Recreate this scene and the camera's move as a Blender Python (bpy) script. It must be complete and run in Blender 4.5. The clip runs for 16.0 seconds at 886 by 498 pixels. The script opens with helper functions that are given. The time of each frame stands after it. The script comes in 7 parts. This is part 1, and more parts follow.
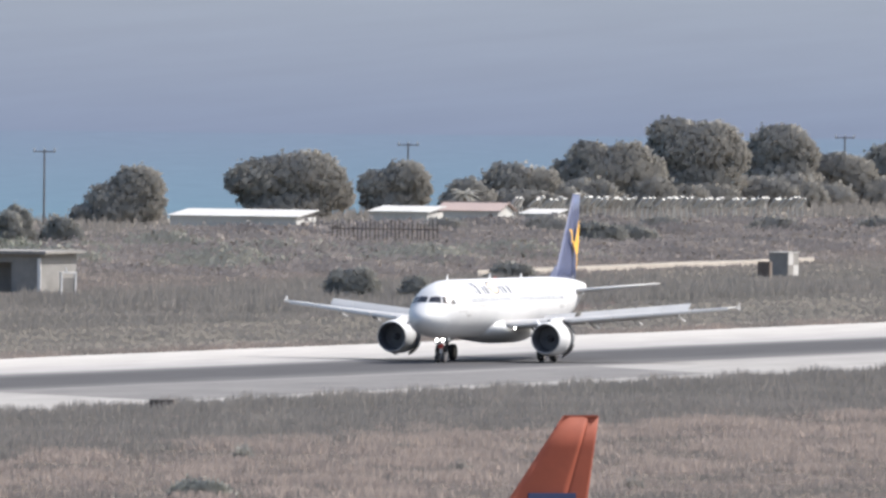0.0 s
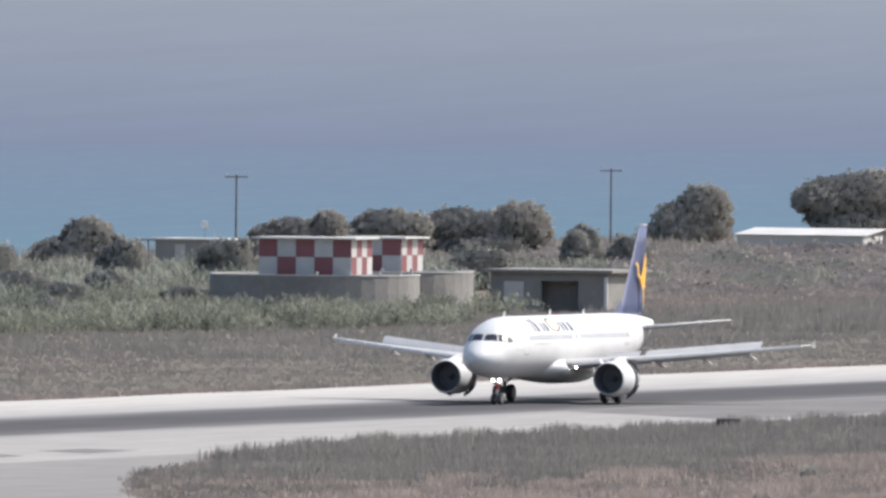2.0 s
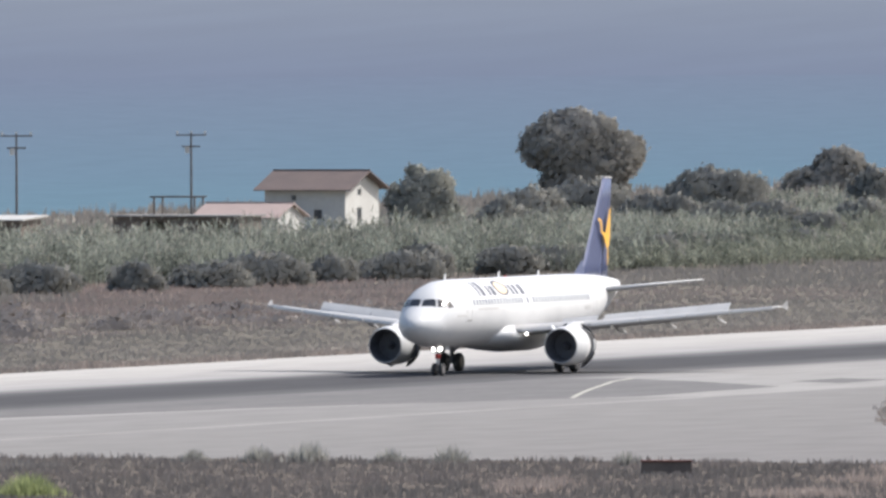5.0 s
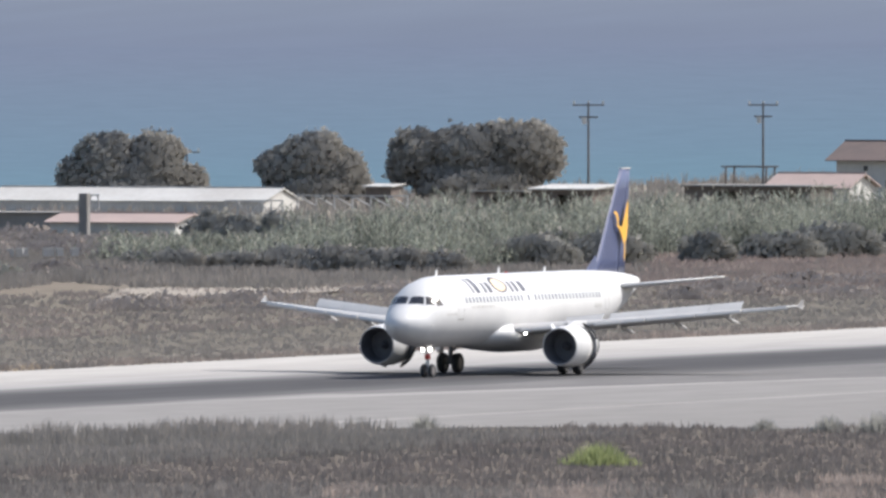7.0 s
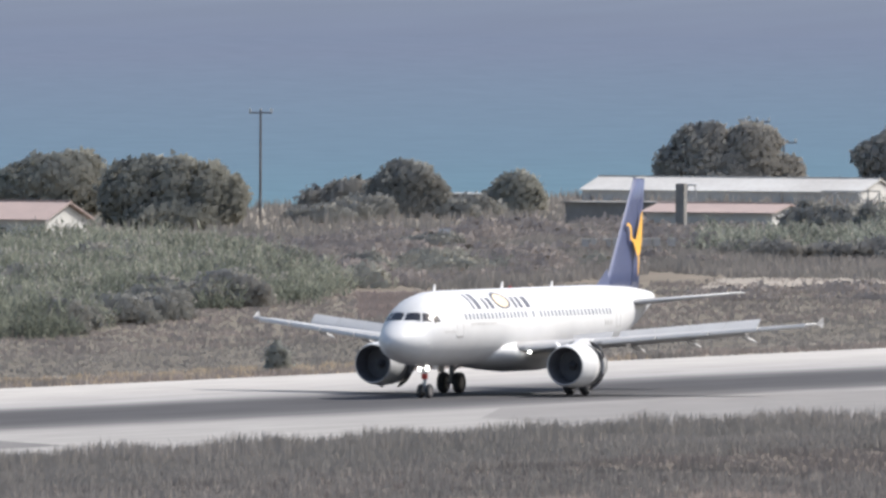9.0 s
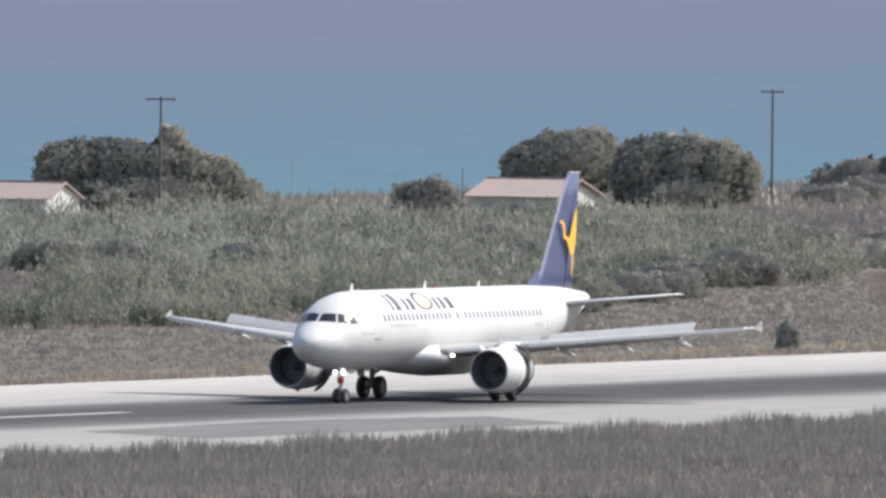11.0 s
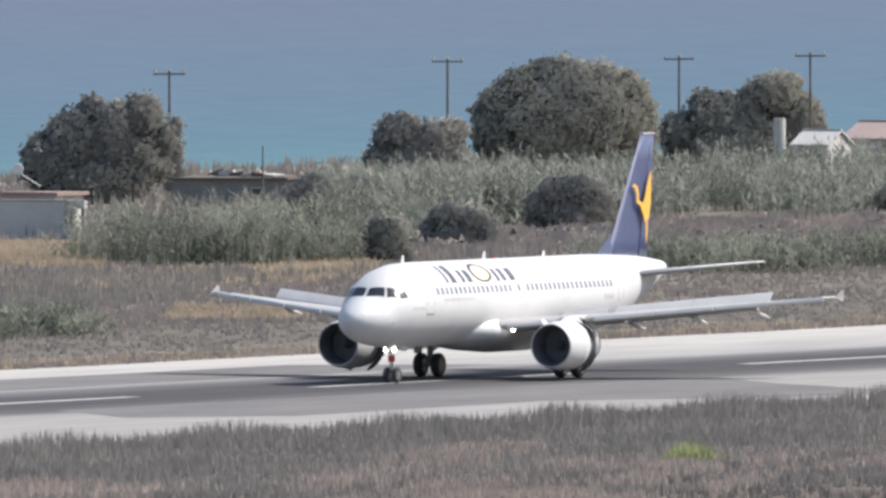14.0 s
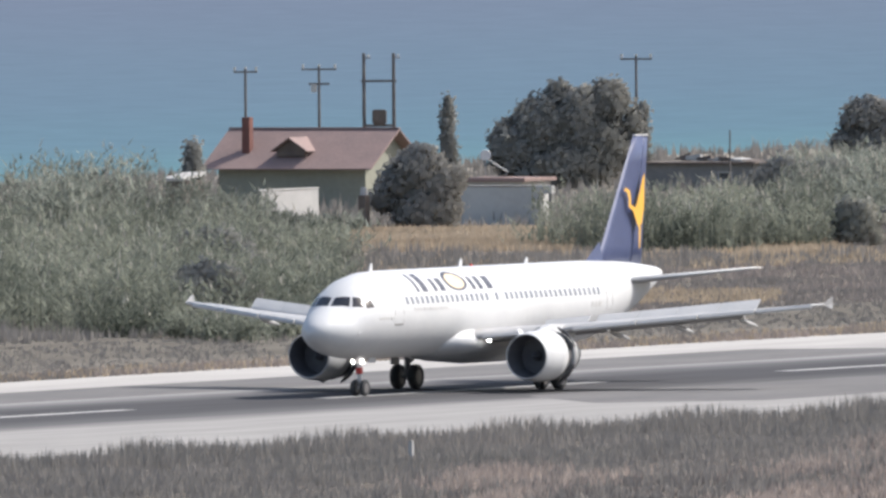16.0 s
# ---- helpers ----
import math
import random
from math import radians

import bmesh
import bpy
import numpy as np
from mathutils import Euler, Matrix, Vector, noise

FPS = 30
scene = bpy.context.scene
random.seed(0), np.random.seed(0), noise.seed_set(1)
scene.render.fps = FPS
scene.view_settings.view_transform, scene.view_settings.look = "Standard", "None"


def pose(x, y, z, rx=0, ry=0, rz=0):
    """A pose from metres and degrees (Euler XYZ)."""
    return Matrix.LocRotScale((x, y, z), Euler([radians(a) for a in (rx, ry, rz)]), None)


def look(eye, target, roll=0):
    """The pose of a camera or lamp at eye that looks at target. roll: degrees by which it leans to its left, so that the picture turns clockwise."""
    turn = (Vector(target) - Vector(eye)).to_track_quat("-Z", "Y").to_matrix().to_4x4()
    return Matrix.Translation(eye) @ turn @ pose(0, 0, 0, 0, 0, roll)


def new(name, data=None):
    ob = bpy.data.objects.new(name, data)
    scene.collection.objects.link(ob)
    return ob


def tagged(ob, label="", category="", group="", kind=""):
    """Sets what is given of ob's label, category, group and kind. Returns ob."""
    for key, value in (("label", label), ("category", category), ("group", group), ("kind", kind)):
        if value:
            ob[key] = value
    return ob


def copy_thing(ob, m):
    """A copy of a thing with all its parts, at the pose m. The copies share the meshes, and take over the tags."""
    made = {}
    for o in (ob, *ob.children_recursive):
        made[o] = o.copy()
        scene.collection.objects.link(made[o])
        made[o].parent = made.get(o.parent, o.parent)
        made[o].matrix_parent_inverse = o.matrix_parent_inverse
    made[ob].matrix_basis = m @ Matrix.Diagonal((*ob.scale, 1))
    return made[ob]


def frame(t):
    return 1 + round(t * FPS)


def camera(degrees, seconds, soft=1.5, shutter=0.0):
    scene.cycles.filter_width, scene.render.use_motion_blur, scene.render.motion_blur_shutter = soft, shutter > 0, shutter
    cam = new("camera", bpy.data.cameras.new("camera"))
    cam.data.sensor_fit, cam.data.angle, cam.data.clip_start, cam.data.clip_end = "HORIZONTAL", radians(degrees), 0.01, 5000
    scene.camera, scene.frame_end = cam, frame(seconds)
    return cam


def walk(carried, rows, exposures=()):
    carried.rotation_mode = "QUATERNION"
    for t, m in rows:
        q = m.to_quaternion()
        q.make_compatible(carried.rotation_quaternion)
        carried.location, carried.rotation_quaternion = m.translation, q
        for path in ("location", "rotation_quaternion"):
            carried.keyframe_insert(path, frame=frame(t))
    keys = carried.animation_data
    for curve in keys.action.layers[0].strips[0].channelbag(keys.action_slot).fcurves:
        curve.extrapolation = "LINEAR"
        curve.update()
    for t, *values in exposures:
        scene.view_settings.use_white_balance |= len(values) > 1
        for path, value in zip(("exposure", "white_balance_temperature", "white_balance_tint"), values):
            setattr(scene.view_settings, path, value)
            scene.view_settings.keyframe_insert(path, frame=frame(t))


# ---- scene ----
from mathutils import Quaternion

# World: x runs back along the runway, y out to sea, z up from the runway; the camera stands on the hill at x = y = 0.
EYE_Z = 32.865
cam = camera(1.8467, 16.0, soft=2.8)
PATH = [
    (0.0, -72.6394, -0.7303, -0.591), (0.5, -72.3408, -0.7421, -0.529),
    (1.0, -72.0577, -0.6895, -0.581), (1.5, -71.7607, -0.6783, -0.482),
    (2.0, -71.4583, -0.7022, -0.541), (2.5, -71.2045, -0.7220, -0.191),
    (3.0, -70.9966, -0.7580, 0.091), (3.2, -70.8928, -0.7652, 0.047),
    (5.3, -69.7158, -0.8655, 0.142), (5.5, -69.6057, -0.8829, 0.010),
    (6.0, -69.3198, -0.8948, 0.159), (6.5, -69.0402, -0.8998, 0.308),
    (7.0, -68.7054, -0.9125, -0.007), (7.5, -68.3867, -0.9280, -0.059),
    (8.0, -68.0221, -0.9367, -0.065), (8.5, -67.7298, -0.9196, -0.067),
    (9.0, -67.4583, -0.9351, -0.204), (9.2, -67.3474, -0.9375, -0.296),
    (11.3, -66.1770, -0.9996, -0.403), (11.5, -66.0072, -1.0095, -0.205),
    (12.0, -65.5817, -1.0097, 0.391), (12.5, -65.2751, -0.9829, 0.162),
    (13.0, -65.0393, -1.0174, 0.278), (13.5, -64.8348, -1.0505, 0.230),
    (14.0, -64.5994, -1.1193, 0.138), (14.5, -64.3699, -1.1226, 0.335),
    (15.0, -64.1308, -1.1178, 0.419), (15.5, -63.8944, -1.1267, 0.292),
    (16.0, -63.6309, -1.1462, 0.471)]
walk(cam, [(t, pose(0, 0, EYE_Z, 90 + pitch, roll, yaw)) for t, yaw, pitch, roll in PATH],
     [(0.0, 1.05), (1.5, 0.95), (3.2, 0.82), (16.0, 0.82)])

# ---- light ----
TO_SUN = Vector((0.576, -0.671, 1.0)).normalized()
world = bpy.data.worlds.new("sky")
scene.world = world
world.use_nodes = True
wn = world.node_tree.nodes
sky = wn.new("ShaderNodeTexSky")
sky.sky_type, sky.sun_disc = "NISHITA", False
sky.sun_elevation = math.asin(TO_SUN.z)
sky.sun_rotation = math.atan2(TO_SUN.x, TO_SUN.y)
sky.dust_density = 3.0
wn["Background"].inputs["Strength"].default_value = 0.11
world.node_tree.links.new(sky.outputs[0], wn["Background"].inputs["Color"])
sun = new("sun", bpy.data.lights.new("sun", "SUN"))
sun.data.energy, sun.data.angle, sun.data.color = 2.9, radians(0.6), (1.0, 0.97, 0.925)
sun.matrix_basis = look(TO_SUN * 300, (0, 0, 0))


# ---- materials ----
def surf(name, c1, c2, rough=0.7, scale=1.0, metal=0.0, bump=0.0, fine=8.0, local=False, stretch=(1, 1, 1), spec=0.4, island=0.0, piece=0.0, contrast=1.0, thin=0.0):
    """Two colours mixed by coarse and fine noise, at a scale per metre; island and piece vary the brightness leaf by leaf or piece by piece."""
    m = bpy.data.materials.new(name)
    m.use_nodes = True
    nt = m.node_tree
    N, L = nt.nodes, nt.links
    b = N["Principled BSDF"]
    b.inputs["Roughness"].default_value, b.inputs["Metallic"].default_value = rough, metal
    b.inputs["Specular IOR Level"].default_value = spec
    if local:
        co = N.new("ShaderNodeTexCoord").outputs["Object"]
    else:
        co = N.new("ShaderNodeNewGeometry").outputs["Position"]
    mp = N.new("ShaderNodeMapping")
    mp.inputs["Scale"].default_value = stretch
    L.new(co, mp.inputs["Vector"])
    n1, n2 = N.new("ShaderNodeTexNoise"), N.new("ShaderNodeTexNoise")
    for n, k, d in ((n1, scale, 3), (n2, scale * fine, 4)):
        n.inputs["Scale"].default_value, n.inputs["Detail"].default_value = k, d
        L.new(mp.outputs[0], n.inputs["Vector"])
    add = N.new("ShaderNodeMath")
    add.operation = "MULTIPLY_ADD"
    L.new(n2.outputs["Fac"], add.inputs[0])
    add.inputs[1].default_value = 0.5
    L.new(n1.outputs["Fac"], add.inputs[2])
    rng = N.new("ShaderNodeMapRange")
    half = 0.22 / contrast
    rng.inputs["From Min"].default_value, rng.inputs["From Max"].default_value = 0.75 - half, 0.75 + half
    L.new(add.outputs[0], rng.inputs["Value"])
    mix = N.new("ShaderNodeMix")
    mix.data_type = "RGBA"
    mix.inputs["A"].default_value, mix.inputs["B"].default_value = (*c1, 1), (*c2, 1)
    L.new(rng.outputs[0], mix.inputs["Factor"])
    out = mix.outputs["Result"]
    if island or piece:
        src = N.new("ShaderNodeNewGeometry").outputs["Random Per Island"] if island else N.new("ShaderNodeObjectInfo").outputs["Random"]
        k = island or piece
        r2 = N.new("ShaderNodeMapRange")
        r2.inputs["To Min"].default_value, r2.inputs["To Max"].default_value = 1 - k, 1 + k
        L.new(src, r2.inputs["Value"])
        hs = N.new("ShaderNodeHueSaturation")
        L.new(r2.outputs[0], hs.inputs["Value"])
        L.new(out, hs.inputs["Color"])
        out = hs.outputs[0]
    L.new(out, b.inputs["Base Color"])
    if thin:
        tr, ms = N.new("ShaderNodeBsdfTranslucent"), N.new("ShaderNodeMixShader")
        L.new(out, tr.inputs["Color"])
        ms.inputs[0].default_value = thin
        L.new(b.outputs[0], ms.inputs[1])
        L.new(tr.outputs[0], ms.inputs[2])
        L.new(ms.outputs[0], N["Material Output"].inputs["Surface"])
    if bump:
        bp = N.new("ShaderNodeBump")
        bp.inputs["Strength"].default_value, bp.inputs["Distance"].default_value = bump, 0.3 / scale / fine
        L.new(n2.outputs["Fac"], bp.inputs["Height"])
        L.new(bp.outputs[0], b.inputs["Normal"])
    return m


def glow(name, c, k):
    m = bpy.data.materials.new(name)
    m.use_nodes = True
    b = m.node_tree.nodes["Principled BSDF"]
    b.inputs["Base Color"].default_value = (*c, 1)
    b.inputs["Emission Color"].default_value = (*c, 1)
    b.inputs["Emission Strength"].default_value = k
    return m


def banded(name, stops, axis, lo, hi, wobble, nscale, rough, stretch, grain, spec=0.3, bump=0.0, bscale=1.0, gscale=0.0):
    """A surface whose colour changes across it in bands (metres along an axis), their edges wandering with noise."""
    m = bpy.data.materials.new(name)
    m.use_nodes = True
    nt = m.node_tree
    N, L = nt.nodes, nt.links
    b = N["Principled BSDF"]
    b.inputs["Roughness"].default_value = rough
    b.inputs["Specular IOR Level"].default_value = spec
    g = N.new("ShaderNodeNewGeometry")
    sep = N.new("ShaderNodeSeparateXYZ")
    L.new(g.outputs["Position"], sep.inputs[0])
    mp = N.new("ShaderNodeMapping")
    mp.inputs["Scale"].default_value = stretch
    L.new(g.outputs["Position"], mp.inputs["Vector"])
    n1 = N.new("ShaderNodeTexNoise")
    n1.inputs["Scale"].default_value, n1.inputs["Detail"].default_value = nscale, 4
    L.new(mp.outputs[0], n1.inputs["Vector"])
    sh = N.new("ShaderNodeMath")
    sh.operation = "MULTIPLY_ADD"
    L.new(n1.outputs["Fac"], sh.inputs[0])
    sh.inputs[1].default_value = wobble * 2
    off = N.new("ShaderNodeMath")
    off.operation = "SUBTRACT"
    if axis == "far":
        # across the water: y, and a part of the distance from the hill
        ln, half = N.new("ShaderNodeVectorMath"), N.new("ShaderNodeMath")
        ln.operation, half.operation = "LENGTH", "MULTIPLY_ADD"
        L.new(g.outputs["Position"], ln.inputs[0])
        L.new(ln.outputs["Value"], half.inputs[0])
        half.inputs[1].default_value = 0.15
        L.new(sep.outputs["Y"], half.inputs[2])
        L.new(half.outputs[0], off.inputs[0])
    else:
        L.new(sep.outputs[axis], off.inputs[0])
    off.inputs[1].default_value = wobble
    L.new(off.outputs[0], sh.inputs[2])
    rng = N.new("ShaderNodeMapRange")
    rng.inputs["From Min"].default_value, rng.inputs["From Max"].default_value = lo, hi
    L.new(sh.outputs[0], rng.inputs["Value"])
    ramp = N.new("ShaderNodeValToRGB")
    el = ramp.color_ramp.elements
    while len(el) < len(stops):
        el.new(0.5)
    for e, (v, c) in zip(el, stops):
        e.position, e.color = (v - lo) / (hi - lo), (*c, 1)
    L.new(rng.outputs[0], ramp.inputs[0])
    n2 = N.new("ShaderNodeTexNoise")
    n2.inputs["Scale"].default_value, n2.inputs["Detail"].default_value = gscale or nscale * 6, 6
    L.new(g.outputs["Position"] if gscale else mp.outputs[0], n2.inputs["Vector"])
    r2 = N.new("ShaderNodeMapRange")
    r2.inputs["From Min"].default_value, r2.inputs["From Max"].default_value = 0.3, 0.7
    r2.inputs["To Min"].default_value, r2.inputs["To Max"].default_value = 1 - grain, 1 + grain
    L.new(n2.outputs["Fac"], r2.inputs["Value"])
    hs = N.new("ShaderNodeHueSaturation")
    L.new(r2.outputs[0], hs.inputs["Value"])
    L.new(ramp.outputs[0], hs.inputs["Color"])
    L.new(hs.outputs[0], b.inputs["Base Color"])
    if bump:
        n3 = N.new("ShaderNodeTexNoise")
        n3.inputs["Scale"].default_value, n3.inputs["Detail"].default_value = bscale, 5
        L.new(g.outputs["Position"], n3.inputs["Vector"])
        bp = N.new("ShaderNodeBump")
        bp.inputs["Strength"].default_value, bp.inputs["Distance"].default_value = bump, 0.4
        L.new(n3.outputs["Fac"], bp.inputs["Height"])
        L.new(bp.outputs[0], b.inputs["Normal"])
    return m


M_GROUND = banded("ground_soil", [(430, (0.125, 0.108, 0.095)), (505, (0.13, 0.114, 0.1)), (532, (0.11, 0.102, 0.09)), (612, (0.22, 0.2, 0.175)), (622, (0.135, 0.125, 0.11)),
                                  (690, (0.17, 0.155, 0.13)), (720, (0.19, 0.165, 0.14)), (790, (0.17, 0.155, 0.13)), (868, (0.30, 0.27, 0.23))],
                  "Y", 400, 900, 14, 0.02, 0.95, (1, 2.5, 1), 0.2, spec=0.0)
M_RUNWAY = banded("runway_asphalt", [(540, (0.295, 0.284, 0.272)), (566, (0.283, 0.273, 0.263)), (570.0, (0.126, 0.123, 0.124)), (574.5, (0.078, 0.0765, 0.08)), (583, (0.078, 0.0765, 0.08)), (586.5, (0.126, 0.123, 0.126)),
                                     (590, (0.302, 0.294, 0.286)), (599, (0.37, 0.353, 0.336)), (609, (0.42, 0.403, 0.382))],
                  "Y", 536, 614, 2.2, 0.02, 0.85, (0.6, 8, 1), 0.15, spec=0.03)
M_TAXI = banded("taxiway_concrete", [(470, (0.192, 0.182, 0.178)), (510, (0.206, 0.197, 0.191)), (535, (0.218, 0.209, 0.202)), (548, (0.225, 0.216, 0.21))], "Y", 465, 552, 6, 0.02, 0.85, (1, 3, 1), 0.08, spec=0.03)
M_PATCH = surf("grey_asphalt_patch", (0.145, 0.141, 0.141), (0.189, 0.183, 0.18), 0.9, 0.08, spec=0.03, stretch=(1, 3, 1))
# turquoise shallows; beyond them haze is painted in, greyer with distance from the hill
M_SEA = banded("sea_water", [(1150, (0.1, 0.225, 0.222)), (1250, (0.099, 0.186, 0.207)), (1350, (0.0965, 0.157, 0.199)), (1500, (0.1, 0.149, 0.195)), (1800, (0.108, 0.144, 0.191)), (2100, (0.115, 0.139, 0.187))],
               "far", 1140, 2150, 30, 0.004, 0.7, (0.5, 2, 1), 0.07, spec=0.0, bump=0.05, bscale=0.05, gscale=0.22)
# haze painted in: the backdrop pales with height
M_HAZE = banded("painted_distance_haze", [(-3.4, (0.116, 0.139, 0.187)), (6, (0.139, 0.16, 0.198)), (17, (0.159, 0.179, 0.207)), (26, (0.17, 0.187, 0.213))],
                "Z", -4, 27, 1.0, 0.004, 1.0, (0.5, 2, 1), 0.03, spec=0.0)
M_WHITE = surf("white_paint", (0.6, 0.6, 0.6), (0.55, 0.55, 0.555), 0.42, 0.5, local=True, spec=0.35)
M_WING = surf("grey_wing_paint", (0.45, 0.441, 0.436), (0.387, 0.383, 0.378), 0.5, 0.7, local=True)
M_PANEL = surf("pale_grey_panel", (0.522, 0.517, 0.508), (0.459, 0.455, 0.45), 0.5, 0.8, local=True)
M_NAVY = surf("navy_paint", (0.055, 0.072, 0.15), (0.066, 0.084, 0.17), 0.35, 0.6, local=True)
M_GOLD = surf("golden_yellow_paint", (0.78, 0.42, 0.06), (0.70, 0.38, 0.06), 0.4, 1.0, local=True)
M_PALEGOLD = surf("pale_gold_paint", (0.74, 0.58, 0.38), (0.69, 0.54, 0.36), 0.4, 1.0, local=True)
M_TITLE = surf("dark_title_paint", (0.045, 0.05, 0.075), (0.06, 0.065, 0.09), 0.5, 1.0, local=True)
M_TYRE = surf("tyre_rubber", (0.045, 0.045, 0.05), (0.07, 0.07, 0.07), 0.85, 4, local=True)
M_STEEL = surf("gear_steel", (0.42, 0.42, 0.43), (0.28, 0.28, 0.29), 0.45, 3, metal=0.4, local=True)
M_DARK = surf("dark_inlet", (0.09, 0.09, 0.10), (0.13, 0.13, 0.14), 0.6, 2, local=True)
M_SOOT = surf("sooty_metal", (0.13, 0.125, 0.13), (0.20, 0.19, 0.19), 0.55, 2, metal=0.3, local=True)
M_GLASS = surf("dark_cockpit_glass", (0.02, 0.022, 0.03), (0.03, 0.033, 0.04), 0.12, 1, local=True, spec=0.6)
M_WINDOW = surf("cabin_window", (0.18, 0.19, 0.22), (0.24, 0.25, 0.27), 0.25, 1, local=True)
M_LAMP = glow("landing_lamp", (1.0, 0.97, 0.92), 9.0)
M_REDMARK = surf("red_mark", (0.5, 0.06, 0.05), (0.42, 0.05, 0.05), 0.5, 1, local=True)
M_ORANGE = surf("orange_paint", (0.378, 0.099, 0.0585), (0.333, 0.09, 0.054), 0.65, 0.6, local=True, spec=0.2)
M_LINE = surf("line_paint", (0.44, 0.43, 0.41), (0.33, 0.32, 0.31), 0.7, 0.6)
M_YLINE = surf("yellow_line_paint", (0.42, 0.40, 0.34), (0.35, 0.335, 0.29), 0.7, 0.6)
M_BARK = surf("bark", (0.14, 0.105, 0.08), (0.20, 0.16, 0.125), 0.9, 1.5, bump=0.5)
M_POLE = surf("weathered_pole_wood", (0.105, 0.095, 0.092), (0.15, 0.138, 0.132), 0.85, 1.2)
M_LEAF = surf("dusty_olive_leaves", (0.342, 0.33, 0.305), (0.425, 0.405, 0.372), 0.85, 0.35, island=0.06, thin=0.5, spec=0.1)
M_LEAF2 = surf("grey_green_leaves", (0.338, 0.335, 0.295), (0.42, 0.41, 0.36), 0.85, 0.35, island=0.06, thin=0.5, spec=0.1)
M_LEAF3 = surf("dark_green_leaves", (0.305, 0.302, 0.28), (0.378, 0.37, 0.342), 0.85, 0.35, island=0.06, thin=0.5, spec=0.1)
M_PALELEAF = surf("pale_feathery_leaves", (0.36, 0.365, 0.33), (0.47, 0.462, 0.41), 0.85, 0.35, island=0.12, thin=0.5, spec=0.1)
M_REED = surf("reed_leaves", (0.112, 0.122, 0.104), (0.305, 0.325, 0.278), 0.85, 0.16, island=0.28, thin=0.5, spec=0.1, contrast=2.0)
M_REED2 = surf("green_reed_leaves", (0.125, 0.138, 0.112), (0.265, 0.278, 0.226), 0.85, 0.16, island=0.22, thin=0.5, spec=0.1, contrast=2.0)
M_PLUME = surf("pale_reed_plumes", (0.38, 0.36, 0.31), (0.46, 0.44, 0.38), 0.85, 0.3, island=0.2, thin=0.3, spec=0.1)
M_GRASS = surf("dry_verge_grass", (0.265, 0.243, 0.222), (0.41, 0.342, 0.304), 0.9, 0.035, island=0.05, stretch=(1, 2.2, 1), thin=0.5, contrast=1.5, spec=0.1)
M_GRASS2 = surf("grey_green_grass", (0.258, 0.242, 0.222), (0.318, 0.29, 0.265), 0.9, 0.03, island=0.05, stretch=(1, 2.0, 1), thin=0.5, spec=0.1, contrast=1.3)
M_DIM = surf("dull_verge_grass", (0.188, 0.174, 0.163), (0.25, 0.22, 0.204), 0.9, 0.035, island=0.05, stretch=(1, 2.2, 1), thin=0.5, contrast=1.4, spec=0.1)
M_SCRUB = surf("dry_scrub", (0.34, 0.308, 0.29), (0.45, 0.395, 0.365), 0.9, 0.05, island=0.05, thin=0.5, contrast=1.2, spec=0.1)
M_STRAW = surf("pale_straw", (0.46, 0.365, 0.265), (0.57, 0.465, 0.345), 0.9, 0.08, island=0.05, thin=0.5, spec=0.1)
M_RUSSET = surf("reddish_dry_grass", (0.258, 0.238, 0.22), (0.36, 0.308, 0.28), 0.9, 0.05, island=0.05, thin=0.5, spec=0.1, contrast=1.3)
M_REDGRASS = surf("reddish_grass", (0.29, 0.243, 0.225), (0.365, 0.298, 0.272), 0.9, 0.05, island=0.05, thin=0.5, spec=0.1)
M_BLOND = surf("pinkish_blond_grass", (0.37, 0.31, 0.275), (0.47, 0.39, 0.34), 0.9, 0.06, island=0.06, thin=0.5, spec=0.1)
M_FRESH = surf("fresh_green_leaves", (0.25, 0.29, 0.135), (0.36, 0.38, 0.20), 0.85, 0.4, island=0.25, thin=0.5, spec=0.1)


# ---- mesh helpers ----
def mesh_ob(name, verts, faces, material, parent=None, label="", smooth=False):
    me = bpy.data.meshes.new(name)
    me.from_pydata([tuple(v) for v in verts], [], faces)
    me.materials.append(material)
    if smooth:
        me.shade_smooth()
    ob = new(name, me)
    ob.parent = parent
    if label:
        tagged(ob, label)
    return ob


def part(name, bm, material, parent, label="", smooth=False):
    bmesh.ops.recalc_face_normals(bm, faces=bm.faces)
    me = bpy.data.meshes.new(name)
    bm.to_mesh(me)
    bm.free()
    me.materials.append(material)
    if smooth:
        me.shade_smooth()
    ob = new(name, me)
    ob.parent = parent
    if label:
        tagged(ob, label)
    return ob


def soup(name, verts, corners, material, parent=None, per=4, normals=None):
    """A mesh from numpy arrays: verts (n, 3), corners (m, per); normals (n, 3) soften the shading of leaves over the clump that they belong to."""
    me = bpy.data.meshes.new(name)
    n, m = len(verts), len(corners)
    me.vertices.add(n)
    me.vertices.foreach_set("co", np.ascontiguousarray(verts, dtype=np.float32).ravel())
    me.loops.add(m * per)
    me.loops.foreach_set("vertex_index", np.ascontiguousarray(corners, dtype=np.int32).ravel())
    me.polygons.add(m)
    me.polygons.foreach_set("loop_start", np.arange(0, m * per, per, dtype=np.int32))
    me.polygons.foreach_set("loop_total", np.full(m, per, dtype=np.int32))
    me.update(calc_edges=True)
    if normals is not None:
        a = me.attributes.new("custom_normal", "FLOAT_VECTOR", "POINT")
        a.data.foreach_set("vector", np.ascontiguousarray(normals / np.linalg.norm(normals, axis=1)[:, None], dtype=np.float32).ravel())
        me.update()
    me.materials.append(material)
    ob = new(name, me)
    ob.parent = parent
    return ob


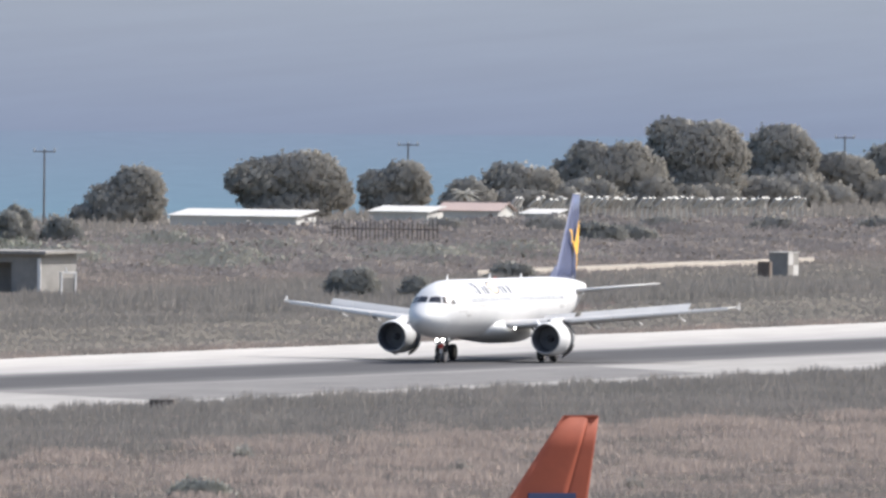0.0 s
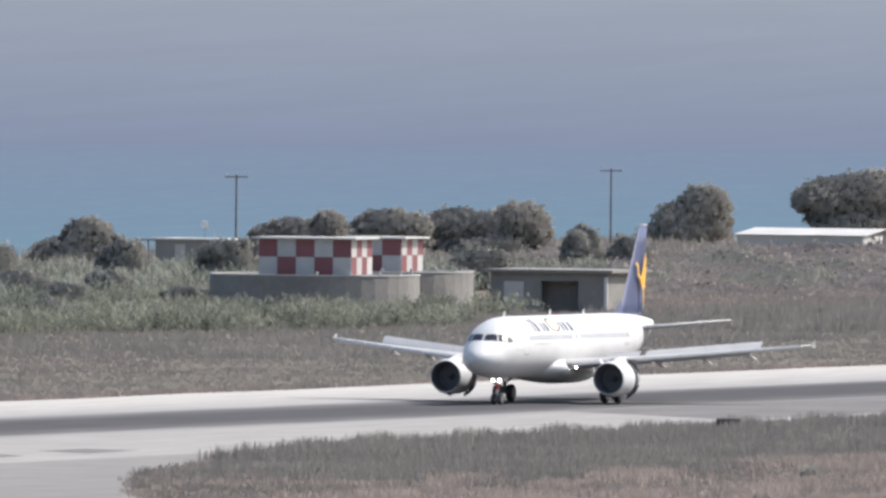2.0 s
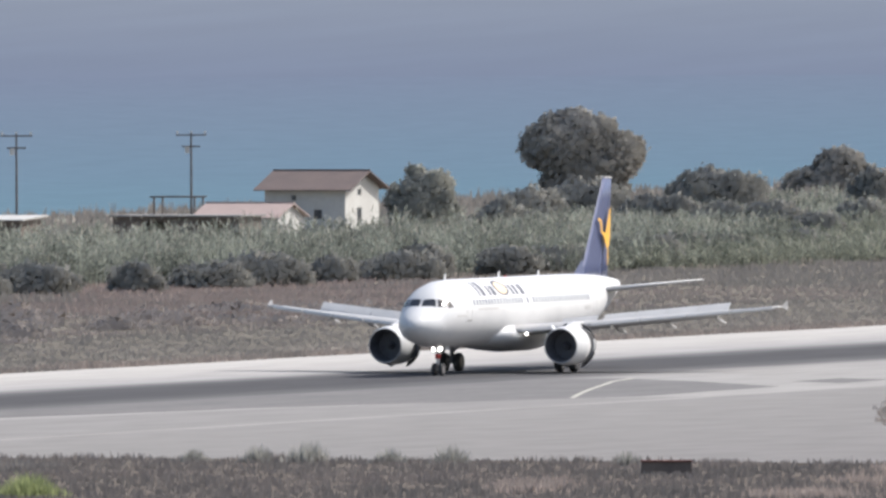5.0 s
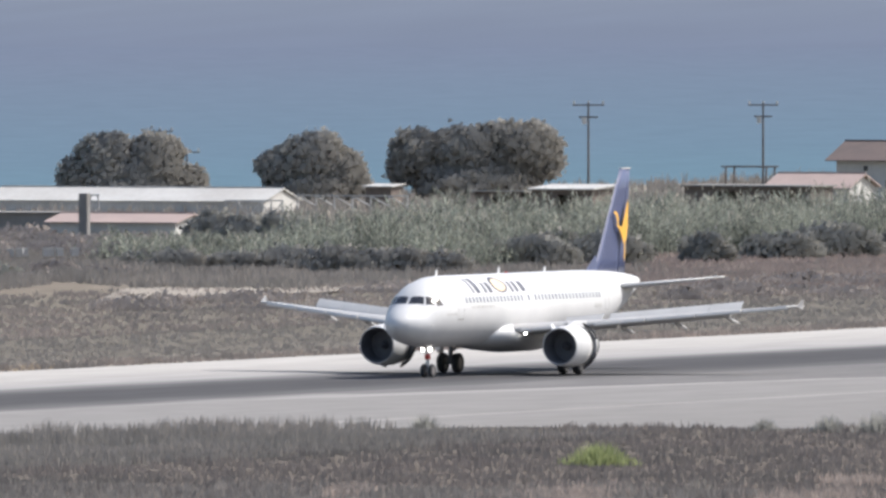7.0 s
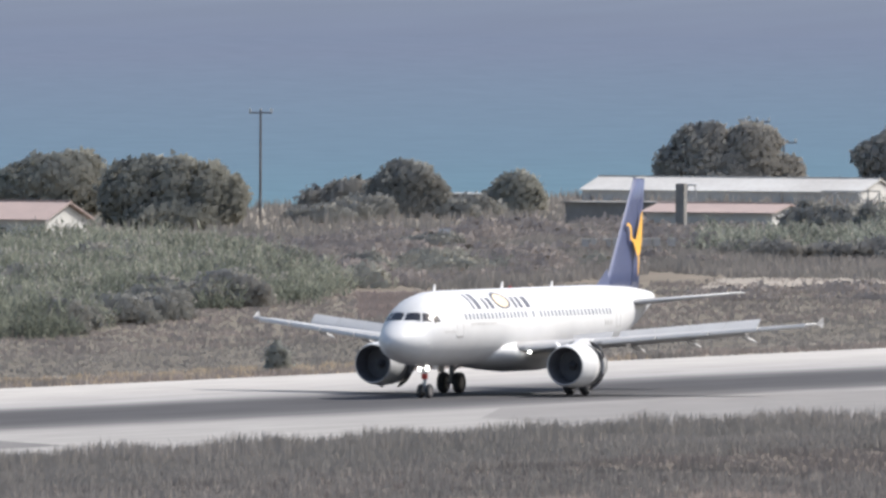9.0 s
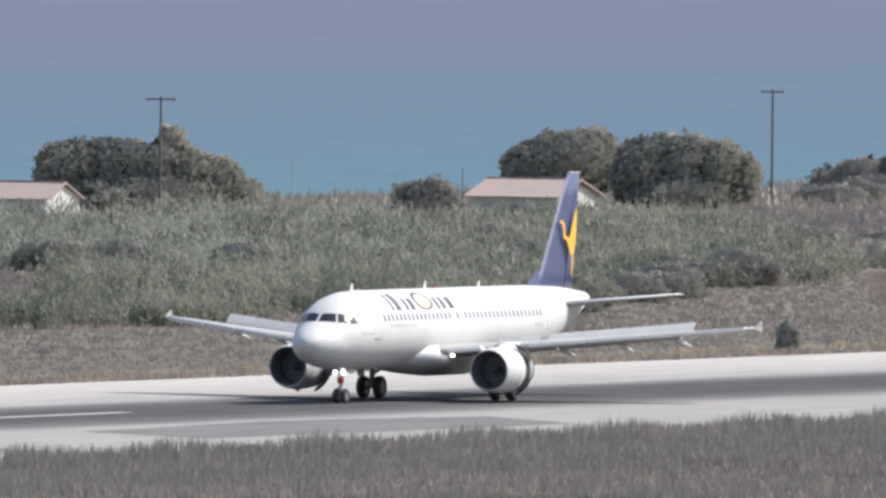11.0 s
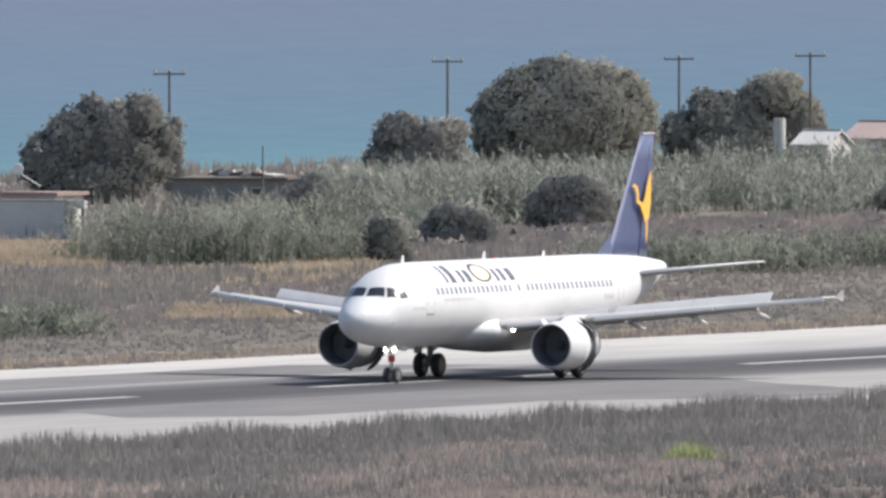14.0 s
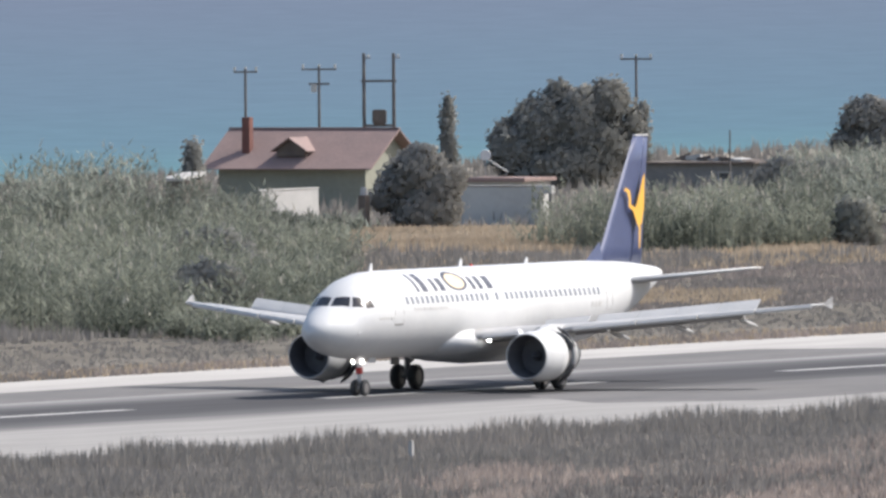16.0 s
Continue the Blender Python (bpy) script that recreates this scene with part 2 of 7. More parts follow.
def thing(name, m, label, category, group="", kind=""):
    ob = new(name)
    ob.empty_display_size = 0.5
    ob.matrix_basis = m
    return tagged(ob, label, category, group, kind)


def box(bm, x0, x1, y0, y1, z0, z1, bevel=0.0):
    made = bmesh.ops.create_cube(bm, size=1, matrix=Matrix.Translation(((x0 + x1) / 2, (y0 + y1) / 2, (z0 + z1) / 2)) @ Matrix.Diagonal((x1 - x0, y1 - y0, z1 - z0, 1)))
    if bevel:
        edges = list({e for v in made["verts"] for e in v.link_edges})
        bmesh.ops.bevel(bm, geom=edges, offset=bevel, segments=2, affect="EDGES")
    return bm


def boxed(x0, x1, y0, y1, z0, z1, bevel=0.0):
    return box(bmesh.new(), x0, x1, y0, y1, z0, z1, bevel)


def rod(bm, a, b, r0, r1=None, n=10):
    a, b = Vector(a), Vector(b)
    d = b - a
    m = Matrix.Translation((a + b) / 2) @ d.to_track_quat("Z", "Y").to_matrix().to_4x4()
    bmesh.ops.create_cone(bm, cap_ends=True, segments=n, radius1=r0, radius2=r0 if r1 is None else r1, depth=d.length, matrix=m)
    return bm


def rodded(a, b, r0, r1=None, n=10):
    return rod(bmesh.new(), a, b, r0, r1, n)


def lofted(rings, close=True, caps=True):
    bm = bmesh.new()
    rows = [[bm.verts.new(p) for p in ring] for ring in rings]
    n = len(rings[0])
    for r0, r1 in zip(rows, rows[1:]):
        for i in range(n if close else n - 1):
            j = (i + 1) % n
            bm.faces.new((r0[i], r0[j], r1[j], r1[i]))
    if caps:
        bm.faces.new(rows[0][::-1])
        bm.faces.new(rows[-1])
    return bm


def turned(profile, axis_y, axis_z, n=32):
    """A body of revolution about a line along x; profile of (x, radius)."""
    rings = [[(x, axis_y + r * math.sin(2 * math.pi * i / n), axis_z + r * math.cos(2 * math.pi * i / n)) for i in range(n)] for x, r in profile]
    return lofted(rings, caps=False)


# ---- ground, runway, sea ----
def ground_z(x, y):
    d = math.hypot(x, y)
    z = 31.2 * max(0.0, 1 - d / 420) ** 2
    if y > 862:
        z -= min(4.5, (y - 862) * 0.35)
    return z


def build_ground():
    xs = [-4000, -2500, -1500, -900] + list(range(-600, 620, 40)) + list(range(700, 3600, 100)) + [4200, 4850]
    ys = [-3000, -2000, -1200, -700] + list(range(-480, 500, 40)) + [540, 610, 700, 780, 840, 862, 868, 876]
    verts = [(x, y, ground_z(x, y)) for y in ys for x in xs]
    w = len(xs)
    faces = [(j * w + i, j * w + i + 1, (j + 1) * w + i + 1, (j + 1) * w + i) for j in range(len(ys) - 1) for i in range(w - 1)]
    tagged(mesh_ob("ground", verts, faces, M_GROUND, smooth=True), "dry dusty coastal soil with sparse grass", "ground", kind="structure")
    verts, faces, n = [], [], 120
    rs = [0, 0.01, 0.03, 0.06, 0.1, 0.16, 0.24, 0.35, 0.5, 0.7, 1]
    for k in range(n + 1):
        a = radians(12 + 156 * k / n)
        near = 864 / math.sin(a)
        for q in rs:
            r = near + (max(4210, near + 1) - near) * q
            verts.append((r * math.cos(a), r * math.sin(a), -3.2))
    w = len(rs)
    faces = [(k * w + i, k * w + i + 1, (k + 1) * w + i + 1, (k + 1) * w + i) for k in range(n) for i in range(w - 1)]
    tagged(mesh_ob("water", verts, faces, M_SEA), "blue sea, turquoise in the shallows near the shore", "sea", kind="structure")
    # past the sea, a gently rising sheet with painted haze, out to sight's end
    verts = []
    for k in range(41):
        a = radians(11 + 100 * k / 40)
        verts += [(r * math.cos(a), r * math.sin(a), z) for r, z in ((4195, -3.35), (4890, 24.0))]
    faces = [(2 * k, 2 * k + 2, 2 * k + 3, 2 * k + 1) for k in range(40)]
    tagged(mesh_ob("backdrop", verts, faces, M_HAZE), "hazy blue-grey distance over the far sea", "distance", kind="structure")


def build_runway():
    rng = random.Random(5)
    far = [(x, 608.6 + rng.uniform(-0.5, 0.5), 0.05) for x in range(600, 3401, 20)]
    near = [(x, 541.0 + rng.uniform(-0.4, 0.4), 0.05) for x in range(600, 3401, 20)]
    n = len(far)
    verts = near + far + [(x, y, -0.3) for x, y, _ in near] + [(x, y, -0.3) for x, y, _ in far]
    faces = [(i, i + 1, n + i + 1, n + i) for i in range(n - 1)]
    faces += [(2 * n + i, 2 * n + i + 1, i + 1, i) for i in range(n - 1)] + [(n + i, n + i + 1, 3 * n + i + 1, 3 * n + i) for i in range(n - 1)]
    road = tagged(mesh_ob("road", verts, faces, M_RUNWAY), "grey asphalt runway, dark with rubber along its middle, pale shoulders", "runway", kind="structure")
    for k in range(-10, 40):
        x = 1184.6 + 50.0 * k
        if 650 < x < 1300:
            part("centre_dash", boxed(x - 30, x, 578.6, 579.5, 0.04, 0.056), M_LINE, road)
    for pts in ([(1149, 562), (1155, 556), (1184, 557), (1194, 549.5), (1206, 546.5), (1219, 561), (1229, 568.7), (1205, 570.5), (1160, 571)],
                [(1237, 553), (1257, 552.5), (1281, 552.3), (1291, 561.5), (1286, 563.5), (1272, 565.8), (1245, 563.5)],
                [(1440, 566), (1490, 557), (1524, 545.5), (1553, 547), (1566, 556.5), (1575, 565), (1572, 569), (1440, 569)],
                [(1563, 546.5), (1574, 547), (1577, 551.5), (1568, 551.5)], [(1700, 550), (1830, 552), (1850, 567), (1720, 568)], [(1120, 590), (1250, 590), (1245, 600), (1140, 599)]):
        verts = [(x, y, 0.054) for x, y in pts] + [(x, y, 0.0) for x, y in pts]
        n = len(pts)
        mesh_ob("repair_patch", verts, [tuple(range(n))] + [(i, (i + 1) % n, n + (i + 1) % n, n + i) for i in range(n)], M_PATCH, road)
    pts = [(1335, 542.5), (1400, 541.8), (1525, 542), (1516, 549), (1486, 556), (1436, 563), (1420, 566.5), (1372, 566), (1350, 558)]
    m = len(pts)
    mesh_ob("worn_patch", [(x, y, 0.0535) for x, y in pts] + [(x, y, 0.0) for x, y in pts], [tuple(range(m))] + [(i, (i + 1) % m, m + (i + 1) % m, m + i) for i in range(m)], M_TAXI, road, "worn grey asphalt where the taxiway joins")
    # the taxiway that leaves towards the terminal, flared where it meets the runway
    edge = [(1640, 541.2), (1599, 540.4), (1569, 537.5), (1519, 527.5), (1489, 518), (1455, 506), (1426, 494), (1395, 479), (1372, 452), (1360, 420)]
    inner = [(1340, 541.2), (1352, 538), (1360, 534), (1366, 528), (1368, 520), (1367, 510), (1366, 500), (1365, 485), (1355, 455), (1340, 420)]
    verts = [(x, y, 0.046) for x, y in edge] + [(x, y, 0.046) for x, y in inner]
    n = len(edge)
    faces = [(n + i, n + i + 1, i + 1, i) for i in range(n - 1)]
    tagged(mesh_ob("pavement", verts, faces, M_TAXI), "pale concrete taxiway curving away from the runway", "taxiway", kind="structure")
    lead = [(1519, 548), (1531, 551.8), (1543, 555.5), (1555, 559), (1566, 562.3), (1575, 564.2)]
    verts = [(x, y - 0.22, 0.060) for x, y in lead] + [(x + 0.3, y + 0.22, 0.060) for x, y in lead]
    m = len(lead)
    tagged(mesh_ob("lead_off_line", verts, [(i, i + 1, m + i + 1, m + i) for i in range(m - 1)], M_YLINE), "faded pale yellow lead-off line curving to the taxiway", "line", kind="structure")


build_ground()
build_runway()


# ---- the airliner: local x aft of the main gear, y to starboard, z up ----
GEAR_X = 17.7
STATIONS = [(0.00, 3.100, 0.030, 0.030), (0.12, 3.130, 0.330, 0.290), (0.40, 3.130, 0.640, 0.530), (0.90, 3.140, 0.970, 0.810), (1.50, 3.160, 1.250, 1.040), (1.95, 3.180, 1.420, 1.180),
            (2.30, 3.295, 1.530, 1.365), (2.65, 3.415, 1.630, 1.535), (3.20, 3.545, 1.760, 1.725), (4.20, 3.690, 1.890, 1.940), (5.40, 3.775, 1.960, 2.045), (7.00, 3.800, 1.975, 2.070), (12, 3.80, 1.975, 2.07), (18, 3.80, 1.975, 2.07), (24.5, 3.80, 1.975, 2.07),
            (26.5, 3.86, 1.93, 2.01), (28.5, 3.98, 1.80, 1.88), (30.5, 4.16, 1.56, 1.66), (32.5, 4.40, 1.22, 1.36), (34.3, 4.64, 0.88, 1.02), (36.0, 4.88, 0.52, 0.62), (37.1, 5.02, 0.30, 0.36), (37.57, 5.08, 0.14, 0.17)]


def hull(x, phi, out=0.0):
    """A point of the hull: x aft of the nose, phi in degrees from the top towards port, out metres proud."""
    for (x0, z0, a0, b0), (x1, z1, a1, b1) in zip(STATIONS, STATIONS[1:]):
        if x <= x1:
            k = (x - x0) / (x1 - x0)
            break
    zc, ry, rz = z0 + (z1 - z0) * k, a0 + (a1 - a0) * k + out, b0 + (b1 - b0) * k + out
    return Vector((x - GEAR_X, -ry * math.sin(radians(phi)), zc + rz * math.cos(radians(phi))))


def phi_at(x, z):
    for (x0, z0, a0, b0), (x1, z1, a1, b1) in zip(STATIONS, STATIONS[1:]):
        if x <= x1:
            k = (x - x0) / (x1 - x0)
            break
    c = (z - (z0 + (z1 - z0) * k)) / (b0 + (b1 - b0) * k)
    return math.degrees(math.acos(max(-1, min(1, c))))


def hull_patch(corners, n=4, out=0.012, thick=0.03):
    """A thin shell on the hull between four corners (x, phi)."""
    bm = bmesh.new()
    a, b, c, d = corners
    layers = []
    for o in (out, out - thick):
        rows = []
        for j in range(n + 1):
            v = j / n
            row = []
            for i in range(n + 1):
                u = i / n
                x = (a[0] * (1 - u) + b[0] * u) * (1 - v) + (d[0] * (1 - u) + c[0] * u) * v
                p = (a[1] * (1 - u) + b[1] * u) * (1 - v) + (d[1] * (1 - u) + c[1] * u) * v
                row.append(bm.verts.new(hull(x, p, o)))
            rows.append(row)
        layers.append(rows)
    top, low = layers
    for j in range(n):
        for i in range(n):
            bm.faces.new((top[j][i], top[j][i + 1], top[j + 1][i + 1], top[j + 1][i]))
    rim = [(0, i) for i in range(n)] + [(j, n) for j in range(n)] + [(n, n - i) for i in range(n)] + [(n - j, 0) for j in range(n)]
    for (j0, i0), (j1, i1) in zip(rim, rim[1:] + rim[:1]):
        bm.faces.new((top[j0][i0], top[j1][i1], low[j1][i1], low[j0][i0]))
    return bm


def side_bar(parent, name, x0, x1, z0, z1, material, label="", n=3):
    """A flat mark on the port side of the hull, between two stations and two heights."""
    return part(name, hull_patch([(x0, phi_at(x0, z0)), (x1, phi_at(x1, z0)), (x1, phi_at(x1, z1)), (x0, phi_at(x0, z1))], n), material, parent, label)


def aerofoil(chord, thick, n=9):
    """Upper and lower line of a wing section, from the leading edge back: (x, z) pairs, closed."""
    up, low = [], []
    for i in range(n + 1):
        s = (i / n) ** 1.7
        t = thick * 5 * (0.2969 * math.sqrt(s) - 0.126 * s - 0.3516 * s * s + 0.2843 * s ** 3 - 0.1036 * s ** 4)
        up.append((s * chord, t * 1.05))
        low.append((s * chord, -t * 0.75))
    return up + low[1:-1][::-1]


def wing_ring(x, y, z, chord, thick, tip_twist=0.0):
    return [(x - GEAR_X + u, y, z + w - u * tip_twist) for u, w in aerofoil(chord, thick * chord)]


def swept(stations, side):
    return lofted([wing_ring(x, side * y, z, c, t) for x, y, z, c, t in stations])


WING = [(12.2, 0.9, 2.45, 6.6, 0.14), (13.1, 2.4, 2.60, 5.9, 0.13), (15.0, 6.3, 2.96, 4.2, 0.12), (17.9, 12.0, 3.50, 2.75, 0.11), (20.35, 16.9, 3.98, 1.45, 0.10)]


def wing_line(y):
    """Leading edge x, height and chord of the wing at a distance from the centre line."""
    for (x0, y0, z0, c0, _), (x1, y1, z1, c1, _) in zip(WING, WING[1:]):
        if y <= y1:
            break
    k = (y - y0) / (y1 - y0)
    return x0 + (x1 - x0) * k, z0 + (z1 - z0) * k, c0 + (c1 - c0) * k


def strip(side, ys, fwd, up, chord, thick, tilt):
    """A control surface along the wing: its leading line at fwd of the chord and up metres, chord metres, tilted down by tilt degrees."""
    rings = []
    for y in ys:
        x, z, c = wing_line(y)
        x0, z0 = x - GEAR_X + fwd * c, z + up
        k = chord if chord > 0.3 else chord * c
        ca, sa = math.cos(radians(tilt)), math.sin(radians(tilt))
        pts = [(0, 0), (0.15 * k, thick), (0.6 * k, thick * 0.8), (k, 0.0), (0.5 * k, -thick * 0.6), (0.1 * k, -thick * 0.7)]
        rings.append([(x0 + u * ca + w * sa, side * y, z0 - u * sa + w * ca) for u, w in pts])
    return lofted(rings)


def wheel(parent, x, y, r, w):
    prof = [(-w / 2, r * 0.62), (-w / 2, r * 0.86), (-w * 0.36, r * 0.97), (-w * 0.12, r), (w * 0.12, r), (w * 0.36, r * 0.97), (w / 2, r * 0.86), (w / 2, r * 0.62)]
    n = 24
    rings = [[(r2 * math.sin(2 * math.pi * i / n), u, r2 * math.cos(2 * math.pi * i / n)) for i in range(n)] for u, r2 in prof]
    tyre = part("tyre", lofted(rings, caps=False), M_TYRE, parent, smooth=True)
    tyre.matrix_basis = pose(x, y, r)
    rim = part("rim", lofted([[(r2 * math.sin(2 * math.pi * i / 16), u, r2 * math.cos(2 * math.pi * i / 16)) for i in range(16)] for u, r2 in [(-w * 0.46, r * 0.2), (-w * 0.40, r * 0.55), (-w * 0.44, r * 0.64), (w * 0.44, r * 0.64), (w * 0.40, r * 0.55), (w * 0.46, r * 0.2)]]), M_SOOT, tyre)
    return tyre


def engine(parent, side):
    cy, cz, x0 = side * 5.75, 1.72, 11.15 - GEAR_X
    nac = part("nacelle", turned([(x0 + 0.10, 1.09), (x0 + 0.35, 1.155), (x0 + 0.9, 1.205), (x0 + 1.6, 1.215), (x0 + 2.15, 1.20), (x0 + 2.15, 1.12), (x0 + 1.0, 1.0), (x0 + 0.3, 1.0)], cy, cz), M_WHITE, parent, "white engine nacelle", smooth=True)
    part("inlet_lip", turned([(x0 + 0.06, 1.012), (x0 + 0.02, 1.028), (x0, 1.05), (x0 + 0.03, 1.075), (x0 + 0.102, 1.093)], cy, cz), M_PANEL, nac, "pale metal inlet lip", smooth=True)
    part("inlet_duct", turned([(x0 + 0.06, 1.01), (x0 + 0.3, 0.96), (x0 + 0.8, 0.91), (x0 + 1.3, 0.87)], cy, cz), M_DARK, nac, smooth=True)
    part("fan", rodded((x0 + 1.30, cy, cz), (x0 + 1.36, cy, cz), 0.87, n=24), M_DARK, nac)
    part("spinner", turned([(x0 + 0.78, 0.01), (x0 + 0.86, 0.09), (x0 + 1.0, 0.18), (x0 + 1.15, 0.24)], cy, cz, 16), M_DARK, nac, smooth=True)
    # reverser open: cascade ring, four doors swung out, translating cowl behind
    part("reverser_ring", turned([(x0 + 2.1, 1.06), (x0 + 2.95, 1.0)], cy, cz), M_SOOT, nac)
    part("aft_cowl", turned([(x0 + 2.9, 1.0), (x0 + 2.9, 1.13), (x0 + 3.5, 1.03), (x0 + 4.0, 0.90), (x0 + 4.0, 0.84), (x0 + 2.9, 0.9)], cy, cz), M_WING, nac, smooth=True)
    for a in (45, 135, 225, 315):
        bm = bmesh.new()
        lay = []
        for lift in (0.0, 0.06):
            rows = []
            for j in range(4):
                s = j / 3
                row = []
                for i in range(6):
                    q = radians(a - 26 + 52 * i / 5)
                    r = 1.12 + lift + 0.26 * s
                    row.append(bm.verts.new((x0 + 3.05 - 0.6 * s + 0.2 * lift, cy + r * math.sin(q), cz + r * math.cos(q))))
                rows.append(row)
            lay.append(rows)
        for rows in lay:
            for j in range(3):
                for i in range(5):
                    bm.faces.new((rows[j][i], rows[j][i + 1], rows[j + 1][i + 1], rows[j + 1][i]))
        rim = [(0, i) for i in range(5)] + [(j, 5) for j in range(3)] + [(3, 5 - i) for i in range(5)] + [(3 - j, 0) for j in range(3)]
        for (j0, i0), (j1, i1) in zip(rim, rim[1:] + rim[:1]):
            bm.faces.new((lay[0][j0][i0], lay[0][j1][i1], lay[1][j1][i1], lay[1][j0][i0]))
        part("reverser_door", bm, M_SOOT if a != 45 else M_WING, nac)
    part("core_cowl", turned([(x0 + 2.6, 0.72), (x0 + 4.1, 0.68), (x0 + 5.0, 0.45), (x0 + 5.0, 0.36)], cy, cz, 20), M_SOOT, nac, smooth=True)
    part("exhaust_cone", turned([(x0 + 4.6, 0.34), (x0 + 5.1, 0.26), (x0 + 5.6, 0.02)], cy, cz, 16), M_SOOT, nac, smooth=True)
    bm = lofted([[(x0 + 1.6, cy - 0.16, cz + 1.1), (x0 + 1.6, cy + 0.16, cz + 1.1), (x0 + 4.9, cy + 0.18, cz + 0.5), (x0 + 4.9, cy - 0.18, cz + 0.5)],
                 [(x0 + 1.2, cy - 0.10, cz + 1.22), (x0 + 1.2, cy + 0.10, cz + 1.22), (x0 + 5.0, cy + 0.15, cz + 1.2), (x0 + 5.0, cy - 0.15, cz + 1.2)],
                 [(x0 + 2.6, cy - 0.09, cz + 1.48), (x0 + 2.6, cy + 0.09, cz + 1.48), (x0 + 5.0, cy + 0.13, cz + 1.4), (x0 + 5.0, cy - 0.13, cz + 1.4)]])
    part("pylon", bm, M_WHITE, parent)
    bm = lofted([[(x0 + 0.9, cy - side * 0.75, cz + 0.9), (x0 + 1.7, cy - side * 0.78, cz + 0.9), (x0 + 1.7, cy - side * 0.74, cz + 0.92), (x0 + 0.9, cy - side * 0.71, cz + 0.92)],
                 [(x0 + 1.3, cy - side * 1.15, cz + 1.25), (x0 + 1.7, cy - side * 1.15, cz + 1.25), (x0 + 1.7, cy - side * 1.12, cz + 1.27), (x0 + 1.3, cy - side * 1.12, cz + 1.27)]])
    part("strake", bm, M_WHITE, nac)


def fin_mesh(s0, s1, z0, z1, out=0.0):
    """The part of the tail fin between two shares of its chord and two heights, out metres proud of it."""
    shares = [s0 + (s1 - s0) * i / 8 for i in range(9)]
    rings = []
    for k in range(6):
        z = z0 + (z1 - z0) * k / 5
        q = (z - 5.2) / 6.56
        xl, xt = 30.2 + 4.55 * q, 35.45 + 0.9 * q
        half = [0.34 * (1 - 0.45 * q) * 5 * (0.2969 * math.sqrt(v) - 0.126 * v - 0.3516 * v * v + 0.2843 * v ** 3 - 0.1036 * v ** 4) + out for v in shares]
        xs = [xl + (xt - xl) * v - GEAR_X for v in shares]
        rings.append([(x, w, z) for x, w in zip(xs, half)] + [(x, -w, z) for x, w in zip(xs[::-1], half[::-1])])
    return lofted(rings)


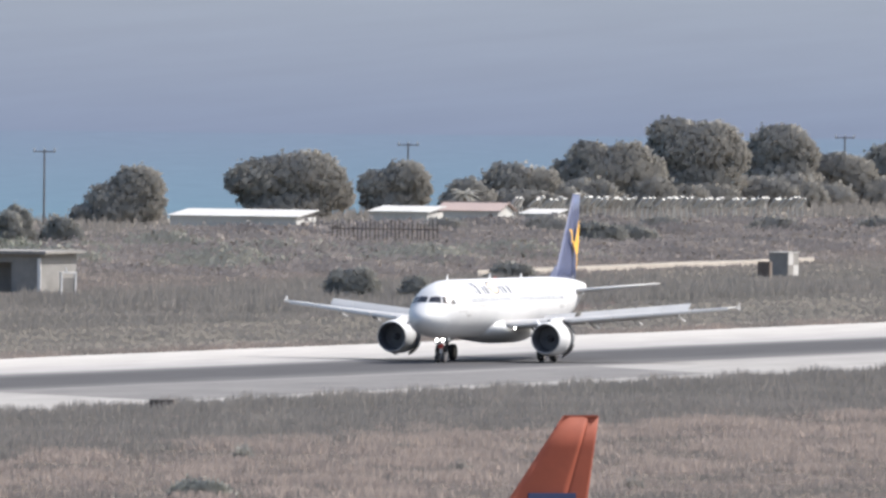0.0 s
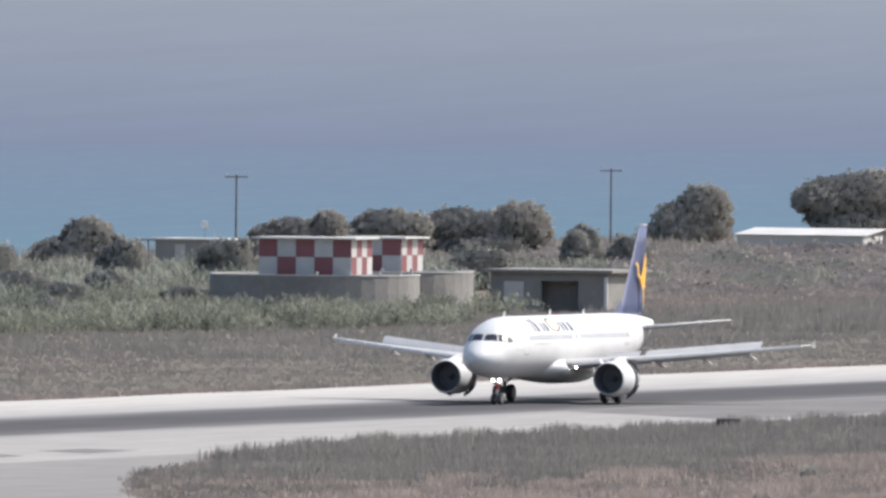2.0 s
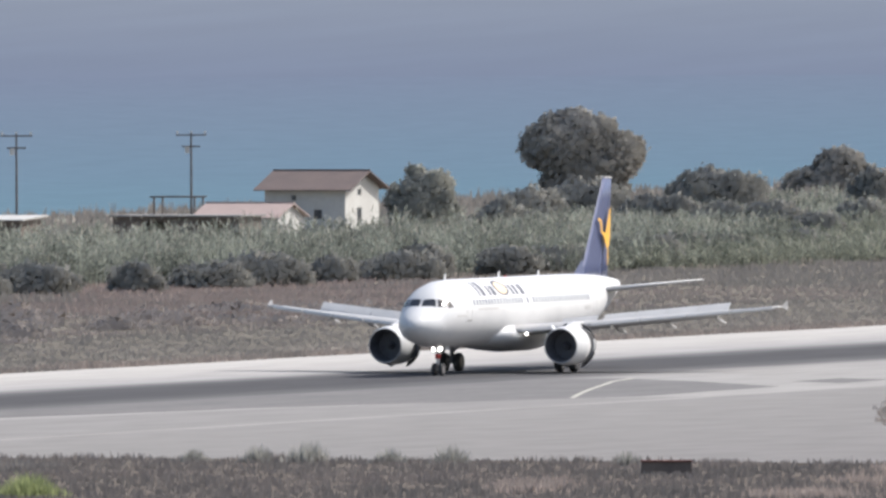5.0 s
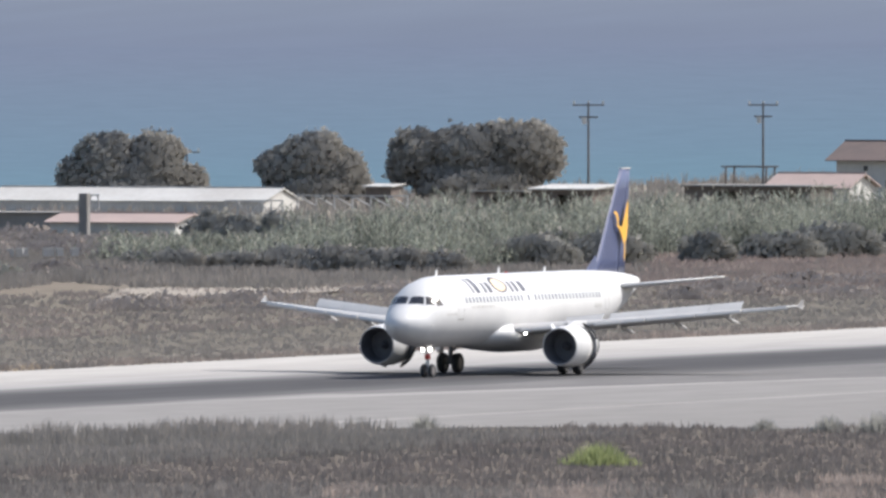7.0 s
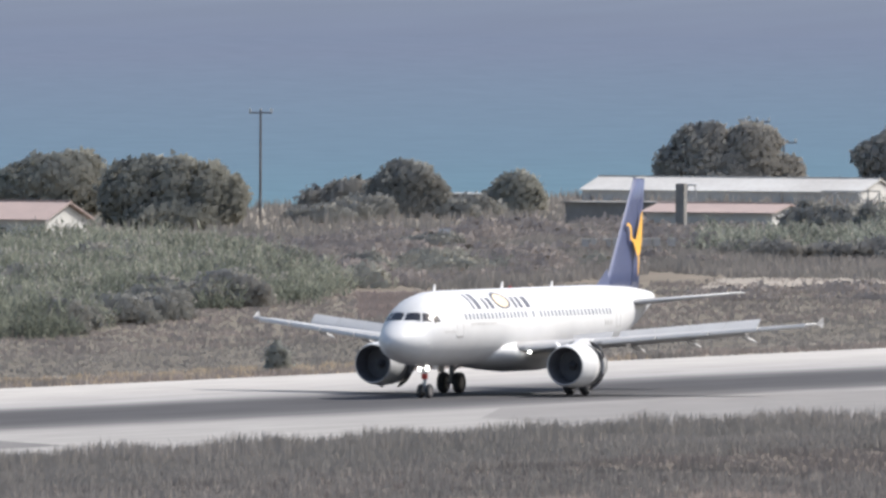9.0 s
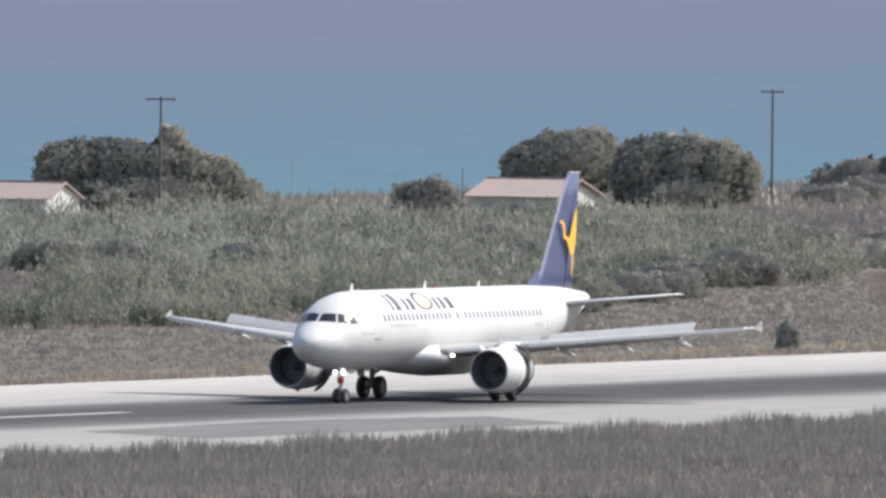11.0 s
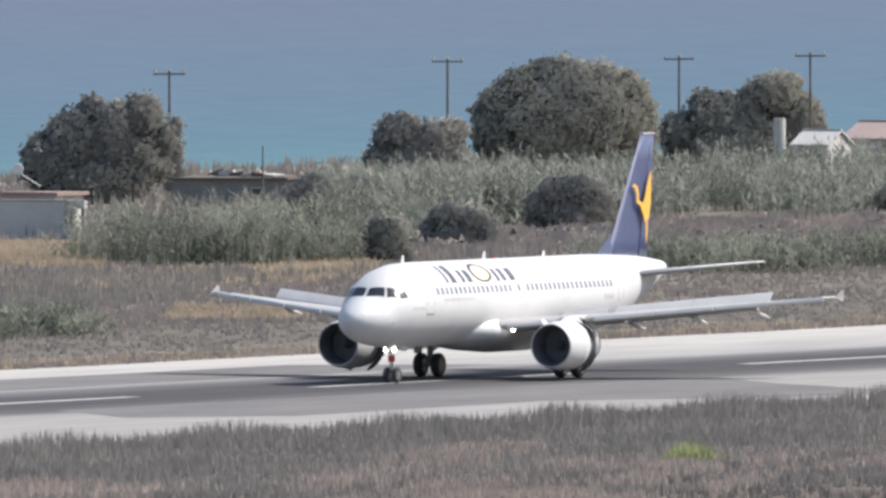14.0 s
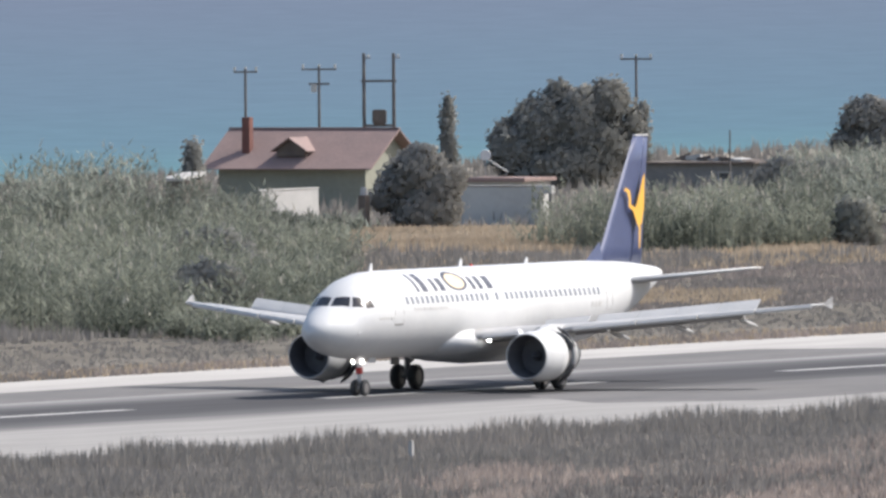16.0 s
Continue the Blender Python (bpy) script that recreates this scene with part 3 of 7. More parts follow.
def airliner(m, fin_paint, label, detail):
    plane = thing("airliner", m, label, "airliner")
    n = 40
    fus = part("fuselage", lofted([[hull(x, 360 * i / n) for i in range(n)] for x in [0.0, 0.12, 0.25, 0.4, 0.6, 0.9, 1.2, 1.5, 1.75, 1.95, 2.12, 2.3, 2.48, 2.65, 2.9, 3.2, 3.7, 4.2, 4.8, 5.4, 6.2, 7.0, 12, 18, 24.5, 25.5, 26.5, 27.5, 28.5, 29.5, 30.5, 31.5, 32.5, 33.4, 34.3, 35.2, 36.0, 37.1, 37.57]]),
               M_WHITE, plane, "glossy white fuselage", smooth=True)
    bel = [(10.6, 0.3, 0.2, 2.3), (11.4, 1.5, 0.6, 2.35), (12.3, 2.12, 0.85, 2.4), (13.4, 2.36, 0.95, 2.35), (16, 2.25, 0.95, 2.2), (19.5, 2.2, 0.9, 2.15), (21.2, 1.7, 0.65, 2.15), (22.4, 0.4, 0.2, 2.2)]
    part("belly_fairing", lofted([[(x - GEAR_X, a * math.sin(2 * math.pi * i / 24), z + b * math.cos(2 * math.pi * i / 24)) for i in range(24)] for x, a, b, z in bel]), M_WHITE, plane, smooth=True)
    for side in (-1, 1):
        part("wing", swept(WING, side), M_WING, plane, "grey wing", smooth=True)
        for a, b in ((2.6, 5.0), (6.4, 9.0), (9.1, 11.6), (11.7, 14.0), (14.1, 16.4)):
            part("slat", strip(side, (a, b), -0.05, -0.06, 0.62, 0.13, -8), M_PANEL, plane, "pale leading-edge slat")
        for a, b in ((2.4, 6.2), (6.4, 12.6)):
            part("flap", strip(side, (a, (a + b) / 2, b), 0.93, -0.10, 0.34, 0.12, 30), M_WING, plane)
        for a, b in ((3.4, 5.6), (6.0, 7.88), (7.9, 9.68), (9.7, 11.58), (11.6, 13.4)):
            part("spoiler", strip(side, (a, b), 0.72, 0.10, 0.80, 0.025, -38), M_PANEL, plane, "raised pale grey spoiler")
        part("aileron", strip(side, (13.6, 16.3), 0.80, 0.02, 0.34, 0.03, -4), M_PANEL, plane)
        x, z, c = wing_line(16.9)
        y = side * 16.93
        fence = [[(x - GEAR_X - 0.05 + u * 1.1, y + w * 0.5 - 0.03, z) for u, w in ((0, 0.05), (0.5, 0.12), (1, 0.05), (0.5, 0.0))]]
        for dz, f, k in ((0.36, 0.70, 0.24), (-0.20, 0.72, 0.22)):
            fence.append([(x - GEAR_X - 0.05 + (f + u * k) * 1.1, y + side * abs(dz) * 0.12 + w * 0.3 - 0.02, z + dz) for u, w in ((0, 0.05), (0.5, 0.1), (1, 0.05), (0.5, 0.0))])
        # the shade on the fence is put into its grey colour
        part("wingtip_fence", lofted([fence[2], fence[0], fence[1]]), M_STEEL, plane, "small wingtip fence, its shade given as dull grey")
        for y in (6.9, 9.8, 12.7):
            x, z, c = wing_line(y)
            prof = [(0, 0.02), (0.4, 0.10), (1.0, 0.13), (1.7, 0.09), (2.2, 0.02)]
            ring = [[(x - GEAR_X + c * 0.62 + u, side * y + r * 0.8 * math.sin(k * math.pi / 4), z - 0.30 - u * 0.16 + r * math.cos(k * math.pi / 4)) for k in range(8)] for u, r in prof]
            part("flap_track_fairing", lofted(ring), M_WING, plane, smooth=True)
        part("horizontal_stabiliser", swept([(31.3, 0.5, 4.75, 3.9, 0.10), (34.9, 6.2, 5.38, 1.35, 0.09)], side), M_PANEL, plane, smooth=True)
        engine(plane, side)
        # main gear
        gx, gy = 0.0, side * 3.795
        leg = part("main_gear_leg", rod(rodded((gx, gy, 0.6), (gx - 0.05, gy - side * 0.1, 2.5), 0.14, 0.17), (gx + 0.1, gy, 1.2), (gx + 0.5, gy - side * 1.4, 2.4), 0.08), M_STEEL, plane)
        part("axle", rodded((gx, gy - 0.6, 0.58), (gx, gy + 0.6, 0.58), 0.09), M_STEEL, leg)
        part("gear_door", boxed(gx - 0.45, gx + 0.45, gy + side * 0.62 - 0.03, gy + side * 0.62 + 0.03, 1.15, 2.45, 0.02), M_WING, leg)
        part("torque_link", rod(rodded((gx + 0.12, gy, 0.75), (gx + 0.42, gy, 1.05), 0.05), (gx + 0.42, gy, 1.05), (gx + 0.12, gy, 1.4), 0.05), M_STEEL, leg)
        for o in (-0.465, 0.465):
            wheel(leg, gx, gy + o, 0.585, 0.42)
    # nose gear
    nx = 5.07 - GEAR_X
    leg = part("nose_gear_leg", rod(rodded((nx, 0, 0.4), (nx - 0.12, 0, 2.1), 0.085, 0.12), (nx - 0.05, 0, 1.25), (nx - 0.9, 0, 2.0), 0.06), M_WHITE, plane)
    part("axle", rodded((nx, -0.35, 0.38), (nx, 0.35, 0.38), 0.06), M_STEEL, leg)
    part("steering_collar", rodded((nx - 0.06, 0, 1.05), (nx - 0.08, 0, 1.35), 0.17), M_REDMARK if detail else M_STEEL, leg, "red steering collar")
    part("torque_link", rod(rodded((nx - 0.1, 0, 0.5), (nx - 0.36, 0, 0.78), 0.04), (nx - 0.36, 0, 0.78), (nx - 0.12, 0, 1.08), 0.04), M_STEEL, leg)
    for o in (-0.25, 0.25):
        wheel(leg, nx, o, 0.385, 0.22)
    for o in (-0.30, 0.30):
        part("gear_door", boxed(nx + 0.1, nx + 0.9, o * 1.3 - 0.02, o * 1.3 + 0.02, 1.55, 1.95, 0.015), M_WHITE, leg)
        lamp = part("taxi_lamp", rodded((nx - 0.22, o * 0.75, 1.62), (nx - 0.05, o * 0.75, 1.62), 0.12, 0.10, 14), M_STEEL, leg)
        if detail:
            part("lens", rodded((nx - 0.24, o * 0.75, 1.62), (nx - 0.222, o * 0.75, 1.62), 0.10, n=14), M_LAMP, lamp, "lit white lamp lens")
    # fin, rudder, paint
    part("fin", fin_mesh(0.0, 0.72, 5.2, 11.76), fin_paint, plane, "tall swept tail fin", smooth=True)
    part("rudder", fin_mesh(0.724, 1.0, 5.55, 11.74, 0.004), fin_paint, plane, smooth=True)
    part("dorsal_fillet", lofted([[(29.3 - GEAR_X, 0.02, 5.74), (29.3 - GEAR_X, -0.02, 5.74), (29.3 - GEAR_X, 0, 5.79)], [(31.0 - GEAR_X, 0.16, 5.55), (31.0 - GEAR_X, -0.16, 5.55), (31.0 - GEAR_X, 0, 6.75)]]), fin_paint, plane)
    part("fin_cap", boxed(34.8 - GEAR_X, 36.3 - GEAR_X, -0.10, 0.10, 11.70, 11.80, 0.03), M_PANEL if detail else fin_paint, plane)
    if not detail:
        part("fin_marking", boxed(33.2 - GEAR_X, 35.3 - GEAR_X, -0.20, 0.20, 7.9, 8.62), M_NAVY, plane, "dark blue bar on the fin")
        return plane
    for side in (-1, 1):
        s = -side
        part("windscreen", hull_patch([(1.82, 3 * s), (2.18, 38 * s), (2.57, 28.5 * s), (2.33, 3 * s)]), M_GLASS, plane, "dark windscreen pane")
        part("side_window", hull_patch([(2.25, 43 * s), (2.70, 59.5 * s), (2.88, 42 * s), (2.63, 31.5 * s)]), M_GLASS, plane, "dark cockpit side pane")
        part("side_window", hull_patch([(2.84, 63.5 * s), (3.36, 68.5 * s), (3.30, 54 * s), (2.99, 45.5 * s)]), M_GLASS, plane, "dark cockpit side pane")
    for k in range(40):
        x = 6.3 + k * 0.53
        if k in (17, 19):
            continue
        side_bar(plane, "cabin_window", x, x + 0.24, 4.30, 4.64, M_WINDOW, n=2)
    # plain shapes in place of the titles, in the livery's colours
    bars = [(7.85, 0.24, 4.84, 5.66), (8.47, 0.53, 4.84, 5.66), (9.72, 0.33, 4.84, 5.42), (10.4, 0.48, 4.84, 5.42), (13.79, 0.33, 4.84, 5.42), (14.48, 0.4, 4.84, 5.42), (15.36, 0.57, 4.84, 5.42)]
    for x, w, z0, z1 in bars:
        side_bar(plane, "title_bar", x, x + w, z0, z1, M_TITLE, n=8)
    ring = []
    for k in range(20):
        a = 2 * math.pi * k / 20
        ring.append((12.35 + 1.12 * math.cos(a), 5.25 + 0.44 * math.sin(a), 12.35 + 0.84 * math.cos(a), 5.25 + 0.35 * math.sin(a)))
    bm, bm2 = bmesh.new(), bmesh.new()
    o = [bm.verts.new(hull(x, phi_at(x, z), 0.014)) for x, z, _, _ in ring]
    i2 = [bm.verts.new(hull(x, phi_at(x, z), 0.014)) for _, _, x, z in ring]
    for k in range(20):
        bm.faces.new((o[k], o[(k + 1) % 20], i2[(k + 1) % 20], i2[k]))
    part("title_ring", bm, M_TITLE, plane)
    mid = bm2.verts.new(hull(12.35, phi_at(12.35, 5.25), 0.016))
    i3 = [bm2.verts.new(hull(x, phi_at(x, z), 0.012)) for _, _, x, z in ring]
    for k in range(20):
        bm2.faces.new((i3[k], i3[(k + 1) % 20], mid))
    part("title_disc", bm2, M_PALEGOLD, plane, "golden yellow disc")
    for x, w in ((7.0, 0.9), (8.0, 0.5), (8.6, 1.1), (9.8, 0.75)):
        side_bar(plane, "small_bar", x, x + w, 3.99, 4.13, M_PANEL, n=2)
    for x in (26.1, 26.55, 27.0):
        side_bar(plane, "registration_bar", x, x + 0.3, 3.72, 3.95, M_PANEL, n=2)
    for x, w in ((3.6, 0.9), (4.6, 0.35)):
        side_bar(plane, "small_bar", x, x + w, 3.62, 3.72, M_PANEL, n=2)
    for x, w, z0, z1 in ((5.0, 0.84, 3.42, 5.25), (28.0, 0.7, 3.6, 5.0)):
        for a, b, c, d in ((x, x + 0.03, z0, z1), (x + w, x + w + 0.03, z0, z1), (x, x + w, z1, z1 + 0.03), (x, x + w, z0 - 0.04, z0)):
            side_bar(plane, "door_seam", a, b, c, d, M_PANEL, n=4)
    side_bar(plane, "door_sill", 5.05, 5.8, 3.34, 3.42, M_SOOT, n=2)
    # the bird on the fin: a raised wing and a curved neck, as plain shapes
    def fin_shape(name, pts):
        bm = bmesh.new()
        for y in (-1,):
            bm.faces.new([bm.verts.new((x - GEAR_X, -0.40 + 0.035 * (z - 6), z)) for x, z in pts])
        part(name, bm, M_GOLD, plane, "golden yellow bird emblem")
    fin_shape("emblem_wing", [(34.0, 8.15), (34.35, 8.35), (34.8, 9.0), (35.2, 9.7), (35.45, 9.95), (35.35, 9.2), (35.2, 8.2), (34.9, 7.5), (34.5, 7.35), (34.3, 7.7)])
    fin_shape("emblem_neck", [(34.0, 8.15), (33.55, 8.35), (33.6, 8.7), (33.45, 9.05), (33.05, 9.15), (33.35, 9.28), (33.75, 9.1), (33.85, 8.7), (33.8, 8.45), (34.3, 8.3)])
    fin_shape("emblem_leg", [(34.6, 7.4), (34.8, 7.4), (34.65, 6.6), (34.5, 6.2), (34.5, 6.6)])
    for x, z0, h in ((6.04, 5.8, 0.42), (15.6, 5.82, 0.42), (22.7, 5.82, 0.34)):
        bm = lofted([[(x - GEAR_X, -0.03, z0), (x - GEAR_X + 0.42, -0.02, z0), (x - GEAR_X + 0.42, 0.02, z0), (x - GEAR_X, 0.03, z0)],
                     [(x - GEAR_X + 0.22, -0.015, z0 + h), (x - GEAR_X + 0.42, -0.01, z0 + h), (x - GEAR_X + 0.42, 0.01, z0 + h), (x - GEAR_X + 0.22, 0.015, z0 + h)]])
        part("antenna", bm, M_WHITE, plane)
    part("beacon", rodded((17.0 - GEAR_X, 0, 5.84), (17.0 - GEAR_X, 0, 5.97), 0.1, 0.06, 10), M_REDMARK, plane)
    part("root_lamp", rodded((13.25 - GEAR_X, -2.75, 2.42), (13.4 - GEAR_X, -2.75, 2.42), 0.065, n=12), M_LAMP, plane, "lit white wing-root lamp")
    for side in (-1, 1):
        part("pitot_probe", rodded((2.3 - GEAR_X, side * 1.45, 3.05), (1.95 - GEAR_X, side * 1.5, 3.0), 0.05, 0.02, 6), M_STEEL, plane)
    return plane


airliner_moving = airliner(pose(1866.36, 579.1, 0.052), M_NAVY, "white twin-engine airliner with a navy tail rolling on the runway", True)


# ---- trees ----
def lobes_for(rng, w, h, base, n):
    """Overlapping lobes that fill a crown w wide, from base to h: (x, y, z, rx, ry, rz)."""
    foot = 0.26 * h
    out = [(0, 0, foot * 1.15, w * 0.44, w * 0.34, h * 0.30), (0, 0, h * 0.52, w * 0.33, w * 0.29, h * 0.36)]
    for k in range(n + 5):
        a = math.pi * (k + rng.uniform(0.1, 0.9)) / (n + 5)
        r = w * rng.uniform(0.07, 0.19)
        q = min(r * 0.95, h * 0.24)
        pull = rng.uniform(0.66, 1.07)
        out.append((math.cos(a) * (w / 2 - r) * pull, rng.uniform(-1, 1) * w * 0.2, foot + math.sin(a) ** 0.8 * (h - foot - q) * pull, r, r, q))
    for s in (-1, 1):
        out.append((s * w * rng.uniform(0.30, 0.40), 0, foot * 0.7, w * 0.13, w * 0.16, foot * 0.75))
    return out


def leaf_cloud(rs, lobes, count, size, to_sun, flat=False):
    """Leaf sprays as small bent triangles on and in the lobes. Returns verts, corners and normals."""
    lob = np.array(lobes)
    area = (lob[:, 3] * lob[:, 5]) ** 0.9
    pick = rs.choice(len(lob), count, p=area / area.sum())
    d = rs.normal(size=(count, 3))
    d /= np.linalg.norm(d, axis=1)[:, None]
    rad = rs.uniform(0.62, 1.0, count) ** 0.5 * (1 + 0.10 * np.sin(d[:, 0] * 9 + pick) * np.cos(d[:, 2] * 8 + pick))
    c = lob[pick, :3] + d * lob[pick, 3:6] * rad[:, None]
    c += d * np.where(rs.rand(count) < 0.10, rs.uniform(0.1, 0.45, count), 0)[:, None]
    a = d + rs.normal(size=(count, 3)) * 0.42
    a -= 0.7 * (a @ to_sun)[:, None] * to_sun  # sprays turned edge-on to the sun, so lit and shaded sides look alike
    a /= np.linalg.norm(a, axis=1)[:, None]
    b = np.cross(a, rs.normal(size=(count, 3)))
    b /= np.linalg.norm(b, axis=1)[:, None] + 1e-6
    e = np.cross(a, b)
    s = size * rs.uniform(0.6, 1.35, count)[:, None]
    v = np.stack([c - b * s * 0.5, c + b * s * 0.5, c + e * s * 0.9 + a * s * 0.2], 1).reshape(-1, 3)
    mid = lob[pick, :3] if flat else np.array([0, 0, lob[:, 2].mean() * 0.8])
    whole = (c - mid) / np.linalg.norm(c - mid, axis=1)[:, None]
    # light and shade evened out: shading normals follow the crown and turn from the sun
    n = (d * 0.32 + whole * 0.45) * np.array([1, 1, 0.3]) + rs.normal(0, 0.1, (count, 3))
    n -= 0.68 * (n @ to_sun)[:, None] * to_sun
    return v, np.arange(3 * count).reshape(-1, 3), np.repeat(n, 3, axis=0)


TREE_SEED = [0]


def tree(x, y, w, h, label, leaf=M_LEAF, base=0.9, n=9, count=5200, size=0.42, lobes=None, stems=1, category="tree", name="tree", group=""):
    TREE_SEED[0] += 1
    rng = random.Random(TREE_SEED[0])
    rs = np.random.RandomState(TREE_SEED[0])
    ob = thing(name, pose(x, y, ground_z(x, y), 0, 0, -68), label, category, group)
    lb = lobes or lobes_for(rng, w, h, base, n)
    if lobes and w > 3:
        lb = lb + [(0, 0, 0.2 * h, 0.36 * w, 0.28 * w, 0.24 * h)]
    for s in range(stems):
        ox = (s - (stems - 1) / 2) * w * 0.3
        rings = []
        th = base + (h - base) * 0.45
        for k in range(6):
            q = k / 5
            r = (0.10 + 0.022 * h) * (1 - 0.6 * q) + (0.12 if k == 0 else 0)
            rings.append([(ox + r * math.cos(i * math.pi / 4) + 0.25 * math.sin(q * 3 + s), r * math.sin(i * math.pi / 4) + 0.15 * math.sin(q * 4), -0.1 + th * q) for i in range(8)])
        part("trunk", lofted(rings), M_BARK, ob, smooth=True)
        for q in range(4):
            l = lb[(q * 2 + s) % len(lb)]
            part("limb", rodded((ox + 0.15, 0.1, th * (0.5 + 0.1 * q)), (l[0], l[1], l[2]), 0.09, 0.03, 6), M_BARK, ob)
    near = x < 1850
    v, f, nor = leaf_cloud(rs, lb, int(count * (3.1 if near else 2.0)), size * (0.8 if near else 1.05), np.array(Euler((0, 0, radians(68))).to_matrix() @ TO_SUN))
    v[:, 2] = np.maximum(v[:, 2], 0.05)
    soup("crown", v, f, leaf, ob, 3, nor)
    return ob


def pole(x, y, h, label="weathered wooden utility pole with a crossarm", arm=1.1, lean=0.0, extra=False, insulators=3, turn=-70):
    ob = thing("utility_pole", pose(x, y, ground_z(x, y), 0, lean, turn), label, "utility pole", "utility poles along the shore")
    part("shaft", rodded((0, 0, -0.2), (0, 0, h), 0.12, 0.08, 10), M_POLE, ob)
    if arm:
        part("crossarm", boxed(-arm, arm, -0.05, 0.05, h - 0.26, h - 0.15, 0.02), M_POLE, ob)
        for k in range(insulators):
            u = -arm * 0.9 + 1.8 * arm * k / max(1, insulators - 1)
            part("insulator", rodded((u, 0, h - 0.15), (u, 0, h + 0.12), 0.06, 0.09, 8), M_PALE, ob)
    if extra:
        part("crossarm", boxed(-arm * 0.6, arm * 0.6, -0.06, 0.06, h - 1.25, h - 1.12, 0.02), M_POLE, ob)
        part("transformer", rodded((-0.35, 0, h - 1.75), (-0.35, 0, h - 1.2), 0.2, n=12), M_PALE, ob)
    return ob


M_PALE = surf("pale_ceramic", (0.55, 0.54, 0.52), (0.45, 0.44, 0.42), 0.5, 2)
OLIVE = "broad dark olive-green tree with a rounded crown by the shore"
GREY = "grey-green feathery tree with a loose crown by the shore"

tree(2611.2, 850, 9.3, 5.8, OLIVE, base=0.5, count=6000,
     lobes=[(2, 0, 3.7, 2.6, 2.2, 2.1), (-0.6, 0, 2.2, 2.6, 2.2, 1.9), (2.4, 0, 2, 2.3, 1.9, 2), (-3.1, 0, 1, 1.6, 1.2, 0.9), (-0.1, 0, 0.7, 3.4, 1.2, 0.8)])
tree(2667.5, 850, 13.2, 6.8, OLIVE, base=0.8, count=9000,
     lobes=[(1.1, 0, 4.5, 3.8, 3, 2.2), (-2.5, 0, 4.1, 3.5, 2.8, 2.1), (3.6, 0, 3.5, 2.5, 2.2, 2.3), (-5, 0, 3.9, 1.6, 1.3, 1.3), (-0.3, 0, 2.5, 5.2, 1.9, 1.4), (2, 0, 5.7, 2.4, 1.6, 1.2), (-1.2, 0, 5.4, 2, 1.4, 1), (5.4, 0, 2.4, 1.2, 1, 1.3)])
tree(2703.2, 850, 7.6, 5.8, OLIVE, base=0.4, count=4500,
     lobes=[(1.1, 0, 4, 2.4, 2.1, 1.7), (-1.8, 0, 3.3, 2, 1.7, 1.4), (2.2, 0, 2.7, 1.6, 1.3, 1.3), (-0.1, 0, 1.7, 3.5, 1.6, 1.2)])
tree(2729, 850, 5.6, 3.7, OLIVE, base=0.4, count=2500,
     lobes=[(-0.2, 0, 2.4, 2, 1.7, 1.3), (1.3, 0, 1.5, 1.5, 1.3, 1.2), (-1.4, 0, 1.5, 1.4, 1.2, 0.9)])
tree(2747.2, 850, 8.9, 5.2, OLIVE, base=0.4, count=5500,
     lobes=[(-1, 0, 3.3, 3, 2.5, 1.9), (2.1, 0, 3.1, 2, 1.7, 1.6), (-2.7, 0, 2.4, 1.8, 1.5, 1.4), (0.3, 0, 1.7, 4.1, 2, 1.5)])
tree(2778.3, 850, 12.5, 7.3, OLIVE, base=0.5, count=9000,
     lobes=[(0.3, 0, 3.8, 5.1, 3.7, 2.7), (-2.1, 0, 5.5, 2.2, 1.8, 1.8), (2.2, 0, 5.3, 2.6, 2.2, 2), (-4.5, 0, 3.5, 1.8, 1.5, 1.8), (4.5, 0, 3.5, 1.8, 1.5, 2.4), (0.3, 0, 1.7, 5.7, 2.3, 1.7)])
tree(2810.5, 850, 11.3, 9.5, OLIVE, base=0.5, count=10000,
     lobes=[(-0.4, 0, 6.2, 4.6, 3.8, 2.8), (-2.5, 0, 7.9, 2.8, 2.3, 1.7), (1.6, 0, 7.6, 2.8, 2.3, 1.7), (3.9, 0, 5.7, 1.8, 1.5, 2.2), (-4, 0, 5.1, 1.7, 1.4, 2.4), (-0.1, 0, 2.7, 5.4, 3.7, 2.7)])
tree(2855.6, 854, 8.6, 8.7, OLIVE, base=0.5, count=8000,
     lobes=[(0, 0, 6.5, 3.4, 2.9, 2.2), (-2, 0, 5.1, 2.2, 1.9, 2.1), (2, 0, 5.2, 2.1, 1.8, 2.2), (0, 0, 2.7, 4.3, 3.6, 2.8)])
tree(2863.8, 850, 8.3, 5.6, OLIVE, base=0.5, count=6000,
     lobes=[(-0.2, 0, 3.9, 2.8, 2.3, 1.7), (-1.7, 0, 2.7, 2.5, 2.1, 2.2), (1.7, 0, 2.8, 2.5, 2.1, 2.3)])
tree(2884.4, 850, 8.3, 6.5, OLIVE, base=0.5, count=5000,
     lobes=[(-0.6, 0, 4.4, 2.2, 1.9, 2.1), (-2, 0, 2.8, 2.2, 1.8, 2.5), (1.4, 0, 3.8, 2.8, 2.4, 2.8)])
tree(2434.3, 830, 10, 4.7, OLIVE, base=0.5, count=6000,
     lobes=[(2.4, 0, 3.5, 1.5, 1.3, 1.2), (-1.1, 0, 3, 2.4, 1.3, 1), (-3.4, 0, 2.4, 1.6, 1.1, 0.8), (0.3, 0, 2.1, 4.8, 1.4, 1.1)])
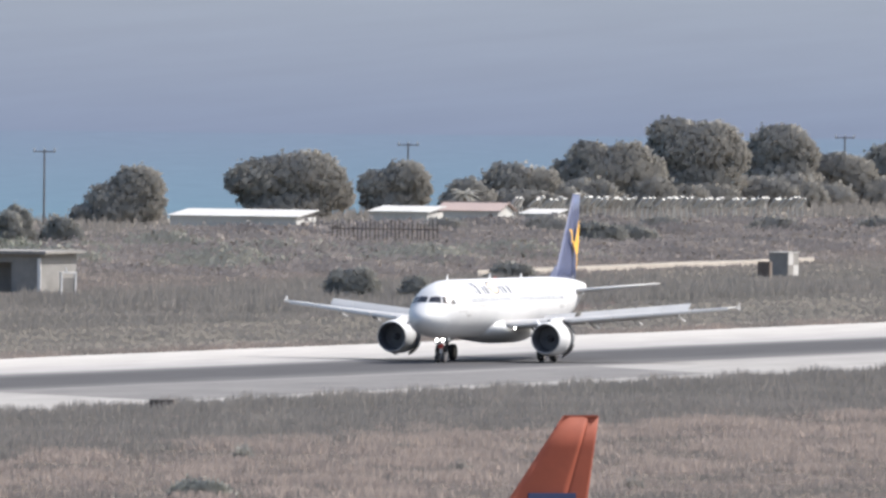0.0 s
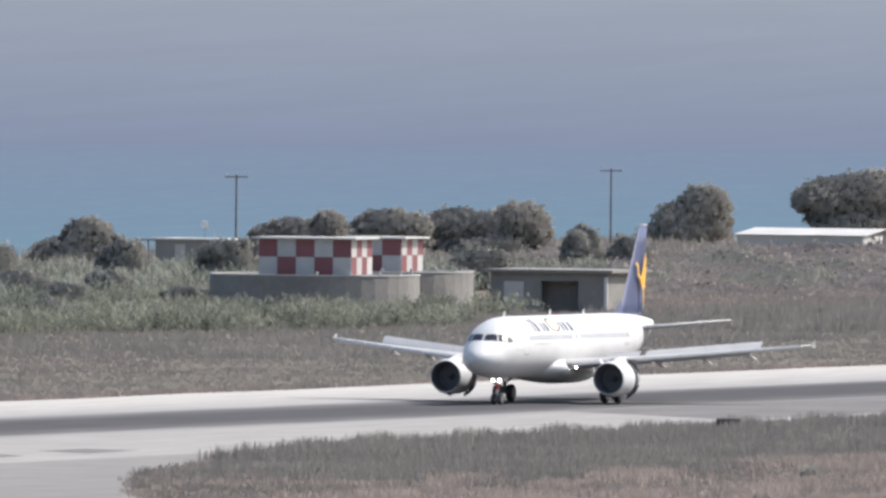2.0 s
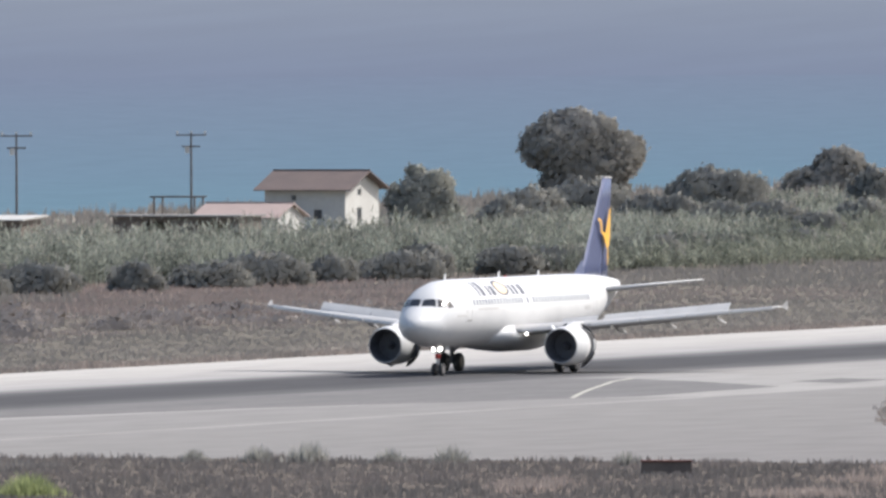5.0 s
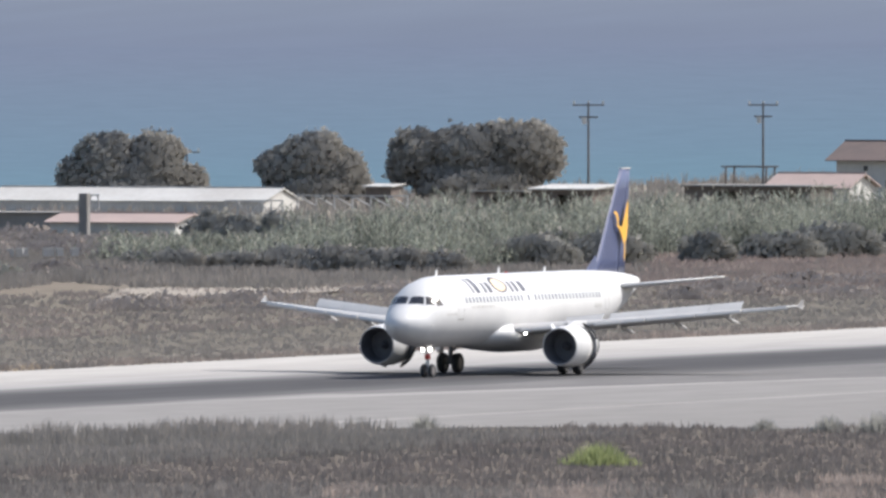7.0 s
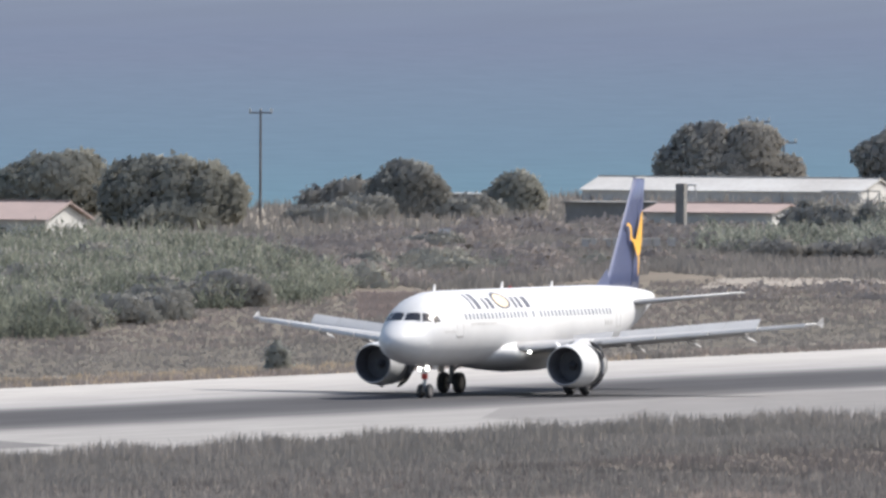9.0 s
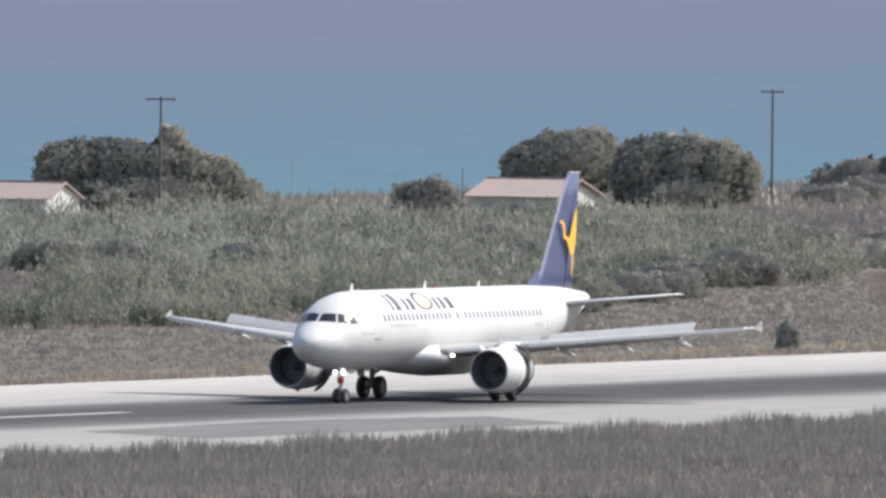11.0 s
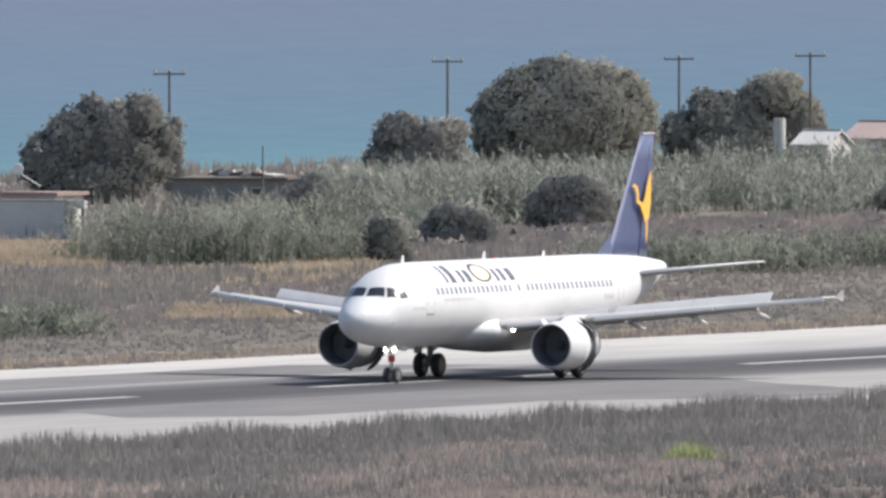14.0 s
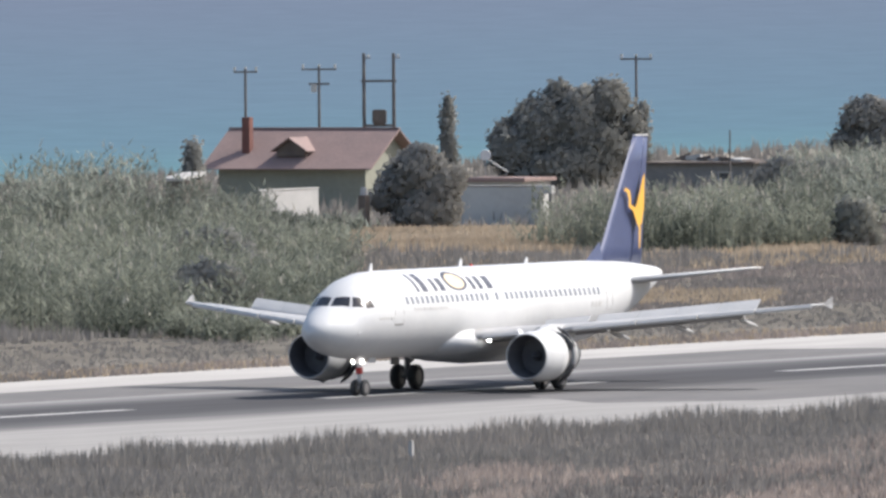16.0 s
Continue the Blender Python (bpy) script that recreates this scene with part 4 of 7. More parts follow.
tree(2459.4, 830, 8.2, 4.7, OLIVE, base=0.5, count=6000,
     lobes=[(-0.1, 0, 3.3, 3.1, 1.8, 1.3), (-1.9, 0, 2.8, 2, 1.5, 1.1), (2.1, 0, 3, 2, 1.6, 1.2), (-0.1, 0, 1.6, 4, 1.5, 1.1)])
tree(2489.2, 830, 12.2, 5.2, OLIVE, base=0.5, count=7500,
     lobes=[(-2.9, 0, 3.1, 3, 2, 1.5), (0.1, 0, 2.9, 2.2, 1.8, 1.3), (3, 0, 3.4, 2.6, 2.2, 1.8), (4.4, 0, 2.3, 1.7, 1.5, 1.7), (-0.2, 0, 1.4, 5.9, 1.6, 1.2)])
tree(2304, 830, 11.1, 8.8, "large dark tree with an irregular round crown", count=11000, base=1.6,
     lobes=[(-1.3, 0, 5.8, 3.7, 3.4, 2.8), (3.2, 0, 4.7, 2.4, 2.4, 2.2), (-4.0, 0, 5.4, 1.5, 1.6, 1.7), (-0.8, 0.5, 7.5, 2.0, 2, 1.3), (1.4, 0, 7.0, 1.7, 1.6, 1.2), (0.5, 0, 3.6, 4.2, 3, 1.7)])
tree(2399.1, 840, 8.7, 4.2, OLIVE, base=0.4, count=6000,
     lobes=[(1, 0, 2.3, 2.4, 2, 1.9), (-0.6, 0, 1.2, 2.4, 2, 1.5), (2.8, 0, 1.2, 1.6, 1.3, 1.6), (-2.7, 0, 0.9, 1.7, 1.4, 1.1), (1.2, 0, 3.2, 1.1, 1, 0.8), (-0.3, 0, 0.3, 3.9, 1.1, 0.8)])
tree(2181, 800, 6.6, 5.3, "pale feathery tamarisk tree behind the reeds", M_PALELEAF, base=0.6, n=9, size=0.34, count=6000)
tree(2162.6, 840, 15, 6.7, OLIVE, base=0.6, count=13000,
     lobes=[(-5.1, 0, 3.9, 2.2, 1.9, 2.1), (-0.8, 0, 4.3, 3.1, 2.7, 2), (4.2, 0, 4.5, 3, 2.5, 2.2), (-0, 0, 2.4, 6.9, 2.2, 1.6), (6.2, 0, 3.4, 1.2, 1.1, 1.6), (1.9, 0, 5.5, 1.9, 1.6, 1.1), (-6.2, 0, 2.7, 1.2, 1.1, 1.4), (-4.3, 0, 5, 1.1, 1, 0.9)])
tree(2110, 850, 12.3, 6.2, OLIVE, base=0.6, count=12000,
     lobes=[(-2.4, 0, 4, 2.4, 2.1, 2.1), (1.8, 0, 4, 2.2, 1.9, 2.2), (-4.5, 0, 2.5, 1.7, 1.4, 1.6), (-0.1, 0, 2.4, 5.1, 2.4, 1.8), (4.9, 0, 2.2, 1.3, 1.1, 1.3), (-1.6, 0, 5.3, 1.4, 1.2, 0.9), (2.9, 0, 4.6, 1.4, 1.2, 1.2)])
tree(2150.5, 850, 9.6, 5.9, OLIVE, base=0.6, count=8500,
     lobes=[(-0.1, 0, 3.6, 2.9, 2.4, 2), (-2.3, 0, 2.8, 2.1, 1.8, 1.7), (2.5, 0, 2.5, 1.9, 1.6, 1.9), (0.6, 0, 4.9, 1.7, 1.4, 1), (-3.4, 0, 3.1, 1.3, 1.1, 1), (0.4, 0, 1.3, 4.3, 1.9, 1.4), (3.9, 0, 1.4, 0.9, 0.7, 1.2)])
tree(1968, 850, 9.4, 5.4, GREY, M_LEAF2, base=0.5, count=8000,
     lobes=[(0.8, 0, 3.1, 3.5, 2.9, 2.1), (-1.6, 0, 2.7, 2.4, 2.1, 1.9), (2.4, 0, 4, 1.8, 1.5, 1.4), (3.5, 0, 2.4, 1.2, 1, 1.8), (-2.9, 0, 2.2, 1.8, 1.5, 1.8)])
tree(1922.3, 820, 11.2, 5.7, GREY, M_LEAF2, base=0.3, count=11000,
     lobes=[(-3.2, 0, 3.4, 2.1, 1.8, 2), (-0.2, 0, 3.4, 1.8, 1.5, 2.1), (2.7, 0, 3.1, 1.8, 1.5, 2.1), (4.6, 0, 2.5, 1, 0.9, 1.8), (-4.3, 0, 2.5, 1.3, 1.1, 1.8), (-1.7, 0, 4.7, 1.1, 0.9, 0.9), (0.6, 0, 4.9, 1.1, 0.9, 0.8), (0.2, 0, 1.3, 4.7, 1.8, 1.3)])
tree(2002.3, 840, 6.3, 2.8, OLIVE, base=0.3, count=5500,
     lobes=[(1, 0, 1.6, 2, 1.6, 1.2), (-1.3, 0, 1.1, 1.6, 1.3, 1), (-2.3, 0, 0.4, 0.7, 0.6, 0.6), (2, 0, 1, 1.2, 1, 1.1), (-0.5, 0, 0.4, 2.7, 1, 0.7)])
tree(1992.6, 830, 6.3, 4.5, OLIVE, M_LEAF3, base=0.4, count=6500,
     lobes=[(0.1, 0, 3, 2.3, 1.9, 1.4), (-0.6, 0, 1.6, 2.6, 1.7, 1.2), (2.1, 0, 1.8, 1.1, 0.9, 1.2), (-0.5, 0, 3.9, 1.1, 0.8, 0.6), (-1.9, 0, 2.2, 1.2, 1.1, 1.1)])
tree(2014.9, 830, 4.6, 3.3, GREY, M_LEAF2, base=0.3, count=5000,
     lobes=[(0.2, 0, 2.1, 1.7, 1.4, 1.2), (-0.3, 0, 0.5, 2, 1.7, 1.3), (1.2, 0, 1.2, 1.1, 0.9, 1.2), (-1.3, 0, 1.3, 1, 0.8, 0.9), (-0.2, 0, -0.7, 2, 0.7, 0.5)])
tree(1873, 820, 5.6, 2.8, GREY, base=0.3, n=7, count=3000)
tree(1863, 838, 17, 6.6, "wide grey-green tree with a ragged sloping crown", M_LEAF2, base=0.4, count=14000,
     lobes=[(-5.7, 0, 3.7, 2.6, 2.2, 1.7), (-1.9, 0, 3.8, 2.5, 2.1, 1.7), (1.6, 0, 5.2, 1, 0.9, 1.3), (0.5, 0, 3.6, 2.5, 2.1, 1.7), (3.4, 0, 3.2, 2.1, 1.7, 1.3), (5.1, 0, 2.6, 1.7, 1.4, 1.7), (-0.8, 0, 2, 7.1, 2.3, 1.7), (-7.1, 0, 2.8, 1.4, 1.2, 1.4), (-3.3, 0, 4.8, 1.3, 1, 0.8), (2.6, 0, 4, 1.5, 1.3, 1.1), (6.8, 0, 1.5, 1.7, 1.4, 1.3)])
tree(1793.6, 828, 12, 6.9, "broad grey-green tree of two crowns by the shore", M_LEAF2, base=0.4, count=13000,
     lobes=[(2.4, 0, 5.2, 1.9, 1.7, 1.6), (4.3, 0, 3.5, 1.4, 1.2, 1.9), (-1.6, 0, 3.5, 2.3, 1.9, 2), (-4.4, 0, 2.5, 1.5, 1.3, 1.5), (0.5, 0, 2.5, 4.1, 2.2, 1.6), (1, 0, 4.5, 1.4, 1.2, 1.6), (3.2, 0, 6.1, 1.1, 0.9, 0.7), (-2.5, 0, 4.5, 1.2, 1, 1.1), (5.4, 0, 2.5, 0.6, 0.5, 1.1), (-0.5, 0, 0.8, 5.3, 1.1, 0.8)])
tree(1768, 830, 13.2, 8.3, "very large broad dome-shaped tree by the shore", M_LEAF2, base=0.3, count=15000,
     lobes=[(0, 0, 4.1, 5.8, 4.9, 3.8), (-4, 0, 3.9, 2.6, 2.2, 2.6), (3.7, 0, 4.3, 2.6, 2.3, 3.1), (-0.4, 0, 6.8, 3, 2.1, 1.5), (5.3, 0, 3, 1.3, 1.1, 2.1), (-5.2, 0, 2.7, 1.4, 1.2, 2), (-2.8, 0, 5.9, 2, 1.7, 1.6), (2.4, 0, 6.3, 2.2, 1.9, 1.6), (0.4, 0, 0.9, 5.6, 1.6, 1.2)])
tree(1722.8, 820, 7.4, 4.9, "low irregular tree with several dark clumps", base=0.3, count=6500,
     lobes=[(-1.2, 0, 3.7, 1.6, 1.3, 1.2), (1, 0, 2.8, 1.8, 1.5, 1.6), (2.4, 0, 3.6, 0.9, 0.7, 0.9), (-2.8, 0, 1.9, 0.9, 0.8, 0.8), (-0.8, 0, 1.8, 2, 1.3, 1), (-2.4, 0, 3.2, 0.7, 0.6, 0.6), (2.1, 0, 1.7, 1.6, 1.3, 1.2)])
tree(1652, 810, 10.2, 7.3, "dark-green tree with a ragged windswept crown", M_LEAF3, base=0.7, count=10000,
     lobes=[(-3.3, 0, 2.8, 1.9, 2, 2.0), (-1.4, 0, 4.2, 2.3, 2.2, 2.0), (0.8, 0, 4.8, 1.9, 2.0, 2.0), (2.9, 0, 5.9, 1.3, 1.4, 1.4), (1.8, 0, 2.9, 2.6, 2, 2.2), (-0.6, 0, 6.3, 0.7, 0.7, 0.9), (4.5, 0, 4.3, 0.6, 0.6, 1.1), (4.3, 0, 2.6, 0.4, 0.5, 1.2)])
tree(1524.1, 757, 5.7, 5.4, "loose dark bushy tree in front of the cottage", base=0.6, count=7500,
     lobes=[(-0.6, 0, 3.7, 1.4, 1.5, 1.2), (0.9, 0, 2.8, 1.4, 1.2, 1.1), (-1.7, 0, 2.9, 1.1, 1, 1.1), (-0.3, 0, 4.6, 0.9, 0.9, 0.6), (0.1, 0, 1.7, 1.7, 1.3, 0.9), (1.9, 0, 3.2, 0.6, 0.6, 0.6), (-2.6, 0, 1.9, 0.8, 0.7, 0.6), (0.6, 0, 4.0, 0.6, 0.6, 0.5)])
tree(1614, 800, 1.0, 6.6, "slim dark cypress tree beside the cottage", M_LEAF3, base=0.5, count=2200, size=0.3, lobes=[(0, 0, 1.6 + k * 0.75, 0.55 - 0.05 * k, 0.55 - 0.05 * k, 0.75) for k in range(7)], name="cypress", category="cypress")
tree(1541.5, 782, 1.3, 4.9, "narrow dark bush rising beside the cottage", M_LEAF3, base=0.4, count=1500, size=0.32, lobes=[(0, 0, 1.2 + 0.8 * k, 0.75 - 0.07 * k, 0.7, 0.8) for k in range(5)])
tree(1673, 814.6, 0.9, 5.4, "climbing plant wrapped round a utility pole", M_LEAF3, base=0.3, count=1300, size=0.3, lobes=[(0.12 * math.sin(3 * k), 0, 0.8 + k * 0.8, 0.62 - 0.05 * k, 0.5, 0.7) for k in range(6)], name="climbing_plant", category="climber")

pole(2557, 840, 7.9)
pole(2707.7, 850, 7.6)
pole(2116, 850, 6.5)
pole(2772, 870, 6.4)
pole(2900, 860, 7.2)
pole(2415, 830, 8.3)
pole(2085, 800, 9.2, arm=1.3, extra=True, label="weathered wooden pole with two crossarms and a transformer")
pole(2205, 830, 7.9, arm=1.3, extra=True, label="weathered wooden pole with two crossarms and a transformer")
pole(2167, 868, 6.2)
pole(1963, 830, 8.8, arm=0.9)
pole(1788, 820, 8.4)
pole(1825, 820, 9.3)
pole(1738, 825, 8.6)
pole(1798, 835, 8.0)
pole(1673, 815, 8.6)
pole(1644, 830, 8.2, arm=0.8)
pole(1655, 830, 8.2, arm=1.2, extra=True, label="weathered wooden pole with two crossarms and a transformer")


# ---- buildings and built things beyond the runway ----
M_RENDER = surf("white_render", (0.52, 0.515, 0.49), (0.44, 0.43, 0.41), 0.85, 0.35, bump=0.2)
M_CREAM = surf("cream_render", (0.3, 0.3, 0.245), (0.25, 0.25, 0.205), 0.85, 0.35, bump=0.2)
M_CONC = surf("grey_concrete", (0.255, 0.246, 0.235), (0.2, 0.193, 0.185), 0.9, 0.3, bump=0.3)
M_CONC2 = surf("weathered_concrete", (0.25, 0.238, 0.225), (0.185, 0.176, 0.167), 0.9, 0.25, bump=0.3)
M_TILE = surf("terracotta_tiles", (0.3, 0.212, 0.192), (0.245, 0.18, 0.166), 0.85, 0.6, bump=0.4)
M_TILE2 = surf("dusty_brown_tiles", (0.15, 0.115, 0.105), (0.12, 0.095, 0.09), 0.85, 0.6, bump=0.4)
M_PINK = surf("faded_pink_sheet_roof", (0.38, 0.295, 0.27), (0.33, 0.26, 0.24), 0.8, 0.4)
M_SHEET = surf("white_sheeting", (0.515, 0.507, 0.484), (0.406, 0.39, 0.367), 0.6, 0.3)
M_WOOD = surf("grey_old_timber", (0.17, 0.14, 0.12), (0.11, 0.09, 0.08), 0.9, 1.0, bump=0.3)
M_RED = surf("faded_red_panel", (0.225, 0.082, 0.09), (0.195, 0.076, 0.083), 0.6, 0.8, piece=0.08)
M_WPANEL = surf("white_panel", (0.46, 0.45, 0.44), (0.4, 0.39, 0.38), 0.6, 0.8, piece=0.06)
M_PANE = surf("dark_window_pane", (0.05, 0.055, 0.065), (0.09, 0.095, 0.10), 0.2, 0.8)
M_BRICK = surf("dark_red_brick", (0.20, 0.09, 0.075), (0.14, 0.07, 0.06), 0.9, 1.5)


def wall_bm(bm, axis, at, thick, a0, a1, z0, z1, holes=()):
    """A wall slab in the plane x = at or y = at, from a0 to a1, with rectangular openings (a, b, low, high) right through it."""
    sa = sorted({a0, a1, *[v for h in holes for v in h[:2]]})
    sz = sorted({z0, z1, *[v for h in holes for v in h[2:4]]})
    for a, b in zip(sa, sa[1:]):
        for c, d in zip(sz, sz[1:]):
            if any(h[0] <= (a + b) / 2 <= h[1] and h[2] <= (c + d) / 2 <= h[3] for h in holes):
                continue
            if axis == "x":
                box(bm, at, at + thick, a, b, c, d)
            else:
                box(bm, a, b, at, at + thick, c, d)
    bmesh.ops.remove_doubles(bm, verts=bm.verts, dist=0.0005)
    seen = {}
    for f in bm.faces:
        seen.setdefault(tuple(sorted((round(v.co.x, 3), round(v.co.y, 3), round(v.co.z, 3)) for v in f.verts)), []).append(f)
    bmesh.ops.delete(bm, geom=[f for fs in seen.values() if len(fs) > 1 for f in fs], context="FACES")
    return bm


def openings(ob, axis, at, holes, glass=M_PANE):
    for h in holes:
        if h[4] == "open":
            continue
        win = h[4] == "window"
        a, b, c, d = h[:4]
        if axis == "x":
            p = boxed(at + 0.10, at + 0.14, a + 0.004, b - 0.004, c + 0.004, d - 0.004)
            f = wall_bm(bmesh.new(), "x", at + 0.03, 0.07, a + 0.003, b - 0.003, c + 0.003, d - 0.003, [(a + 0.09, b - 0.09, c + 0.09, d - 0.09)])
        else:
            p = boxed(a + 0.004, b - 0.004, at + 0.10, at + 0.14, c + 0.004, d - 0.004)
            f = wall_bm(bmesh.new(), "y", at + 0.03, 0.07, a + 0.003, b - 0.003, c + 0.003, d - 0.003, [(a + 0.09, b - 0.09, c + 0.09, d - 0.09)])
        fr = part("window_frame" if win else "door_frame", f, M_RENDER, ob)
        part("pane" if win else "door_leaf", p, glass if win else M_WPANEL, fr)


def gable_house(name, label, x0, x1, y0, y1, eave, ridge, wall, roof, over=0.5, side=(), front=(), courses=9, category="house"):
    """A house with its ridge along y; side: openings of the wall towards -x, front: of the gable towards -y."""
    ob = thing(name, pose(x0, y0, 0), label, category)
    w, l, t = x1 - x0, y1 - y0, 0.25
    part("wall", wall_bm(bmesh.new(), "x", 0, t, t + 0.003, l - t - 0.003, -0.2, eave, side), wall, ob)
    part("wall", wall_bm(bmesh.new(), "x", w - t, t, t + 0.003, l - t - 0.003, -0.2, eave), wall, ob)
    for y, holes in ((0, front), (l - t, ())):
        bm = wall_bm(bmesh.new(), "y", y, t, 0, w, -0.2, eave, holes)
        a, b, c = (0, eave), (w, eave), (w / 2, ridge - 0.08)
        tri = [[bm.verts.new((u, v, z)) for u, z in (a, b, c)] for v in (y, y + t)]
        bm.faces.new(tri[0])
        bm.faces.new(tri[1][::-1])
        for i in range(3):
            j = (i + 1) % 3
            bm.faces.new((tri[0][i], tri[0][j], tri[1][j], tri[1][i]))
        part("gable_wall", bm, wall, ob)
    openings(ob, "x", 0, side)
    openings(ob, "y", 0, front)
    k = (ridge - eave) / (w / 2)
    for sgn in (-1, 1):
        run = w / 2 + over
        line = []
        for c in range(courses):
            for q, lift in ((c / courses, 0.13), ((c + 1) / courses, 0.07)):
                line.append((w / 2 + sgn * run * q, ridge - run * q * k + lift))
        line += [(w / 2 + sgn * run, ridge - run * k), (w / 2, ridge)]
        bm = lofted([[(u, y, z) for u, z in line] for y in (-over, l + over)])
        part("roof_slope", bm, roof, ob)
    part("ridge_cap", boxed(w / 2 - 0.12, w / 2 + 0.12, -over, l + over, ridge + 0.10, ridge + 0.20, 0.03), roof, ob)
    return ob


def flat_house(name, label, x0, x1, y0, y1, h, wall, roof, over=0.3, slab=0.18, side=(), front=(), category="building", tilt=0.0):
    ob = thing(name, pose(x0, y0, 0), label, category)
    w, l, t = x1 - x0, y1 - y0, 0.22
    part("wall", wall_bm(bmesh.new(), "x", 0, t, t + 0.003, l - t - 0.003, -0.2, h, side), wall, ob)
    part("wall", wall_bm(bmesh.new(), "x", w - t, t, t + 0.003, l - t - 0.003, -0.2, h), wall, ob)
    part("wall", wall_bm(bmesh.new(), "y", 0, t, 0, w, -0.2, h, front), wall, ob)
    part("wall", wall_bm(bmesh.new(), "y", l - t, t, 0, w, -0.2, h), wall, ob)
    openings(ob, "x", 0, side)
    openings(ob, "y", 0, front)
    r = part("roof_slab", boxed(-over, w + over, -over, l + over, 0, slab, 0.03), roof, ob)
    r.matrix_basis = pose(0, 0, h + 0.003, 0, -tilt, 0)
    return ob


def solar_heater(x, y, z, turn=20):
    ob = thing("solar_water_heater", pose(x, y, z, 0, 0, turn), "white solar water heater with a tilted panel on a roof", "solar heater", "solar heaters")
    part("tank", rodded((-0.7, 0.5, 1.25), (0.7, 0.5, 1.25), 0.34, n=16), M_WHITE, ob, "white tank")
    bm = lofted([[(-0.8, -0.9, 0.15), (0.8, -0.9, 0.15), (0.8, 0.45, 1.0), (-0.8, 0.45, 1.0)], [(-0.8, -0.93, 0.21), (0.8, -0.93, 0.21), (0.8, 0.42, 1.06), (-0.8, 0.42, 1.06)]])
    part("panel", bm, M_SHEET, ob)
    for u in (-0.6, 0.6):
        part("leg", rodded((u, 0.5, 0), (u, 0.5, 1.0), 0.03, n=6), M_STEEL, ob)
        part("leg", rodded((u, -0.8, 0), (u, -0.8, 0.25), 0.03, n=6), M_STEEL, ob)
    return ob


# water tanks with chequered huts, and the open concrete shelter
def round_tank(x, y, r, h, label):
    ob = thing("water_tank", pose(x, y, 0), label, "water tank", "round concrete tanks")
    n = 40
    def ringed(rad, z):
        return [(rad * math.cos(2 * math.pi * i / n), rad * math.sin(2 * math.pi * i / n), z) for i in range(n)]
    part("tank_wall", lofted([ringed(r, -0.2), ringed(r, h), ringed(r - 0.25, h), ringed(r - 0.25, h - 0.25)], caps=False), M_CONC2, ob)
    part("tank_roof", lofted([ringed(r - 0.26, h - 0.25), ringed(r - 0.26, h - 0.02)]), M_CONC, ob)
    part("rim", lofted([ringed(r + 0.05, h + 0.003), ringed(r + 0.05, h + 0.10), ringed(r - 0.3, h + 0.10), ringed(r - 0.3, h + 0.003)], caps=False), M_RENDER, ob)
    for k in range(5):
        a = radians(200 + 20 * k)
        part("vent_cap", rodded(((r - 0.6) * math.cos(a), (r - 0.6) * math.sin(a), h), ((r - 0.6) * math.cos(a), (r - 0.6) * math.sin(a), h + 0.35), 0.12, 0.16, 8), M_WPANEL, ob)
    return ob


def chequered_hut(x0, y0, lx, ly, base, h, nx, ny, label):
    ob = thing("chequered_hut", pose(x0, y0, base), label, "hut", "chequered huts")
    part("core", boxed(0.05, lx, 0.05, ly, 0, h), M_CONC, ob)
    pw, pd, ph = ly / ny, lx / nx, h / 2
    for r in range(2):
        for c in range(ny):
            red = (c + r) % 2 == 0
            part("panel", boxed(0.0, 0.047, c * pw + 0.01, (c + 1) * pw - 0.01, r * ph + 0.01, (r + 1) * ph - 0.01), M_WPANEL if red else M_RED, ob)
        for c in range(nx):
            red = (c + r) % 2 == 1
            part("panel", boxed(c * pd + 0.06, (c + 1) * pd + 0.04, 0.0, 0.047, r * ph + 0.01, (r + 1) * ph - 0.01), M_WPANEL if red else M_RED, ob)
    part("roof_slab", boxed(-0.45, lx + 0.45, -0.5, ly + 0.4, h + 0.003, h + 0.16, 0.03), M_RENDER, ob)
    return ob


round_tank(2103, 716, 8.5, 3.45, "round weathered concrete water tank carrying a red and white hut")
round_tank(2121, 716.5, 7.6, 3.55, "second round concrete water tank behind the first")
chequered_hut(2100.4, 712.0, 5.2, 7.9, 3.50, 2.85, 4, 5, "red and white chequered hut on the concrete water tank")
chequered_hut(2117.2, 713.4, 5.4, 5.0, 3.60, 2.65, 4, 3, "smaller red and white chequered hut on the second tank")

ob = flat_house("shelter", "open grey concrete shelter with flat roof and white corner post", 2136.2, 2145.6, 702.0, 712.1, 3.42, M_CONC, M_CONC2, 0.6, 0.26,
           side=[(2.5, 5.7, -0.2, 2.75, "open")], category="shelter")
part("corner_post", boxed(-0.2, -0.003, -0.05, 0.22, -0.1, 3.1, 0.02), M_WHITE, ob, "white corner post")
# wall added close behind the opening to catch daylight and brighten the interior
part("added_inner_wall", boxed(1.5, 1.62, 0.3, 9.8, -0.1, 3.3), M_CONC2, ob)
part("door_panel", boxed(-0.06, -0.003, 7.2, 8.9, -0.1, 2.7, 0.01), M_RENDER, ob, "pale door panel")
ob = thing("white_portal", pose(2139.2, 700.6, 0, 0, 0, -28), "small white metal frame with a grey panel", "metal frame")
for u in (-0.8, 0.8):
    part("post", boxed(u - 0.1, u + 0.1, -0.1, 0.1, -0.1, 1.85, 0.02), M_WHITE, ob)
part("crossbar", boxed(-0.92, 0.92, -0.11, 0.11, 1.853, 1.98, 0.02), M_WHITE, ob)
